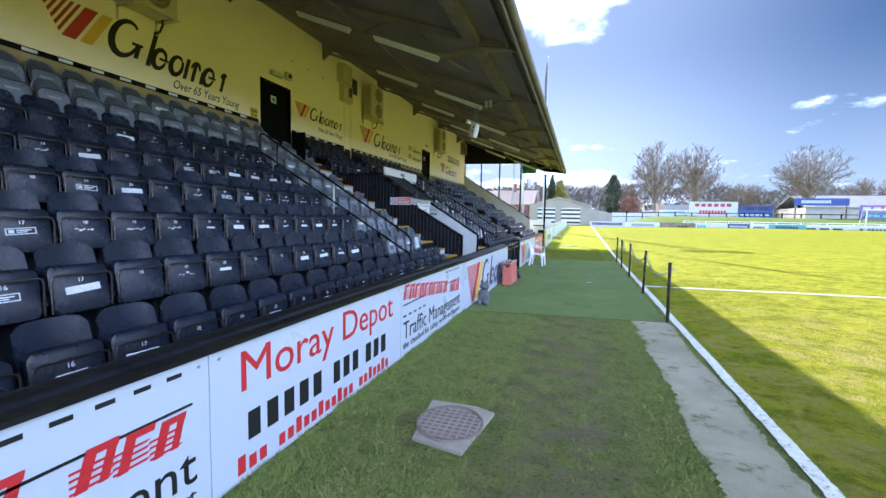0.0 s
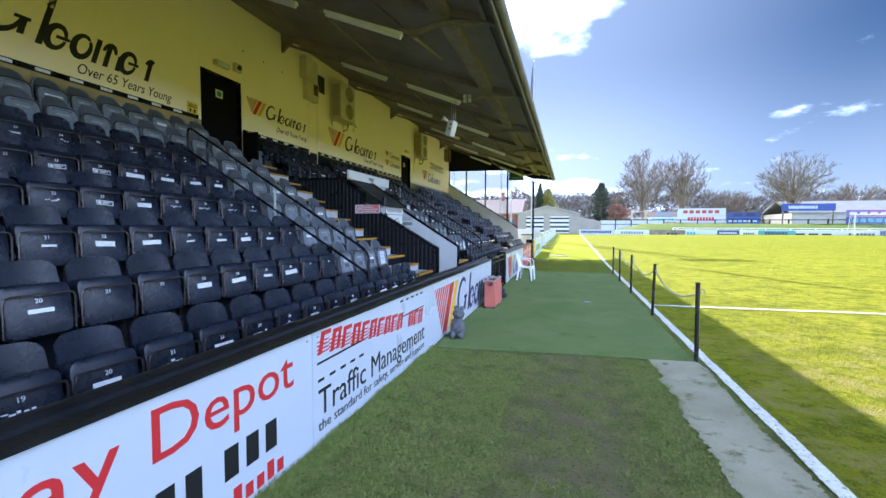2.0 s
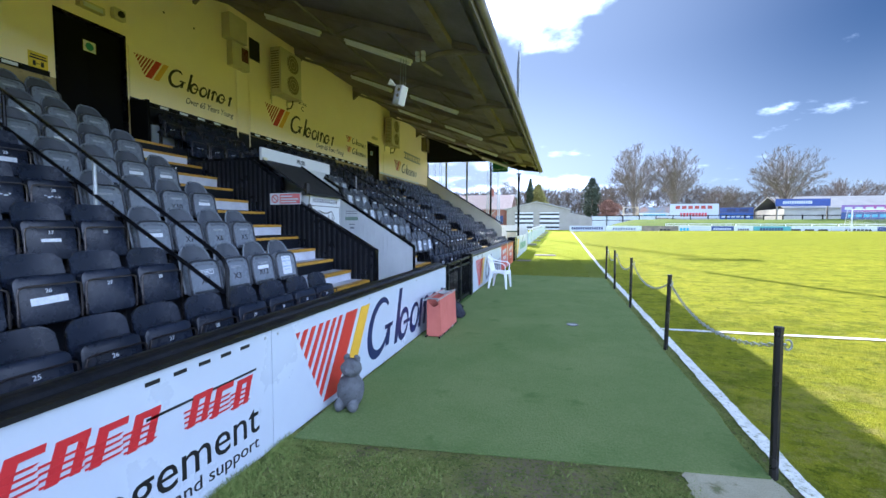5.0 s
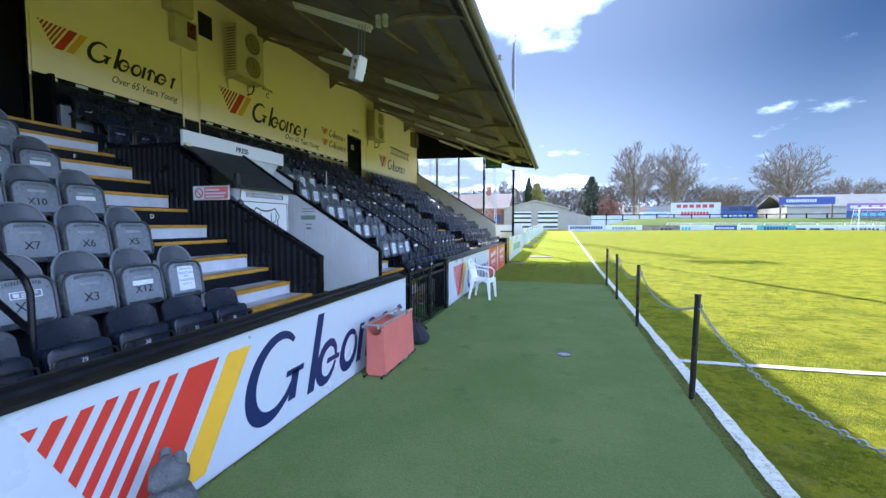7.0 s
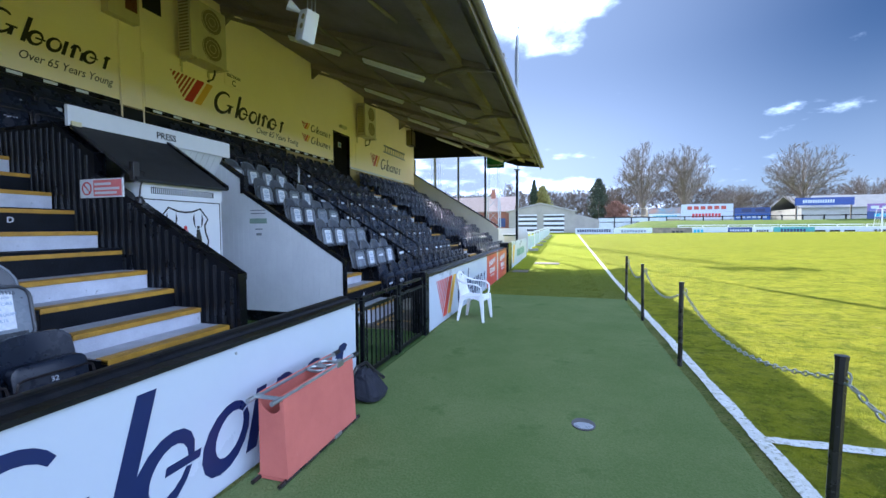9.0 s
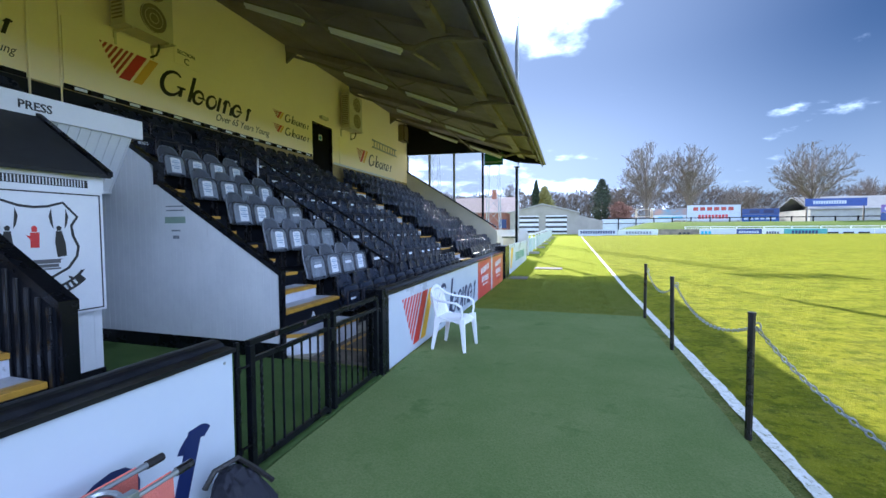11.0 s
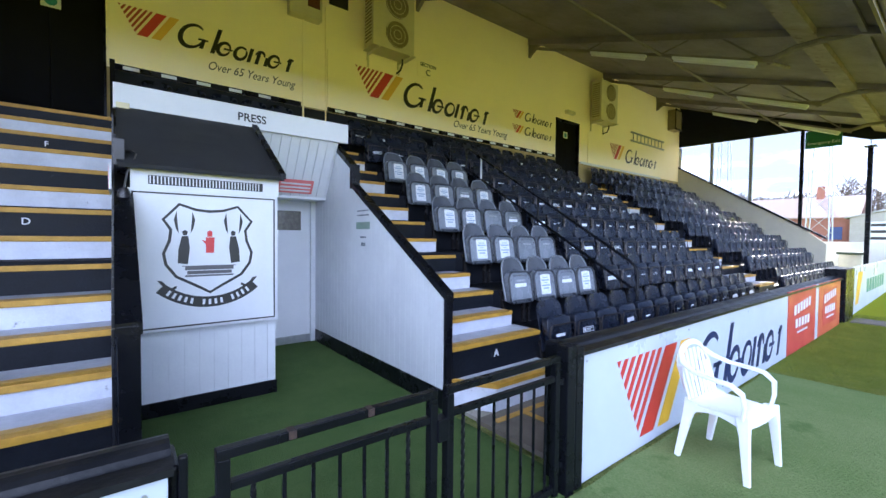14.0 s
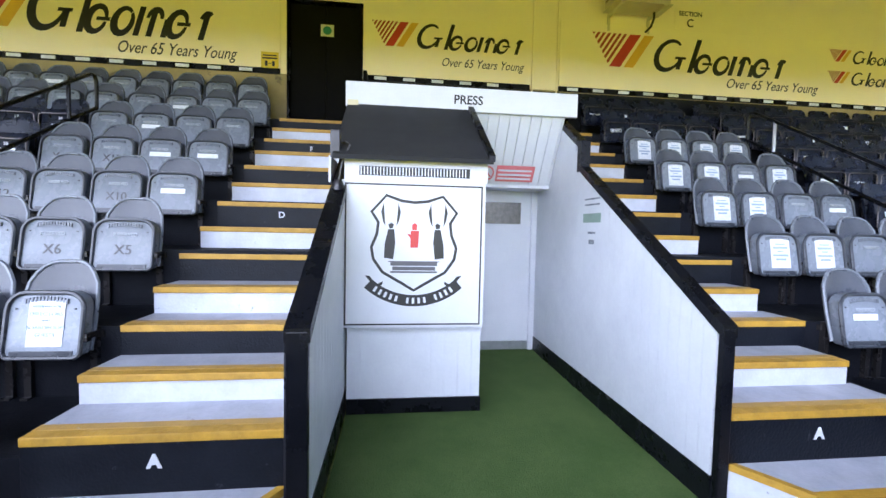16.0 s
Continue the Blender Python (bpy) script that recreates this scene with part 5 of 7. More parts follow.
solid("board_post", boxes((-2.0, -1.70, 20.75, 21.6, 0, 0.98), bevel=0.01), M["black"], "black painted board end post", "post")
t = hoarding(21.7, 27.6, "white advertising board with green and amber print", 0.98, z0=0.0)
shape(t, "brand_mark", [[(22.2, 0.2), (22.5, 0.2), (23.0, 0.85), (22.4, 0.85)]], M["logo_yellow"], pm)
green_print = mat("green_print", (0.05, 0.28, 0.2), rough=0.4, bump=0)
for k in range(7):
    shape(t, "print_bar", [rect(23.6 + 0.42 * k, 23.9 + 0.42 * k, 0.35, 0.65)], green_print, pm)

# ---- the gate ----
rust = mat("rust", (0.06, 0.03, 0.02), (0.012, 0.010, 0.010), 40, rough=0.8)
gate = thing("double_gate", "black painted steel double gate, closed", "gate")
for a, b in ((10.69, 11.55), (11.60, 12.42)):
    leaf = part("gate_frame", boxes((-1.773, -1.737, a, b, 0.797, 0.83), (-1.77, -1.74, a + 0.04, b - 0.04, 0.69, 0.72), (-1.77, -1.74, a + 0.04, b - 0.04, 0.05, 0.09), (-1.774, -1.736, a + 0.001, a + 0.04, 0.03, 0.796), (-1.774, -1.736, b - 0.04, b - 0.001, 0.03, 0.796), bevel=0.003), M["black"], gate)
    for k in range(7):
        yy = a + 0.11 + 0.101 * k
        if k == 0 or (k == 6 and a < 11):
            # twisted square bar
            bm = bmesh.new()
            ring = [[bm.verts.new((-1.755 + 0.010 * math.cos(i * 0.42 + j * math.pi / 2), yy + 0.010 * math.sin(i * 0.42 + j * math.pi / 2), 0.08 + 0.62 * i / 48)) for j in range(4)] for i in range(49)]
            for p, q in zip(ring, ring[1:]):
                for j in range(4):
                    bm.faces.new((p[j], p[j - 1], q[j - 1], q[j]))
            bmesh.ops.recalc_face_normals(bm, faces=bm.faces)
            part("bar", bm, M["black"], leaf, "twisted bar")
        else:
            part("bar", tube(bmesh.new(), [(-1.755, yy, 0.08), (-1.755, yy, 0.70)], 0.008, 6), M["black"], leaf)
    for u in ((0.22, 0.52) if a < 11 else ()):
        part("rust_patch", boxes((-1.774, -1.7335, a + u, a + u + 0.026, 0.802, 0.8315)), rust, leaf)
part("latch", boxes((-1.785, -1.725, 11.545, 11.605, 0.60, 0.70), bevel=0.004), M["black"], gate)
for yy in (10.605, 12.50):
    p = thing("gate_post", "black steel gate post with hinges", "post", "gate posts")
    w = 0.012 if yy < 11 else 0.04
    part("post", boxes((-1.755 - w, -1.755 + w, yy - w, yy + w, 0.0, 0.84 if yy < 11 else 0.88), bevel=0.006), M["black"], p)
    for z in (0.2, 0.68):
        y2 = 10.70 if yy < 11 else 12.41
        hinge = part("hinge", tube(bmesh.new(), [(-1.75, yy, z), (-1.75, y2, z)], 0.008, 6), M["black"], p)
        part("hinge_nut", tube(bmesh.new(), [(-1.75, yy + (0.0 if yy < 11 else -0.055), z - 0.018), (-1.75, yy + (0.0 if yy < 11 else -0.055), z + 0.018)], 0.019, 6), M["black"], hinge)
bm = boxes((-1.95, -1.72, 12.55, 12.63, 0.0, 0.86), bevel=0.01)
solid("board_end_post", bm, M["black"], "black painted end post of the perimeter boards", "post")
bm = boxes((-1.95, -1.78, 10.57, 10.60, 0.0, 0.80), bevel=0.01)
solid("board_end_post", bm, M["black"], "black painted end post of the perimeter boards", "post")

# ---- doors, boards and fittings on the rear wall ----
for k, (a, b) in enumerate((D1, D2)):
    d = tagged(new("door_%d" % (k + 1)), "black painted double door at the head of the stairs, closed", "door", kind="structure")
    part("door_leaf", boxes((-8.36, -8.30, a + 0.03, (a + b) / 2 - 0.003, 2.97, 5.10), bevel=0.004), M["door"], d)
    part("door_leaf", boxes((-8.36, -8.30, (a + b) / 2 + 0.003, b - 0.03, 2.97, 5.10), bevel=0.004), M["door"], d)
    part("frame", boxes((-8.4, -8.19, a - 0.0, a + 0.03, 2.97, 5.13), (-8.4, -8.19, b - 0.03, b, 2.97, 5.13), (-8.4, -8.19, a, b, 5.10, 5.13)), M["black"], d)
    part("reveal", boxes((-8.45, -8.37, a, b, 0, 5.13)), M["ink"], d)
    c = (a + b) / 2
    sg = part("notice", boxes((-8.299, -8.295, c - 0.09, c + 0.12, 4.61, 4.80)), M["white"], d)
    part("symbol", prism(bmesh.new(), [(c + 0.015 + 0.07 * math.cos(i), 4.705 + 0.07 * math.sin(i)) for i in np.linspace(0, 6.28, 13)[:-1]], "x", -8.295, -8.293), mat("teal_print", (0.03, 0.25, 0.28), rough=0.4, bump=0), sg)


def wall_board(y0, y1, z0, z1, label, tags=True, material=None):
    t = thing("sponsor_board", label, "sponsor board", "boards on the rear wall")
    part("panel", boxes((WALL, WALL + 0.025, y0, y1, z0, z1), bevel=0.003), material or M["yellow_board"], t)
    if tags:
        part("lower_strip", boxes((WALL, WALL + 0.03, y0, y1, z0 - 0.085, z0)), M["black"], t)
        y = y0 + 0.25
        while y < y1 - 0.2:
            part("row_tag", boxes((WALL + 0.03, WALL + 0.033, y - 0.10, y + 0.10, z0 - 0.068, z0 - 0.018)), M["label"], t)
            y += 0.475
    return t


wm = facing_x(WALL + 0.026, 0, 0)
slogan = "Over 65 Years Young"
t = wall_board(0.2, 9.05, 4.0, 5.55, "large pale yellow sponsor board with a striped logo", True)
logo(t, 4.35, 4.37, 0.60, wm, 2.0)
script(t, 5.45, 8.08, 4.36, 0.72, wm, M["ink"])
wording(t, slogan, 0.26, M["ink"], facing_x(WALL + 0.026, 6.62, 4.10), shear=0.35, width=1.75)
t = wall_board(-3.9, 0.18, 4.0, 5.55, "plain pale yellow wall board", True)
t = wall_board(10.40, 13.20, 3.99, 4.98, "pale yellow sponsor board with a striped logo")
logo(t, 10.50, 4.48, 0.40, wm, 2.0)
script(t, 11.27, 13.10, 4.48, 0.40, wm, M["ink"])
wording(t, slogan, 0.20, M["ink"], facing_x(WALL + 0.026, 11.65, 4.21), shear=0.35, width=1.42)
t = wall_board(13.72, 20.85, 4.0, 5.12, "long pale yellow sponsor board with striped logos")
logo(t, 14.30, 4.40, 0.57, wm, 2.1)
script(t, 15.50, 18.14, 4.38, 0.56, wm, M["ink"])
wording(t, slogan, 0.24, M["ink"], facing_x(WALL + 0.026, 16.88, 4.16), shear=0.35, width=1.88)
for z in (4.78, 4.38):
    logo(t, 18.97, z, 0.22, wm, 2.3)
    script(t, 19.50, 20.72, z - 0.02, 0.24, wm, M["ink"])
part("conduit", tube(bmesh.new(), [(WALL + 0.02, 13.24, 3.6), (WALL + 0.02, 13.24, 5.6)], 0.018, 6), M["yellow"], t)
part("conduit", tube(bmesh.new(), [(WALL + 0.02, 13.68, 3.6), (WALL + 0.02, 13.68, 5.9)], 0.014, 6), M["yellow"], t)
t = wall_board(22.6, 27.65, 3.95, 4.95, "white and yellow sponsor board with a striped logo", False)
part("trim", boxes((WALL, WALL + 0.04, 22.2, 27.7, 3.88, 3.95)), M["white"], t)
logo(t, 23.9, 4.28, 0.52, wm, 2.0)
script(t, 25.0, 27.4, 4.24, 0.50, wm, M["ink"])
sec = thing("section_sign", "small yellow painted section sign", "sign")
part("panel", boxes((WALL, WALL + 0.012, 15.84, 16.44, 5.14, 5.50)), M["yellow_board"], sec)
wording(sec, "SECTION", 0.11, M["ink"], facing_x(WALL + 0.013, 16.14, 5.38), align="CENTER", bold=0.002)
wording(sec, "C", 0.20, M["ink"], facing_x(WALL + 0.013, 16.14, 5.19), align="CENTER", bold=0.002)
n = thing("safety_notice", "small yellow safety notice with black print", "sign")
part("panel", boxes((WALL + 0.025, WALL + 0.03, 8.76, 9.03, 4.0, 4.25)), mat("signal_yellow", (0.82, 0.62, 0.02), rough=0.4, bump=0), n)
for bar_shape in (rect(8.78, 9.01, 4.14, 4.165), rect(8.79, 9.0, 4.185, 4.205), rect(8.82, 8.86, 4.03, 4.11), rect(8.93, 8.97, 4.03, 4.11), rect(8.87, 8.92, 4.065, 4.075)):
    shape(n, "print_bar", [bar_shape], M["ink"], facing_x(WALL + 0.0305, 0, 0))


def ac_unit(y, z):
    t = thing("air_conditioner", "cream outdoor air conditioning unit on wall brackets", "air conditioner", "air conditioners on the rear wall")
    cream = M["cream"]
    part("casing", boxes((-8.10, -7.74, y, y + 0.98, z, z + 1.28), bevel=0.02), cream, t)
    for k in range(2):
        c = z + 0.34 + 0.60 * k
        part("fan_grille", prism(bmesh.new(), [(y + 0.56 + 0.27 * math.cos(a), c + 0.27 * math.sin(a)) for a in np.linspace(0, 6.283, 25)[:-1]], "x", -7.742, -7.728), M["grille"], t)
        for r in (0.09, 0.18, 0.265):
            ring = [(-7.722, y + 0.56 + r * math.cos(a), c + r * math.sin(a)) for a in np.linspace(0, 6.283, 25)]
            part("grille_ring", tube(bmesh.new(), ring, 0.006, 4), cream, t)
    for k in range(16):
        part("side_fin", boxes((-8.06, -7.80, y - 0.006, y + 0.002, z + 0.12 + 0.068 * k, z + 0.15 + 0.068 * k)), M["grille"], t)
    for yy in (y + 0.1, y + 0.84):
        part("bracket", boxes((-8.2, -7.70, yy, yy + 0.04, z - 0.05, z), (-8.2, -8.16, yy, yy + 0.04, z - 0.28, z - 0.05)), cream, t)
    part("drip_tray", boxes((-8.12, -7.70, y - 0.02, y + 1.0, z - 0.012, z + 0.002)), cream, t)
    part("pipe", tube(bmesh.new(), [(-7.95, y + 0.82, z - 0.02), (-7.95, y + 0.82, z - 0.12), (-8.0, y + 0.80, z - 0.24), (-8.15, y + 0.80, z - 0.26)], 0.02, 6), M["ink"], t)


M["cream"] = mat("cream_enamel", (0.62, 0.56, 0.34), (0.55, 0.49, 0.3), 3, 0.45, bump=0.05)
M["grille"] = mat("dull_bronze_grille", (0.17, 0.135, 0.06), (0.24, 0.20, 0.09), 5, 0.6)
ac_unit(5.45, 5.28)
ac_unit(14.47, 5.28)
ac_unit(22.62, 5.28)
t = thing("meter_box", "cream meter box with a small dark window", "meter box")
part("casing", boxes((-8.2, -8.02, 12.95, 13.55, 5.52, 6.12), bevel=0.012), M["cream"], t)
part("window", boxes((-8.02, -8.012, 13.27, 13.50, 5.72, 6.06)), mat("dark_red_brown", (0.12, 0.04, 0.02), rough=0.3), t)
t = thing("duct_box", "cream boxed duct below the roof", "duct")
part("casing", boxes((-8.2, -7.95, 12.80, 13.40, 6.14, 6.75), bevel=0.01), M["cream"], t)
solid("wall_vent", boxes((-8.2, -8.185, 13.75, 14.15, 6.0, 6.55)), M["ink"], "black vent opening in the rear wall", "vent")
t = thing("emergency_light", "cream emergency light above the door", "lamp", "emergency lights")
part("casing", boxes((-8.2, -8.08, 9.50, 9.92, 5.30, 5.42), bevel=0.01), M["cream"], t)
part("lens", boxes((-8.09, -8.06, 9.55, 9.87, 5.31, 5.38), bevel=0.01), M["white"], t)
t = thing("alarm_bell", "small cream alarm box with a dark sounder", "alarm")
part("casing", boxes((-8.2, -8.1, 10.10, 10.32, 5.36, 5.56), bevel=0.01), M["cream"], t)
part("sounder", prism(bmesh.new(), [(10.22 + 0.06 * math.cos(a), 5.46 + 0.06 * math.sin(a)) for a in np.linspace(0, 6.28, 13)[:-1]], "x", -8.1, -8.07), M["tube"], t)
t = thing("emergency_light", "cream emergency light above the door", "lamp", "emergency lights")
part("casing", boxes((-8.2, -8.08, 21.35, 21.75, 5.32, 5.42), bevel=0.01), M["cream"], t)
for y in (10.47, 11.21, 11.97):
    solid("wall_plug", prism(bmesh.new(), [(y + 0.02 * math.cos(a), 5.99 + 0.02 * math.sin(a)) for a in np.linspace(0, 6.28, 9)[:-1]], "x", WALL, WALL + 0.012), M["ink"], "small black plug in the rear wall", "plug", group="plugs in the rear wall")
# stand-in for an unidentified pale patch; lid and handle are invented
t = thing("pale_wall_box", "pale grey box against the rear wall, standing in for an unidentified pale patch", "locker")
part("body", boxes((-8.185, -7.92, 10.62, 11.32, 2.97, 3.48), bevel=0.008), mat("pale_blue_grey_enamel", (0.30, 0.34, 0.42), (0.22, 0.25, 0.31), 3, 0.45, bump=0.03), t)
part("lid", boxes((-8.185, -7.90, 10.60, 11.34, 3.48, 3.51), bevel=0.005), M["tube"], t)
part("handle", boxes((-7.92, -7.905, 10.92, 11.02, 3.34, 3.36)), M["galv"], t)
lad = thing("ladder", "short grey aluminium ladder hung on the rear wall", "ladder")
for z in (5.06, 5.36):
    part("rail", boxes((-8.17, -8.13, 25.3, 27.9, z, z + 0.05)), M["galv"], lad)
for k in range(9):
    part("rung", boxes((-8.16, -8.14, 25.45 + 0.28 * k, 25.48 + 0.28 * k, 5.1, 5.37)), M["galv"], lad)
t = thing("wall_cabinet", "dark framed cabinet under the roof", "cabinet")
part("casing", boxes((-8.2, -7.9, 28.3, 28.9, 5.95, 6.75)), M["grille"], t)
part("frame", boxes((-7.9, -7.88, 28.28, 28.92, 5.93, 5.99), (-7.9, -7.88, 28.28, 28.92, 6.7, 6.77), (-7.9, -7.88, 28.28, 28.33, 5.93, 6.77), (-7.9, -7.88, 28.87, 28.92, 5.93, 6.77)), M["black"], t)
t = thing("exit_sign", "green emergency exit sign under the roof end", "sign")
part("panel", boxes((-4.02, -3.08, 29.34, 29.38, 4.66, 5.24), bevel=0.004), mat("exit_green", (0.02, 0.16, 0.07), rough=0.4, bump=0), t)
wording(t, "Emergency Exit", 0.13, M["white"], facing_y(-3.96, 29.338, 4.78), width=0.82)
part("hanger", boxes((-3.95, -3.93, 29.35, 29.37, 5.24, 5.35), (-3.16, -3.14, 29.35, 29.37, 5.24, 5.35)), M["steel"], t)

# loudspeaker and small fittings at the truss end
sp = thing("loudspeaker", "white loudspeaker hung on rods under the roof", "loudspeaker")
bm = boxes((-0.10, 0.10, -0.09, 0.09, -0.19, 0.19), bevel=0.03)
o = part("cabinet", bm, M["white"], sp, smooth=True)
o.matrix_basis = Matrix.Translation((-3.03, 11.8, 4.0)) @ Matrix.Rotation(radians(14), 4, "Y") @ Matrix.Rotation(radians(-25), 4, "Z")
for dy, dz in ((0.0, 0.09), (0.02, -0.02)):
    o = part("driver", prism(bmesh.new(), [(0.035 * math.cos(a), 0.035 * math.sin(a)) for a in np.linspace(0, 6.28, 13)[:-1]], "y", -0.095, -0.088), M["grille"], sp)
    o.matrix_basis = Matrix.Translation((-3.03, 11.8, 4.0)) @ Matrix.Rotation(radians(14), 4, "Y") @ Matrix.Rotation(radians(-25), 4, "Z") @ Matrix.Translation((0.03, 0, dz))
for dx in (-0.06, 0.0, 0.05):
    part("rod", tube(bmesh.new(), [(-2.98 + dx, 11.82, 4.12), (-2.98 + dx, 11.88, 4.78)], 0.008, 5), M["galv"], sp)
part("horn", tube(bmesh.new(), [(-3.12, 11.78, 4.2), (-3.22, 11.70, 4.26)], 0.02, 8, 0.07), M["white"], sp)
for dx in (-2.74, -2.62):
    solid("junction_box", boxes((dx, dx + 0.07, 11.86, 11.94, 4.66, 4.74), (dx, dx + 0.07, 11.86, 11.94, 4.76, 4.84), bevel=0.005), M["white"], "small white junction box at the truss end", "junction box", group="junction boxes")

# ---- fittings of the tunnel ----
t = thing("no_smoking_sign", "white and red no smoking sign on black cladding", "sign")
part("panel", boxes((-4.99, -4.36, 10.412, 10.428, 1.83, 2.03)), M["white"], t)
sm = facing_y(-0.085, 10.4115, 0.01)
shape(t, "red_field", [rect(-4.70, -4.29, 1.835, 2.005)], M["faded_red"], sm)
shape(t, "prohibition_ring", arc_band(-4.80, 1.92, 0.065, 0.065, 0.016, 0.016, 0, 360) + [[(-4.85, 1.96), (-4.84, 1.97), (-4.75, 1.88), (-4.76, 1.87)]], M["red"], sm)
for v, wid in ((1.95, 0.24), (1.90, 0.36), (1.855, 0.32)):
    shape(t, "print_bar", [rect(-4.68, -4.68 + wid, v, v + 0.026)], M["white"], sm @ Matrix.Translation((0, 0, 0.002)))
t = thing("warning_sign", "red warning sign beside a round prohibition symbol", "sign")
soffit = Matrix(((0, 0.543, 0.84, -5.60), (1, 0, 0, 0), (0, 0.84, -0.543, 1.98), (0, 0, 0, 1)))
o = part("panel", prism(bmesh.new(), rect(12.0, 12.42, 0.05, 0.235), "z", 0.002, 0.006), M["faded_red"], t)
o.matrix_basis = soffit
shape(t, "prohibition_ring", arc_band(11.91, 0.14, 0.06, 0.075, 0.016, 0.016, 0, 360) + [[(11.87, 0.18), (11.88, 0.19), (11.95, 0.10), (11.94, 0.09)]], M["faded_red"], soffit @ Matrix.Translation((0, 0, 0.003)))
for v in (0.075, 0.12, 0.17):
    shape(t, "print_bar", [rect(12.02, 12.39, v, v + 0.022)], M["white"], soffit @ Matrix.Translation((0, 0, 0.007)))
t = thing("wall_notice", "small white and green notices on the boarding", "notice")
nm = facing_y(0, 12.634, 0)
part("green_panel", boxes((-4.72, -4.40, 12.631, 12.636, 1.57, 1.65)), mat("green_notice", (0.24, 0.34, 0.28), rough=0.5, bump=0), t)
shape(t, "print_bar", [rect(-4.70, -4.42, 1.72 + 0.05 * k, 1.735 + 0.05 * k) for k in range(2)] + [rect(-4.62, -4.48, 1.47, 1.49), rect(-4.6, -4.5, 1.38, 1.42)], M["seat_pale"], facing_y(0, 12.633, 0))
t = thing("floodlamp", "small black lamp with its cable on the box corner", "lamp")
part("housing", tube(bmesh.new(), [(-4.26, 10.50, 1.70), (-4.24, 10.50, 1.79), (-4.25, 10.50, 1.83)], 0.06, 10, 0.03), M["tube"], t, smooth=True)
part("cable", tube(bmesh.new(), [(-4.25, 10.50, 1.82), (-4.25, 10.52, 1.95), (-4.26, 10.58, 2.10), (-4.32, 10.54, 2.13), (-4.4, 10.47, 2.12)], 0.008, 5), M["tube"], t)
part("junction_box", boxes((-4.30, -4.24, 10.44, 10.51, 2.0, 2.2), bevel=0.006), M["tube"], t)
t = thing("press_switch_box", "small cream box on the fascia", "box")
part("casing", boxes((-5.17, -5.14, 10.46, 10.56, 2.60, 2.69), bevel=0.008), M["cream"], t)


# ---- handrails ----
def handrail(y, name_label, pale):
    t = thing("handrail", name_label, "handrail", "handrails between seats")
    slope = 0.42 / 0.69
    for dz in (0.0, 0.36):
        a, b = (-3.10, 0.78 + dz), (-6.5, 0.78 + dz + slope * 3.4)
        if dz:
            pts = [(-3.08, y, 0.03), (-3.08, y, a[1] - 0.1), (-3.12, y, a[1] - 0.02), (-3.2, y, a[1] + 0.05), (b[0], y, b[1]), (b[0] - 0.07, y, b[1] + 0.01), (b[0] - 0.1, y, b[1] - 0.06), (b[0] - 0.1, y, 2.55)]
        else:
            pts = [(-3.08, y, a[1]), (b[0] - 0.1, y, b[1])]
        part("rail", tube(bmesh.new(), pts, 0.021, 8), M["black"], t, smooth=True)
    for r in (3, 5):
        x = -3.06 - 0.69 * (r - 0.5)
        part("stanchion", tube(bmesh.new(), [(x, y, ROWZ[r]), (x, y, 1.14 + slope * (-3.1 - x))], 0.02, 8), M["galv"] if r == pale else M["black"], t)


handrail(7.35, "black painted tubular handrail climbing beside the pale seats", 3)
handrail(15.95, "black painted tubular handrail climbing beside the pale seats", 5)


# ---- beside the pitch ----
POSTS = (6.82, 9.43, 12.05, 14.3, 16.2)
for k, y in enumerate(POSTS):
    t = thing("barrier_post", "dark painted steel post with a chain hook", "post", "posts along the touchline")
    z = ground_z(1.275, y)
    lean = (-0.01, 0.02, 0.0, -0.015, 0.0)[k]
    part("post", tube(bmesh.new(), [(1.275, y, z - 0.02), (1.275 + lean, y, z + 0.885)], 0.024, 8), M["tube"], t)
    part("cap", tube(bmesh.new(), [(1.275 + lean, y, z + 0.88), (1.275 + lean, y, z + 0.898)], 0.027, 8), M["tube"], t)
    hook = [(1.275 + 0.03 + 0.02 * math.cos(a), y - 0.015, z + 0.80 + 0.03 * math.sin(a)) for a in np.linspace(-2.6, 2.2, 8)]
    part("hook", tube(bmesh.new(), hook, 0.005, 5), M["galv"], t)


def chain(y0, y1, sag, label):
    t = thing("chain", label, "chain", "chains between the posts")
    n = int((y1 - y0) * 1.03 / 0.055)
    link = bmesh.new()
    ring = [(0.012 * math.cos(a), 0.028 * math.sin(a), 0.0) for a in np.linspace(0, 6.283, 11)]
    tube(link, ring, 0.0045, 4)
    me = mesh("link", link, M["galv"], True)
    for i in range(n):
        k = (i + 0.5) / n
        y = y0 + (y1 - y0) * k
        z = 0.80 - sag * 4 * k * (1 - k)
        dz = -sag * 4 * (1 - 2 * k)
        o = new("link", me)
        o.parent = t
        pitch = math.atan2(dz, y1 - y0)
        o.matrix_basis = Matrix.Translation((1.30, y, z)) @ Matrix.Rotation(pitch, 4, "X") @ Matrix.Rotation(radians(90 * (i % 2) + 20), 4, "Y")


for a, b in zip(POSTS, POSTS[1:]):
    chain(a, b, 0.21, "galvanised steel chain hanging between posts")

# fallen stretcher leaning on the boards
st = thing("stretcher", "folded coral red stretcher leaning on the boards", "stretcher")
coral = mat("coral_canvas", (0.56, 0.16, 0.12), (0.47, 0.13, 0.10), 3, 0.75, bump=0.3, grain=140, c3=(0.62, 0.26, 0.2), dirt=0.66)
# one canvas trough hung over two poles, scooped out at the near end
def canvas(outline, axis, a0, a1, name="canvas_side"):
    part(name, prism(bmesh.new(), outline, axis, a0, a1), coral, st)


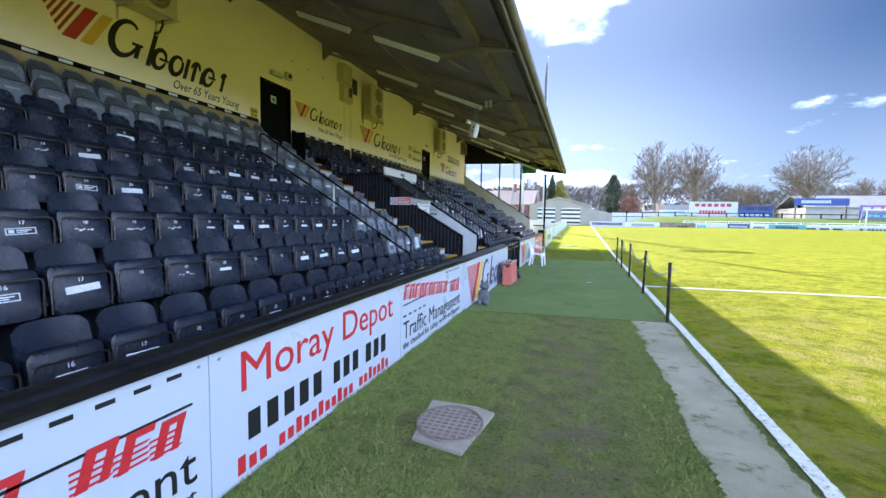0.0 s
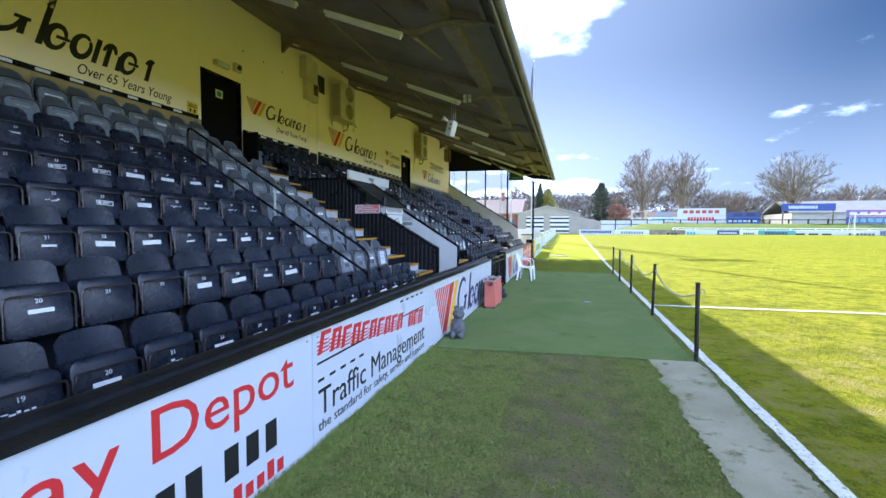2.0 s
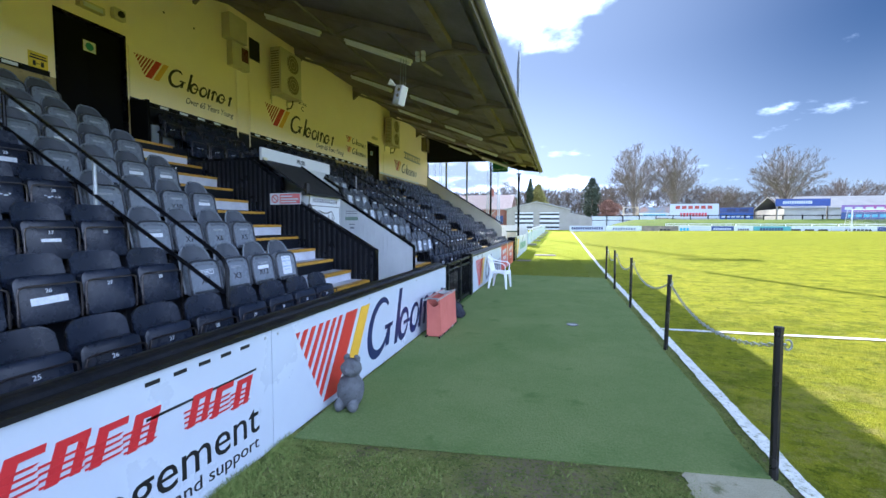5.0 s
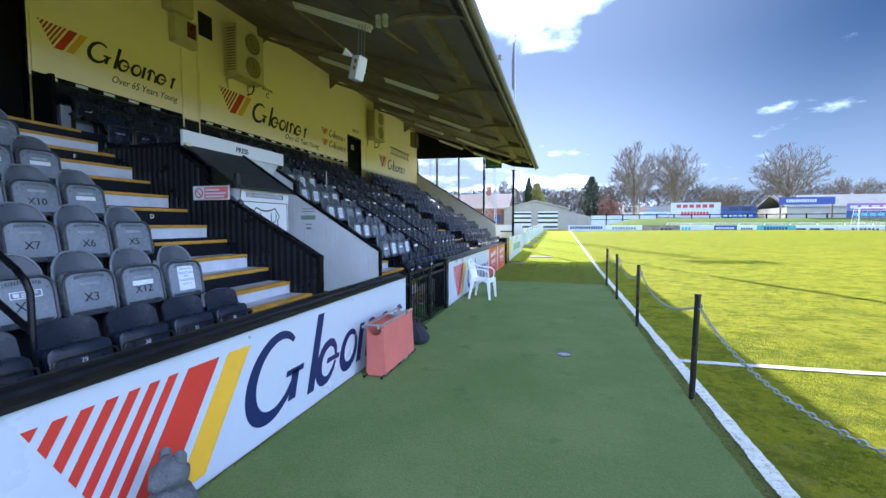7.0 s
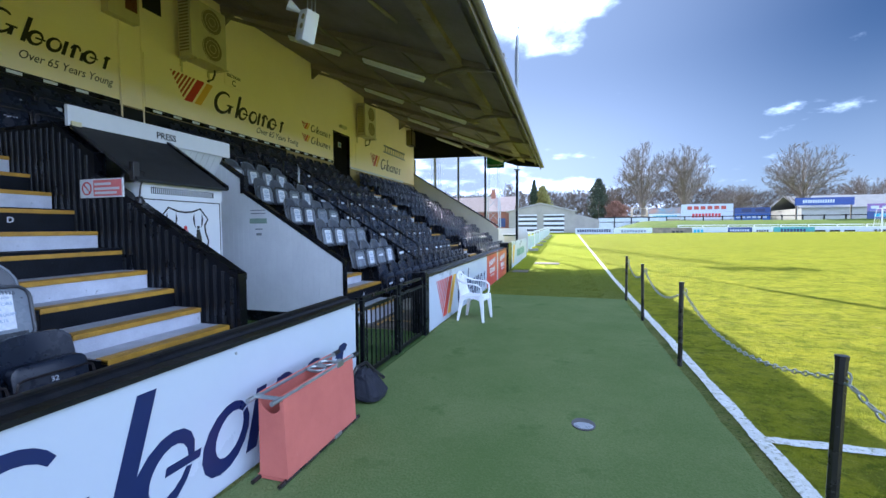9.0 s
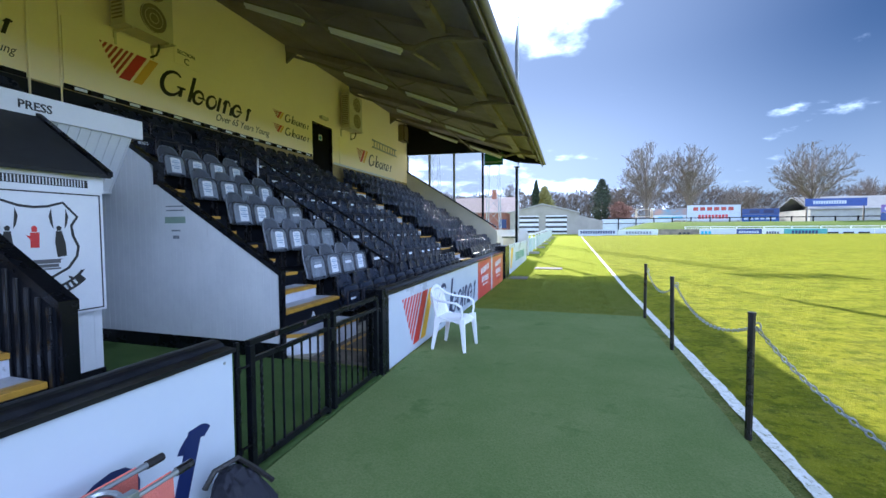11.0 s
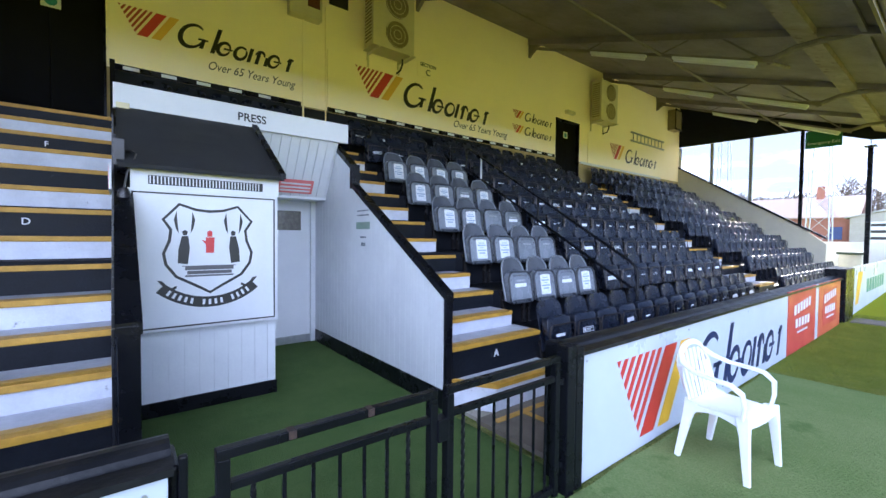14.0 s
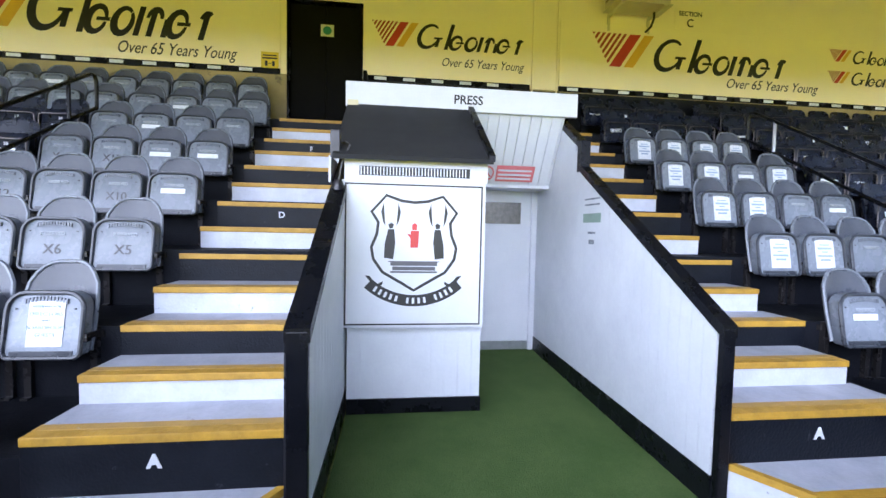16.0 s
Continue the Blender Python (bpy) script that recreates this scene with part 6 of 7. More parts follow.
canvas([(-1.405, 0.05), (-1.428, 0.515), (-1.440, 0.533), (-1.452, 0.515), (-1.420, 0.05)], "y", 9.12, 9.92, "front_sheet")
canvas([(-1.600, 0.05), (-1.588, 0.515), (-1.600, 0.533), (-1.612, 0.515), (-1.615, 0.05)], "y", 9.14, 9.90, "rear_sheet")
canvas([(-1.405, 0.05), (-1.43, 0.028), (-1.59, 0.028), (-1.615, 0.05), (-1.59, 0.042), (-1.43, 0.042)], "y", 9.12, 9.92, "bottom_fold")
scoop = [(-1.425 - 0.17 * k / 8, 0.50 - 0.085 * math.sin(math.pi * k / 8) ** 0.6) for k in range(9)]
canvas([(-1.60, 0.045), (-1.41, 0.045)] + scoop, "y", 9.122, 9.134, "near_end")
canvas([(-1.60, 0.045), (-1.41, 0.045), (-1.42, 0.38), (-1.60, 0.38)], "y", 9.90, 9.912, "far_end")
for x, z in ((-1.440, 0.515), (-1.600, 0.515)):
    part("pole", tube(bmesh.new(), [(x, 9.04, z), (x, 10.0, z)], 0.014, 8), M["galv"], st, smooth=True)
    part("grip", tube(bmesh.new(), [(x, 9.945, z), (x, 10.015, z)], 0.018, 8), M["tube"], st, smooth=True)
for x in (-1.42, -1.60):
    part("foot_pole", tube(bmesh.new(), [(x, 9.06, 0.034), (x, 9.99, 0.034)], 0.013, 8), M["tube"], st, smooth=True)
part("spreader", boxes((-1.60, -1.44, 9.085, 9.11, 0.517, 0.532), bevel=0.003), M["galv"], st)
for y in (9.60, 9.72):
    loop = [(-1.52 + 0.062 * math.cos(a), y + 0.045 * math.sin(a), 0.522) for a in np.linspace(0, 6.283, 13)]
    part("ring_frame", tube(bmesh.new(), loop, 0.011, 6), M["galv"], st, smooth=True)
part("clamp", boxes((-1.455, -1.42, 9.70, 9.78, 0.50, 0.545), bevel=0.004), M["galv"], st)
part("foot_clip", boxes((-1.41, -1.395, 9.62, 9.70, 0.035, 0.06), bevel=0.003), M["galv"], st)
bag = bmesh.new()
bmesh.ops.create_icosphere(bag, subdivisions=5, radius=1)
for v in bag.verts:
    p = v.co.copy()
    k = 1 + 0.10 * noise.noise(p * 2.2) + 0.05 * noise.noise(p * 6)
    e = lambda c: math.copysign(abs(c) ** 0.65, c)
    rise = (e(p.z) + 1) / 2
    taper = 1.0 - 0.62 * rise
    v.co = Vector((-1.48 - 0.10 * rise + 0.15 * e(p.x) * k * taper, 10.36 + 0.19 * e(p.y) * k * taper, max(0.014, 0.02 + 0.25 * rise * (1 + 0.12 * noise.noise(p * 3)))))
holdall = thing("kit_bag", "dark navy fabric bag slumped on the turf", "bag")
part("body", bag, mat("navy_fabric", (0.006, 0.007, 0.016), (0.012, 0.014, 0.026), 8, 0.7, bump=0.5, grain=160), holdall, smooth=True)
part("strap", tube(bmesh.new(), [(-1.60, 10.22, 0.24), (-1.58, 10.26, 0.31), (-1.55, 10.38, 0.32), (-1.52, 10.45, 0.24), (-1.44, 10.5, 0.15)], 0.014, 6), M["tube"], holdall)


# plastic garden chair
def garden_chair(m):
    t = thing("garden_chair", "white moulded plastic garden armchair on the turf", "chair", at=m)
    wh = mat("white_plastic", (0.80, 0.82, 0.85), (0.72, 0.74, 0.77), 4, 0.35, bump=0.03)
    def band(pts, w0, w1, thick, lean):
        """A flat moulded strip along a line of points, its broad side set by lean."""
        bm = bmesh.new()
        n = len(pts)
        rows = []
        for k, p in enumerate(pts):
            p = Vector(p)
            d = (Vector(pts[min(k + 1, n - 1)]) - Vector(pts[max(k - 1, 0)])).normalized()
            across = Vector(lean)
            across = (across - d * across.dot(d)).normalized()
            up = d.cross(across)
            w = w0 + (w1 - w0) * k / (n - 1)
            rows.append([bm.verts.new(p + across * w / 2 * i + up * thick / 2 * j) for i, j in ((-1, -0.5), (-0.8, -1), (0.8, -1), (1, -0.5), (1, 0.5), (0.8, 1), (-0.8, 1), (-1, 0.5))])
        for a, b in zip(rows, rows[1:]):
            for j in range(8):
                bm.faces.new((a[j], a[(j + 1) % 8], b[(j + 1) % 8], b[j]))
        bm.faces.new(rows[0][::-1])
        bm.faces.new(rows[-1])
        bmesh.ops.recalc_face_normals(bm, faces=bm.faces)
        return bm
    # dished seat with a rolled front edge
    bm = bmesh.new()
    grid = []
    for layer in (0.0, -0.012):
        g = []
        for j in range(9):
            v = j / 8 * 2 - 1
            row = []
            for i in range(9):
                u = i / 8 * 2 - 1
                half = 0.225 - 0.02 * (v + 1) / 2
                z = 0.415 - 0.018 * (1 - u * u) * (1 - v * v) - (0.05 * max(0.0, -v - 0.6) / 0.4 if v < -0.6 else 0.0) + layer
                row.append(bm.verts.new((u * half * (1 - 0.08 * v * v * u * u), 0.215 * v - 0.012 * (1 - u * u) * (v < -0.9), z)))
            g.append(row)
        grid.append(g)
    top, low = grid
    for j in range(8):
        for i in range(8):
            bm.faces.new((top[j][i], top[j][i + 1], top[j + 1][i + 1], top[j + 1][i]))
            bm.faces.new((low[j][i + 1], low[j][i], low[j + 1][i], low[j + 1][i + 1]))
    for k in range(8):
        bm.faces.new((top[0][k + 1], top[0][k], low[0][k], low[0][k + 1]))
        bm.faces.new((top[8][k], top[8][k + 1], low[8][k + 1], low[8][k]))
        bm.faces.new((top[k][0], top[k + 1][0], low[k + 1][0], low[k][0]))
        bm.faces.new((top[k + 1][8], top[k][8], low[k][8], low[k + 1][8]))
    part("seat", bm, wh, t, smooth=True)
    for sx in (-1, 1):
        part("front_leg", band([(sx * 0.222, -0.185, 0.43), (sx * 0.235, -0.205, 0.30), (sx * 0.25, -0.235, 0.0)], 0.10, 0.042, 0.03, (0, 1, 0)), wh, t, smooth=True)
        part("back_leg", band([(sx * 0.205, 0.175, 0.43), (sx * 0.215, 0.20, 0.30), (sx * 0.24, 0.255, 0.0)], 0.10, 0.042, 0.03, (0, 1, 0)), wh, t, smooth=True)
        skirt = bmesh.new()
        arch = [(0.19 - 0.38 * k / 10, 0.34 + 0.045 * math.sin(math.pi * k / 10)) for k in range(11)]
        prism(skirt, [(-0.19, 0.415), (0.19, 0.415)] + arch, "x", sx * 0.215 - 0.008, sx * 0.215 + 0.008)
        part("side_skirt", skirt, wh, t)
        part("arm", band([(sx * 0.17, 0.285, 0.74), (sx * 0.225, 0.235, 0.69), (sx * 0.262, 0.13, 0.655), (sx * 0.272, 0.0, 0.645), (sx * 0.268, -0.12, 0.635), (sx * 0.252, -0.19, 0.59), (sx * 0.235, -0.20, 0.50), (sx * 0.224, -0.185, 0.42)], 0.055, 0.06, 0.022, (1, 0.15, 0)), wh, t, smooth=True)
    for k in range(6):
        u = -0.14 + 0.056 * k
        part("back_slat", band([(u * 0.92, 0.205, 0.42), (u, 0.255, 0.60), (u * 1.04, 0.295, 0.765 - 1.1 * u * u)], 0.036, 0.030, 0.010, (1, 0, 0)), wh, t)
    rim = [(0.20 * math.cos(a), 0.275 + 0.03 * math.sin(a), 0.655 + 0.155 * math.sin(a)) for a in np.linspace(0, math.pi, 15)]
    part("back_rim", band([(0.185, 0.20, 0.42), (0.197, 0.24, 0.54)] + rim + [(-0.197, 0.24, 0.54), (-0.185, 0.20, 0.42)], 0.045, 0.045, 0.02, (0, 0.4, 1)), wh, t, smooth=True)
    return t


garden_chair(Matrix.Translation((-1.29, 13.66, 0.018)) @ Matrix.Rotation(radians(84), 4, "Z") @ Matrix.Diagonal((0.90, 0.86, 0.92, 1)))

# small stone animal by the boards
bm = bmesh.new()
def blob(c, r, s=(1, 1, 1)):
    g = bmesh.ops.create_icosphere(bm, subdivisions=3, radius=1)
    for v in g["verts"]:
        v.co = Vector(c) + Vector((v.co.x * r * s[0], v.co.y * r * s[1], v.co.z * r * s[2]))
        v.co += 0.014 * noise.noise_vector(v.co * 14) + 0.010 * noise.noise_vector(v.co * 38)
blob((-1.55, 6.98, 0.15), 0.11, (0.95, 1.0, 1.35))
blob((-1.54, 6.97, 0.33), 0.075, (1, 1.05, 1.0))
blob((-1.53, 6.91, 0.32), 0.04, (1, 1.2, 0.8))
blob((-1.59, 6.99, 0.405), 0.022, (1, 1, 1.5))
blob((-1.50, 6.99, 0.405), 0.022, (1, 1, 1.5))
blob((-1.60, 6.90, 0.06), 0.045, (0.9, 1.4, 1.2))
blob((-1.49, 6.90, 0.06), 0.045, (0.9, 1.4, 1.2))
solid("animal_statue", bm, mat("weathered_stone", (0.15, 0.16, 0.175), (0.085, 0.09, 0.10), 14, 0.9, bump=0.9, grain=90, c3=(0.06, 0.06, 0.065), dirt=0.58), "small weathered grey stone animal figure by the boards", "statue", smooth=True)

# manhole in the verge
mh = thing("manhole", "round ribbed iron manhole cover in a concrete surround", "manhole")
bm = bmesh.new()
prism(bm, [(-1.09, 3.09), (-1.02, 2.50), (-0.66, 2.43), (-0.57, 3.04), (-0.72, 3.10)], "z", -0.02, 0.022)
part("surround", bm, M["concrete"], mh)
iron = mat("rusty_iron", (0.16, 0.12, 0.10), (0.24, 0.19, 0.16), 9, 0.7, metal=0.3, bump=0.3, grain=90)
C = (-0.84, 2.77)
part("cover", prism(bmesh.new(), [(C[0] + 0.235 * math.cos(a), C[1] + 0.26 * math.sin(a)) for a in np.linspace(0, 6.283, 33)[:-1]], "z", 0.0, 0.027), iron, mh)
bm = bmesh.new()
for i in range(-4, 5):
    for ax in (0, 1):
        o = i * 0.052
        ln = math.sqrt(max(0.0, 0.225 ** 2 - o * o))
        if ax:
            box(bm, C[0] - ln, C[0] + ln, C[1] + o - 0.006, C[1] + o + 0.006, 0.027, 0.034)
        else:
            box(bm, C[0] + o - 0.006, C[0] + o + 0.006, C[1] - ln, C[1] + ln, 0.027, 0.0335)
part("ribs", bm, mat("pale_worn_iron", (0.34, 0.29, 0.26), rough=0.6, metal=0.3), mh)
ring = [(C[0] + 0.232 * math.cos(a), C[1] + 0.257 * math.sin(a), 0.028) for a in np.linspace(0, 6.283, 33)]
part("rim", tube(bmesh.new(), ring, 0.01, 5), iron, mh)
cv = thing("ground_cap", "small round white cap let into the turf", "cap")
# flat black disc painted for the recess's dark inside, cap shifted towards the camera
part("dark_recess", prism(bmesh.new(), [(0.24 + 0.085 * math.cos(a), 10.34 + 0.10 * math.sin(a)) for a in np.linspace(0, 6.283, 25)[:-1]], "z", 0.0, 0.024), M["ink"], cv)
part("cap", prism(bmesh.new(), [(0.24 + 0.070 * math.cos(a), 10.312 + 0.052 * math.sin(a)) for a in np.linspace(0, 6.283, 25)[:-1]], "z", 0.0, 0.026), M["seat_pale"], cv)
solid("slab", boxes((-1.1, -0.15, 23.7, 24.35, 0.0, ground_z(0, 24) + 0.02)), brown, "worn sandy concrete slab in the grass", "slab")
solid("slab", boxes((-1.65, -1.1, 20.9, 21.5, 0.0, 0.035)), brown, "worn sandy concrete slab in the grass", "slab")

# white rails and panels past the stand
for k in range(6):
    y0 = 30.2 + 5.2 * k
    t = thing("rail_panel", "white painted rail with a white infill board", "fence", "white rails past the stand")
    z = ground_z(-2, y0)
    for y in (y0, y0 + 2.4):
        part("post", boxes((-1.98, -1.90, y, y + 0.08, z, z + 1.05)), M["white"], t)
    part("rail", boxes((-1.97, -1.91, y0, y0 + 4.9, z + 1.0, z + 1.07)), M["white"], t)
    part("board", boxes((-1.96, -1.93, y0 + 0.1, y0 + 4.8, z + 0.12, z + 0.85)), mat("pale_green_board", (0.50, 0.62, 0.58), rough=0.5), t)
    part("foot", boxes((-1.95, -1.45, y0 + 1.0, y0 + 1.5, z, z + 0.12)), M["concrete"], t)
t = thing("kiosk_box", "cream box with a dark green top beside the column", "box")
part("body", boxes((-3.2, -2.62, 30.3, 30.9, 0.0, 1.02), bevel=0.01), mat("cream_metal", (0.62, 0.6, 0.5), rough=0.5), t)
part("lid", boxes((-3.26, -2.56, 30.25, 30.95, 1.02, 1.1), bevel=0.01), mat("dark_green", (0.04, 0.07, 0.05), rough=0.5), t)
solid("wall_beyond", boxes((-4.4, -2.1, 31.6, 31.75, 0, 1.45)), M["white"], "low white wall past the stand", "wall", "structure")
fp = thing("flagpole", "tall white flagpole with a furled flag", "flagpole")
part("pole", tube(bmesh.new(), [(-3.0, 35, 0.1), (-3.0, 35, 14.4)], 0.07, 8, 0.035), M["galv"], fp, smooth=True)
part("flag", prism(bmesh.new(), [(-3.06, 10.6), (-3.2, 10.9), (-3.22, 12.6), (-3.12, 13.9), (-3.05, 14.0)], "y", 34.97, 35.03), M["seat_grey"], fp)
part("finial", prism(bmesh.new(), [(-3.0 + 0.08 * math.cos(a), 35 + 0.08 * math.sin(a)) for a in np.linspace(0, 6.28, 9)[:-1]], "z", 14.38, 14.46), M["white"], fp)


def pylon(x, y, h):
    t = thing("floodlight_pylon", "grey steel lattice floodlight pylon", "floodlight", "floodlight pylons")
    def w(z):
        return 0.75 - 0.45 * z / h
    for sx in (-1, 1):
        for sy in (-1, 1):
            part("leg", tube(bmesh.new(), [(x + sx * w(0), y + sy * w(0), 0.3), (x + sx * w(h), y + sy * w(h), h)], 0.05, 5), M["galv"], t)
    z = 0.5
    while z < h - 1.6:
        bm = bmesh.new()
        for sx, sy, tx, ty in ((-1, -1, 1, -1), (1, -1, 1, 1), (1, 1, -1, 1), (-1, 1, -1, -1)):
            tube(bm, [(x + sx * w(z), y + sy * w(z), z), (x + tx * w(z + 1.5), y + ty * w(z + 1.5), z + 1.5)], 0.022, 4)
        part("brace", bm, M["galv"], t)
        z += 1.5
    for k in range(4):
        part("lamp_head", boxes((x - 1.3 + 0.72 * k, x - 0.85 + 0.72 * k, y - 0.5, y - 0.2, h, h + 0.5), bevel=0.05), M["steel"], t)
    part("lamp_bar", boxes((x - 1.5, x + 1.5, y - 0.25, y - 0.15, h - 0.08, h + 0.04)), M["galv"], t)


pylon(-8.0, 55.0, 20.5)
pylon(-19.0, 68.0, 21.0)


# ---- far end of the ground ----
def end_board(x0, x1, z0, z1, y, material, label, marks=None, ink=None):
    t = thing("advertising_board", label, "advertising board", "boards behind the goal")
    part("panel", boxes((x0 + 0.03, x1 - 0.03, y, y + 0.06, z0, z1)), material, t)
    if y > 70:
        for x in (x0 + 0.2, x1 - 0.35):
            part("post", boxes((x, x + 0.14, y + 0.06, y + 0.2, 0.7, z1)), M["steel"], t)
    if marks:
        n, a, b, lo, hi = marks
        w = x1 - x0
        for k in range(n):
            u0 = x0 + w * (a + (b - a) * k / n)
            part("print_bar", boxes((u0, u0 + w * (b - a) / n * 0.72, y - 0.012, y, z0 + (z1 - z0) * lo, z0 + (z1 - z0) * hi)), ink or M["ink"], t)
    return t


teal = mat("teal_board", (0.10, 0.36, 0.36), rough=0.4, bump=0.02)
navyb = mat("navy_board", (0.02, 0.045, 0.17), (0.03, 0.06, 0.22), 1.0, 0.4, bump=0.02)
paleb = mat("pale_board", (0.66, 0.72, 0.74), rough=0.4, bump=0.02)
photo = mat("brown_photo_print", (0.10, 0.09, 0.07), (0.30, 0.25, 0.17), 1.2, 0.5, bump=0.0)
skyb = mat("cyan_print", (0.05, 0.4, 0.6), rough=0.4, bump=0)
Z0, Z1 = 0.50, 1.36
row = [(1.17, 5.76, M["board"], (14, 0.06, 0.94, 0.45, 0.85), M["navy"]), (5.76, 10.16, paleb, (9, 0.2, 0.85, 0.4, 0.75), M["seat_pale"]), (10.16, 14.43, photo, (3, 0.5, 0.8, 0.1, 0.6), M["ink"]), (14.43, 18.09, M["board"], (3, 0.05, 0.35, 0.3, 0.75), skyb), (18.09, 20.55, navyb, (8, 0.1, 0.9, 0.5, 0.75), M["board"]), (20.55, 22.59, paleb, (5, 0.2, 0.8, 0.3, 0.7), M["seat_grey"]), (22.59, 26.48, teal, (8, 0.18, 0.8, 0.25, 0.8), M["navy"]), (26.48, 30.43, M["board"], (3, 0.0, 1.0, 0.2, 0.65), M["ink"]), (30.43, 34.71, M["board"], (7, 0.3, 0.9, 0.25, 0.7), M["ink"]), (34.71, 39.0, navyb, (5, 0.2, 0.8, 0.3, 0.75), M["board"]), (39.0, 43.5, M["board"], (6, 0.2, 0.8, 0.3, 0.7), M["red"]), (43.5, 48.0, teal, (6, 0.2, 0.8, 0.3, 0.7), M["board"]), (48.0, 53.0, M["board"], None, None), (53.0, 58.0, navyb, None, None), (58.0, 64.0, M["board"], None, None)]
for a, b, m, marks, ink in row:
    end_board(a, b, Z0 - 0.05, Z1, 63.0, m, "advertising board behind the goal line", marks, ink)
for k in range(20):
    x = 13.0 + 2.6 * k
    t = thing("crowd_rail", "white painted crowd rail behind the boards", "rail", "crowd rails behind the goal")
    part("post", boxes((x, x + 0.09, 63.3, 63.39, 0.6, 1.68)), M["white"], t)
    part("rail", boxes((x, x + 2.5, 63.32, 63.38, 1.60, 1.68)), M["white"], t)
    part("rail", boxes((x, x + 2.5, 63.32, 63.38, 1.38, 1.44)), M["white"], t)

# grass bank behind the boards
bm = bmesh.new()
nx, ny = 60, 12
vs = []
for j in range(ny + 1):
    v = j / ny
    for i in range(nx + 1):
        x = 6.0 + 70 * i / nx
        env = min(1, (x - 6.0) / 5.0) ** 0.7
        z = 0.75 + 1.55 * env * math.sin(math.pi * min(1, v * 1.1) / 1.1 * 0.62) / math.sin(math.pi * 0.62 / 1.1 * 1.0) * (1 + 0.06 * noise.noise((x * 0.3, v * 3, 0)))
        vs.append(bm.verts.new((x, 64.2 + 11 * v, z)))
for j in range(ny):
    for i in range(nx):
        a = j * (nx + 1) + i
        bm.faces.new((vs[a], vs[a + 1], vs[a + nx + 2], vs[a + nx + 1]))
solid("grass_bank", bm, mat("bank_grass", (0.075, 0.12, 0.02), (0.13, 0.17, 0.03), 0.8, 0.95, bump=0.8, grain=30, spec=0.1), "green grass bank behind the goal", "grass bank", "structure", smooth=True)
for k in range(30):
    x = 4.7 + 2.4 * k
    t = thing("fence_panel", "white boarded fence panel between dark posts", "fence", "fence behind the bank")
    part("post", boxes((x, x + 0.14, 75.9, 76.05, 1.0, 3.05)), M["black"], t)
    if k < 4:
        part("panel", boxes((x + 0.14, x + 2.4, 76.0, 76.04, 1.3, 2.95)), paleb, t)
    part("top_rail", boxes((x, x + 2.4, 75.95, 76.02, 2.88, 3.0)), M["black"], t)
    part("mid_rail", boxes((x, x + 2.4, 75.95, 76.02, 2.2, 2.28)), M["black"], t)
stripes = mat("multicolour_print", (0.45, 0.2, 0.1), (0.08, 0.3, 0.45), 0.5, 0.5, bump=0)
t = end_board(12.6, 17.17, 3.55, 4.4, 80, stripes, "tall colourful advertising board on the bank")
t = end_board(12.6, 17.17, 2.7, 3.5, 80, M["board"], "white advertising board on the bank", (9, 0.15, 0.9, 0.3, 0.7), skyb)
t = end_board(17.2, 24.27, 3.75, 4.92, 80, M["board"], "white advertising board with paired marks on the bank", (6, 0.12, 0.9, 0.3, 0.75), M["logo_maroon"])
t = end_board(17.2, 24.27, 2.6, 3.72, 80, M["board"], "white advertising board with red print on the bank", (9, 0.22, 0.78, 0.25, 0.8), M["red"])
t = end_board(24.38, 29.04, 3.45, 4.27, 80, navyb, "navy advertising board on the bank", (2, 0.2, 0.95, 0.2, 0.8), M["navy"])
t = end_board(24.38, 29.04, 2.4, 3.4, 80, mat("blue_board", (0.02, 0.08, 0.32), rough=0.4, bump=0), "blue advertising board on the bank", (6, 0.06, 0.94, 0.3, 0.62), M["board"])
sc = thing("scaffold_tower", "pale timber scaffold frame beside the boards", "scaffold")
for x in (10.2, 12.4):
    for y in (80.0, 81.2):
        part("upright", boxes((x, x + 0.12, y, y + 0.12, 0.7, 4.6)), mat("pale_timber", (0.5, 0.42, 0.3), rough=0.7), sc)
for z in (2.4, 3.3, 4.4):
    part("crossbar", boxes((10.2, 12.5, 79.98, 80.06, z, z + 0.1)), mat("pale_timber", (0.5, 0.42, 0.3), rough=0.7), sc)
t = end_board(29.75, 36.34, 4.25, 5.27, 75, mat("royal_blue_board", (0.02, 0.06, 0.30), rough=0.4, bump=0), "blue overhead banner on poles", (13, 0.14, 0.68, 0.3, 0.72), M["board"])
part("pole", boxes((30.0, 30.14, 75.06, 75.2, 1.5, 5.2)), M["galv"], t)
part("pole", boxes((36.0, 36.14, 75.06, 75.2, 1.5, 5.2)), M["galv"], t)
pink = mat("magenta_board", (0.45, 0.03, 0.16), (0.08, 0.15, 0.4), 0.4, 0.45, bump=0)
t = end_board(36.0, 43.5, 3.3, 4.2, 72, pink, "multicoloured advertising board by the goal", (6, 0.05, 0.95, 0.3, 0.7), M["board"])
t = end_board(36.0, 43.5, 2.3, 3.25, 72, navyb, "navy advertising board by the goal", (7, 0.1, 0.9, 0.3, 0.7), skyb)
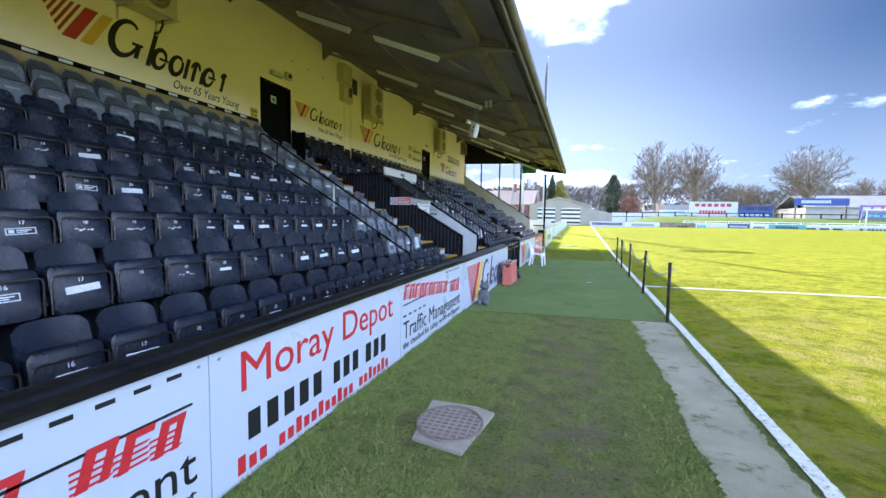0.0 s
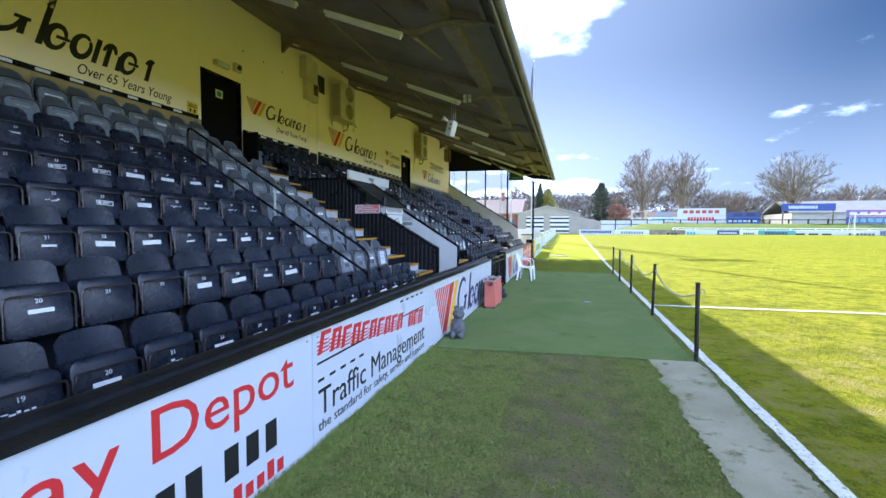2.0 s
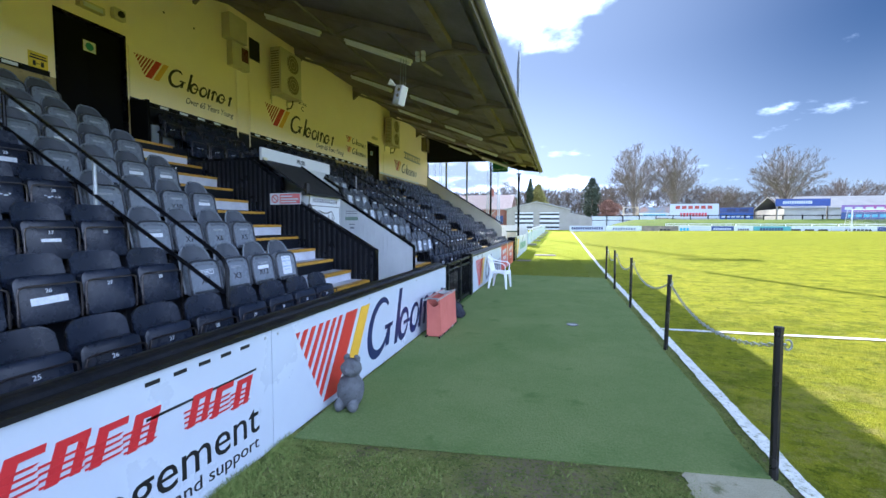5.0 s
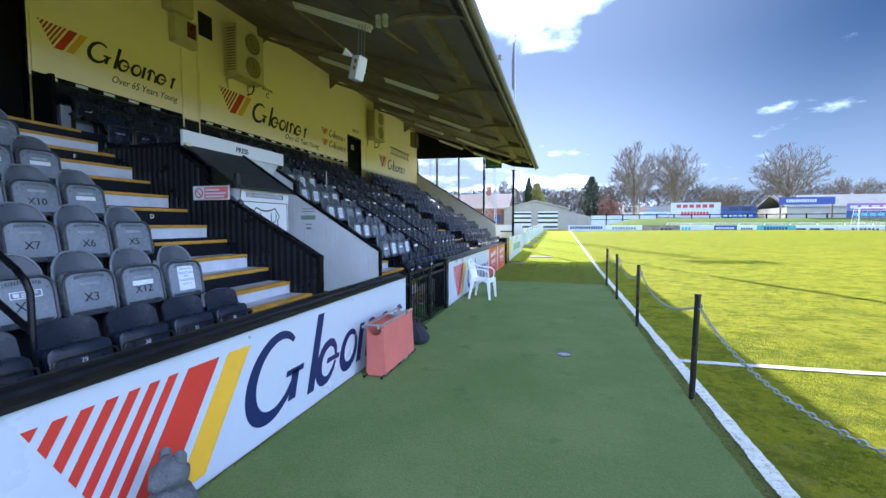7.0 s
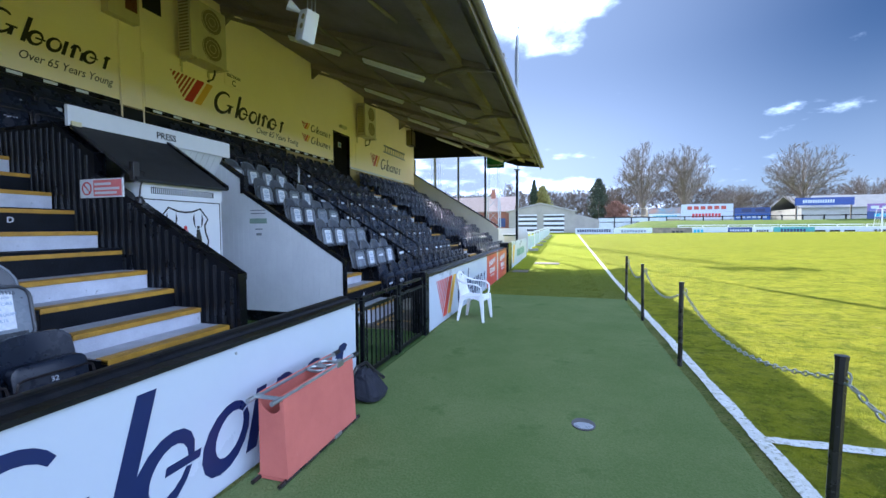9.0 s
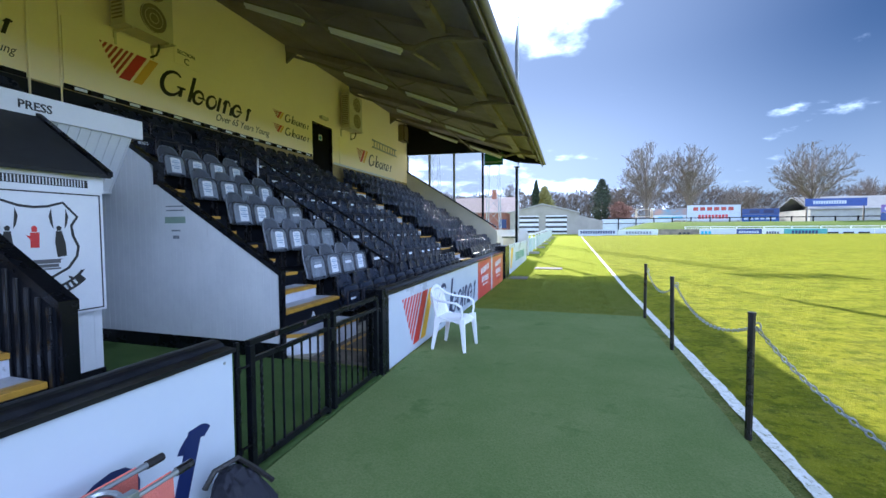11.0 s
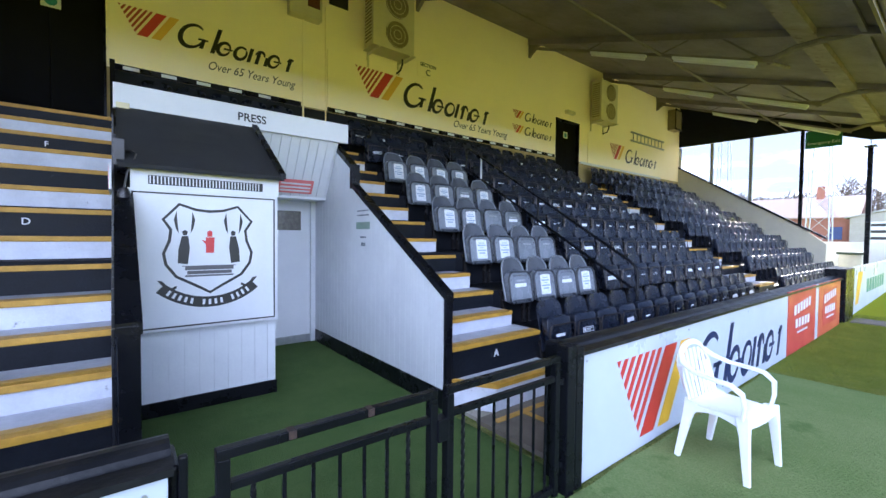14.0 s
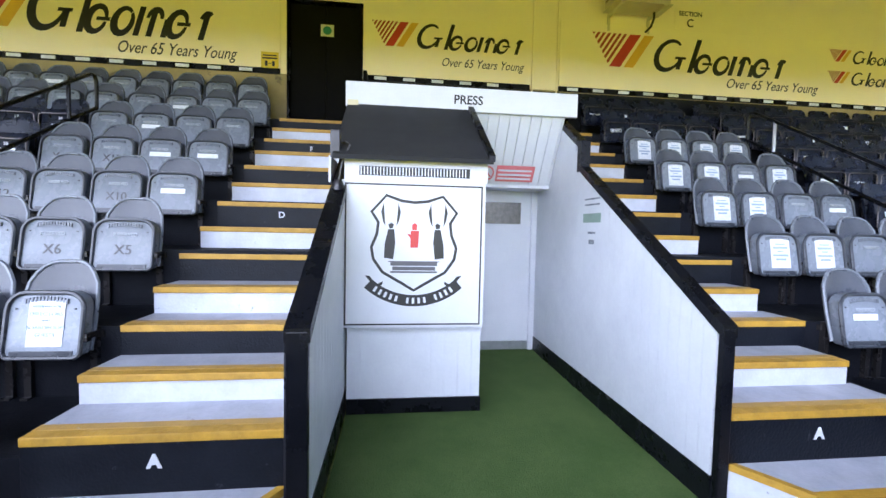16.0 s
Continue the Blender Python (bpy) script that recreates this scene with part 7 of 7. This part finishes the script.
# goal
gz = ground_z(31.3, 61.2)
g = thing("goal", "white goal frame with a pale net", "goal")
for x in (31.3, 38.6):
    part("upright", tube(bmesh.new(), [(x, 61.2, gz), (x, 61.2, gz + 2.44)], 0.06, 10), M["white"], g, smooth=True)
    part("stay", tube(bmesh.new(), [(x, 61.2, gz + 2.4), (x, 62.0, gz + 2.4), (x, 62.6, gz)], 0.025, 6), M["white"], g)
part("crossbar", tube(bmesh.new(), [(31.3, 61.2, gz + 2.44), (38.6, 61.2, gz + 2.44)], 0.06, 10), M["white"], g, smooth=True)
bm = bmesh.new()
for k in range(37):
    x = 31.3 + 0.2 * k
    tube(bm, [(x, 62.0, gz + 2.4), (x, 62.6, gz)], 0.006, 3)
for k in range(13):
    z = gz + 0.2 * k
    y = 62.6 - 0.25 * k * 0.2
    tube(bm, [(31.3, y, z), (38.5, y, z)], 0.006, 3)
part("net", bm, M["white"], g)


# block shed with striped doors
def shed():
    t = thing("block_shed", "grey blockwork shed with black and white striped doors", "shed")
    blk = mat("grey_blockwork", (0.36, 0.34, 0.31), (0.28, 0.265, 0.24), 0.9, 0.85, bump=0.3, grain=6)
    part("wall", prism(bmesh.new(), [(-8.2, 0.5), (1.3, 0.5), (1.3, 3.75), (-3.6, 4.95), (-8.2, 3.85)], "y", 70.0, 70.3), blk, t)
    part("side_wall", boxes((1.05, 1.3, 70.3, 84, 0.5, 3.7)), blk, t)
    bm = bmesh.new()
    prism(bm, [(-8.6, 3.78), (-3.6, 5.0), (1.55, 3.72), (1.55, 3.85), (-3.6, 5.13), (-8.6, 3.9)], "y", 69.85, 84)
    part("roof", bm, M["grey"], t)
    for j in range(14):
        z = 0.55 + 0.225 * j
        part("block_joint", boxes((-8.2, 1.3, 69.994, 70.0, z, z + 0.012)), M["concrete"], t)
    for a, b in ((-6.85, -4.1), (-3.1, -0.2)):
        d = part("door", boxes((a, b, 69.9, 69.98, 0.75, 3.4)), M["white"], t)
        for j in range(4):
            part("stripe", boxes((a, b, 69.885, 69.9, 0.95 + 0.66 * j, 1.24 + 0.66 * j)), M["ink"], d)
    part("lean_to", prism(bmesh.new(), [(1.3, 0.5), (4.6, 0.5), (4.6, 2.6), (1.3, 3.4)], "y", 71.0, 80), blk, t)
    return t


shed()


def hall(name, x0, x1, y0, y1, z1, zr, wall, roof, label):
    t = thing(name, label, "building")
    part("wall", boxes((x0, x1, y0, y1, 0.5, z1)), wall, t)
    xm = (y0 + y1) / 2
    bm = bmesh.new()
    prism(bm, [(y0 - 0.3, z1), (xm, zr), (y1 + 0.3, z1), (y1 + 0.3, z1 + 0.15), (xm, zr + 0.15), (y0 - 0.3, z1 + 0.15)], "x", x0 - 0.3, x1 + 0.3)
    part("roof", bm, roof, t)
    return t


brick = mat("red_brick_wall", (0.34, 0.15, 0.10), (0.26, 0.11, 0.08), 1.5, 0.85, bump=0.3)
slate = mat("slate_roof", (0.16, 0.15, 0.15), (0.11, 0.10, 0.10), 0.8, 0.7, bump=0.3)
t = hall("brick_house", -18.5, -8.2, 74, 82, 4.0, 6.6, brick, mat("pale_sunlit_roof", (0.5, 0.38, 0.33), rough=0.7), "red brick house with a pitched roof beyond the stand")
part("chimney", boxes((-12.2, -11.5, 77.5, 78.2, 6.0, 8.0)), brick, t)
for x in (-16.5, -13.5, -10.5):
    part("window", boxes((x, x + 1.2, 73.95, 74.02, 1.6, 3.0)), navyb, t)
hall("long_shed", 40, 95, 96, 108, 4.6, 7.0, M["grey"], mat("pale_sheet_roof", (0.30, 0.305, 0.31), (0.24, 0.245, 0.25), 0.4, 0.6), "long grey shed with a pale roof beyond the bank")
hall("long_shed", 22, 36, 104, 112, 3.6, 5.6, M["grey"], slate, "low grey shed behind the trees")


# ---- trees ----
bark = mat("grey_brown_bark", (0.19, 0.155, 0.125), (0.26, 0.215, 0.17), 3, 0.9, bump=0.4)
twigm = mat("brown_twigs", (0.17, 0.14, 0.115), (0.24, 0.20, 0.165), 0.6, 0.95, bump=0.0)


def bare_tree(x, y, h, spread, seed, label):
    """A winter tree: a leader with limbs that fill a domed crown, each with branches and fine twigs."""
    rng = random.Random(seed)
    t = thing("tree", label, "tree", "bare trees beyond the ground")
    wood, vs, fs = bmesh.new(), [], []
    base = Vector((x, y, 0.7))
    R = h * 0.34 * spread

    def sliver(a, b, w):
        side = (b - a).cross(Vector((0.3, 1, 0.2))).normalized() * w
        n = len(vs)
        vs.extend((a - side, a + side, b))
        fs.append((n, n + 1, n + 2))

    def crown_point(k):
        """A point in the crown's dome, k from 0 inside to 1 on its edge."""
        a = rng.uniform(0, 2 * math.pi)
        e = math.asin(rng.uniform(-0.22, 1.0))
        lump = 1 + 0.07 * noise.noise((math.cos(a) * 1.6, math.sin(a) * 1.6 + seed, e * 2))
        return base + Vector((R * k * lump * math.cos(e) * math.cos(a), R * k * lump * math.cos(e) * math.sin(a), h * 0.55 + h * 0.43 * k * lump * math.sin(e)))

    top = base + Vector((rng.uniform(-0.5, 0.5), rng.uniform(-0.5, 0.5), h * 0.8))
    stem = [base.lerp(top, k / 5) + Vector((rng.uniform(-0.2, 0.2), 0, 0)) * (k > 0) for k in range(6)]
    tube(wood, stem, h * 0.023, 6, h * 0.004)
    for i in range(84):
        u = rng.uniform(0.24, 0.66)
        start = base.lerp(top, u)
        end = crown_point(rng.uniform(0.86, 0.94))
        if end.z < start.z + 1:
            end.z = start.z + 1
        mid = start.lerp(end, 0.5) + Vector((0, 0, 0.05 * h)) + (end - start).cross(Vector((0, 0, 1))) * rng.uniform(-0.08, 0.08)
        pts = [(1 - k) ** 2 * start + 2 * k * (1 - k) * mid + k * k * end for k in (0, 0.2, 0.4, 0.6, 0.8, 1.0)]
        tube(wood, pts, h * 0.0048 * (1.15 - u), 4, h * 0.0009)
        for _ in range(16):
            k = rng.uniform(0.35, 1.0)
            p = (1 - k) ** 2 * start + 2 * k * (1 - k) * mid + k * k * end
            d = (end - start).normalized()
            q = (d * 0.6 + Vector((rng.uniform(-1, 1), rng.uniform(-1, 1), rng.uniform(-0.2, 0.9)))).normalized()
            tip = p + q * h * rng.uniform(0.035, 0.075)
            sliver(p, tip, 0.024)
            for _ in range(8):
                a = p.lerp(tip, rng.uniform(0.25, 1.0))
                d2 = (q + Vector((rng.uniform(-1, 1), rng.uniform(-1, 1), rng.uniform(-0.3, 0.8))) * 0.8).normalized()
                sliver(a, a + d2 * h * rng.uniform(0.025, 0.055), 0.011)
    part("trunk", wood, bark, t)
    me = bpy.data.meshes.new("crown")
    me.from_pydata(vs, [], fs)
    me.materials.append(twigm)
    o = new("crown", me)
    o.parent = t
    tagged(o, "crown of fine bare twigs")
    return t


bare_tree(15.0, 100.0, 18.3, 0.88, 3, "tall bare spreading tree beyond the ground")
bare_tree(22.8, 101.0, 17.9, 0.82, 8, "tall bare spreading tree beyond the ground")
bare_tree(41.0, 98.0, 16.4, 1.15, 5, "broad bare spreading tree beyond the ground")
bare_tree(10.0, 104.0, 9.5, 1.2, 12, "small bare tree beyond the ground")
bare_tree(33.0, 106.0, 9.5, 1.5, 17, "low bare spreading tree beyond the ground")
bare_tree(57.0, 110.0, 11.0, 1.5, 21, "bare spreading tree behind the long shed")


def leafy(name, x, y, h, w, seed, c1, c2, label, cone):
    rng = random.Random(seed)
    t = thing(name, label, "tree")
    part("trunk", tube(bmesh.new(), [(x, y, 0.8), (x + 0.1, y, h * 0.6)], 0.28, 7, 0.1), bark, t)
    vs, fs = [], []
    for k in range(3600):
        v = rng.random() ** 0.8
        z = 1.2 + (h - 1.2) * v
        env = (1 - v) ** 0.7 if cone else math.sin(math.pi * min(1, 0.12 + 0.86 * v)) ** 0.6
        lobe = 0.85 + 0.35 * noise.noise((x + v * 5, 0, seed))
        a = rng.uniform(0, 2 * math.pi)
        r = w * env * lobe * rng.uniform(0.35, 1.0) * (0.85 + 0.6 * noise.noise((math.cos(a) * 1.5, math.sin(a) * 1.5, v * 4 + seed)))
        p = Vector((x + r * math.cos(a), y + r * math.sin(a), z + rng.uniform(-0.2, 0.2)))
        d = Vector((rng.uniform(-1, 1), rng.uniform(-1, 1), rng.uniform(-0.8, 0.6))).normalized() * 0.36
        s = d.orthogonal().normalized() * 0.16
        n = len(vs)
        vs.extend((p - s, p + s, p + d))
        fs.append((n, n + 1, n + 2))
    me = bpy.data.meshes.new("crown")
    me.from_pydata(vs, [], fs)
    me.materials.append(mat(name + "_foliage", c1, c2, 0.8, 0.9, bump=0))
    o = new("crown", me)
    o.parent = t


leafy("conifer", 6.4, 100, 11.4, 2.9, 4, (0.035, 0.05, 0.03), (0.06, 0.075, 0.04), "dark green conifer beyond the shed", False)
leafy("conifer", -6.9, 103, 12.0, 2.6, 9, (0.03, 0.05, 0.025), (0.05, 0.07, 0.03), "dark green conifer behind the shed roof", True)
leafy("willow", -4.8, 99, 10.3, 2.3, 2, (0.19, 0.18, 0.045), (0.25, 0.23, 0.06), "yellow green budding tree behind the shed", False)
leafy("copper_bush", 9.6, 98, 6.6, 3.3, 6, (0.22, 0.11, 0.075), (0.30, 0.16, 0.11), "reddish brown bare bush behind the fence", False)

# far woods along the skyline
rng = random.Random(31)
vs, fs = [], []
for k in range(60000):
    x = rng.uniform(-90, 150)
    band = 9.2 + 2.4 * noise.noise((x * 0.06, 0, 5)) + 1.5 * noise.noise((x * 0.25, 3, 0))
    if x < -12:
        band += 1.0
    z = 0.8 + band * rng.random() ** 0.75
    y = 118 + rng.uniform(-6, 10)
    p = Vector((x, y, z))
    d = Vector((rng.uniform(-0.7, 0.7), rng.uniform(-0.4, 0.4), rng.uniform(0.2, 1))).normalized() * rng.uniform(0.6, 1.8)
    s = d.orthogonal().normalized() * rng.uniform(0.05, 0.13)
    n = len(vs)
    vs.extend((p - s, p + s, p + d))
    fs.append((n, n + 1, n + 2))
me = bpy.data.meshes.new("far_woods")
me.from_pydata(vs, [], fs)
me.materials.append(mat("winter_woods", (0.085, 0.066, 0.048), (0.14, 0.11, 0.08), 0.12, 0.95, bump=0))
tagged(new("far_woods", me), "brown leafless woods along the skyline", "woods", kind="stuff")


# ---- grass blades near the path ----
def blades(name, areas, count, material, seed, label, hmin, hmax):
    rng = random.Random(seed)
    vs, fs = [], []
    total = sum((a[1] - a[0]) * (a[3] - a[2]) for a in areas)
    for x0, x1, y0, y1 in areas:
        for _ in range(int(count * (x1 - x0) * (y1 - y0) / total)):
            x, y = rng.uniform(x0, x1), rng.uniform(y0, y1)
            if rng.random() > 0.80 + 0.9 * noise.noise((x * 2.3, y * 2.3, 4.0)) + 1.1 * noise.noise((x * 9, y * 9, 1.0)):
                continue
            ragged = 0.055 * noise.noise((2.4, y * 2.1, 0)) + 0.07 * noise.noise((2.4, y * 9, 3)) + 0.05 * rng.random()
            if (x + 0.84) ** 2 + (y - 2.77) ** 2 < 0.42 ** 2 * 0.9 or (0.82 + ragged < x < 1.22 + ragged) or (1.295 < x < 1.42 and rng.random() < 0.93):
                continue
            if -0.6 < x < 0.5 and rng.random() < 0.70 + 1.5 * noise.noise((x * 4.2, y * 4.2, 7.0)):
                continue
            z = ground_z(x, y)
            h = rng.uniform(hmin, hmax) * (1 + 0.5 * noise.noise((x * 3, y * 3, 9)))
            if x < -1.52:
                h *= 1.5 + 1.6 * max(0.0, noise.noise((0, y * 2.3, 6.0))) + 6 * max(0.0, -1.6 - x)
            a = rng.uniform(0, 6.283)
            w = 0.0024
            cx, cy = math.cos(a) * w, math.sin(a) * w
            lx, ly = rng.uniform(-1, 1) * h * 0.9, rng.uniform(-1, 1) * h * 0.9
            n = len(vs)
            vs.extend(((x - cx, y - cy, z), (x + cx, y + cy, z), (x + lx, y + ly, z + h)))
            fs.append((n, n + 1, n + 2))
    me = bpy.data.meshes.new(name)
    me.from_pydata(vs, [], fs)
    me.materials.append(material)
    return tagged(new(name, me), label, "grass", kind="stuff")


blades("verge_grass", [(-1.74, 1.36, 0.8, 6.44), (0.0, 1.36, 6.44, 6.66), (1.22, 1.36, 6.66, 9.4), (-1.74, -1.55, 0.8, 6.44)], 300000, mat("verge_blades", (0.105, 0.165, 0.032), (0.29, 0.325, 0.10), 26, 0.8, bump=0, spec=0.1), 3, "short patchy grass of the verge", 0.007, 0.021)
blades("pitch_grass", [(1.44, 3.6, 1.5, 12.0)], 60000, mat("pitch_blades", (0.25, 0.29, 0.015), (0.36, 0.36, 0.03), 1.5, 0.8, bump=0, spec=0.2), 5, "short yellowish pitch grass", 0.007, 0.015)
# blades only on the shaded stretch, shade put into their green
blades("far_verge_grass", [(-1.7, 1.25, 16.3, 22.0)], 60000, mat("shaded_green_blades", (0.105, 0.135, 0.016), (0.21, 0.23, 0.03), 3, 0.8, bump=0, spec=0.2), 8, "short green grass past the turf", 0.012, 0.03)
blades("dry_grass", [(-1.3, 1.32, 0.8, 6.44)], 34000, mat("straw_blades", (0.36, 0.31, 0.16), (0.24, 0.22, 0.09), 12, 0.85, bump=0, spec=0.1), 14, "dead straw coloured blades among the verge grass", 0.006, 0.018)
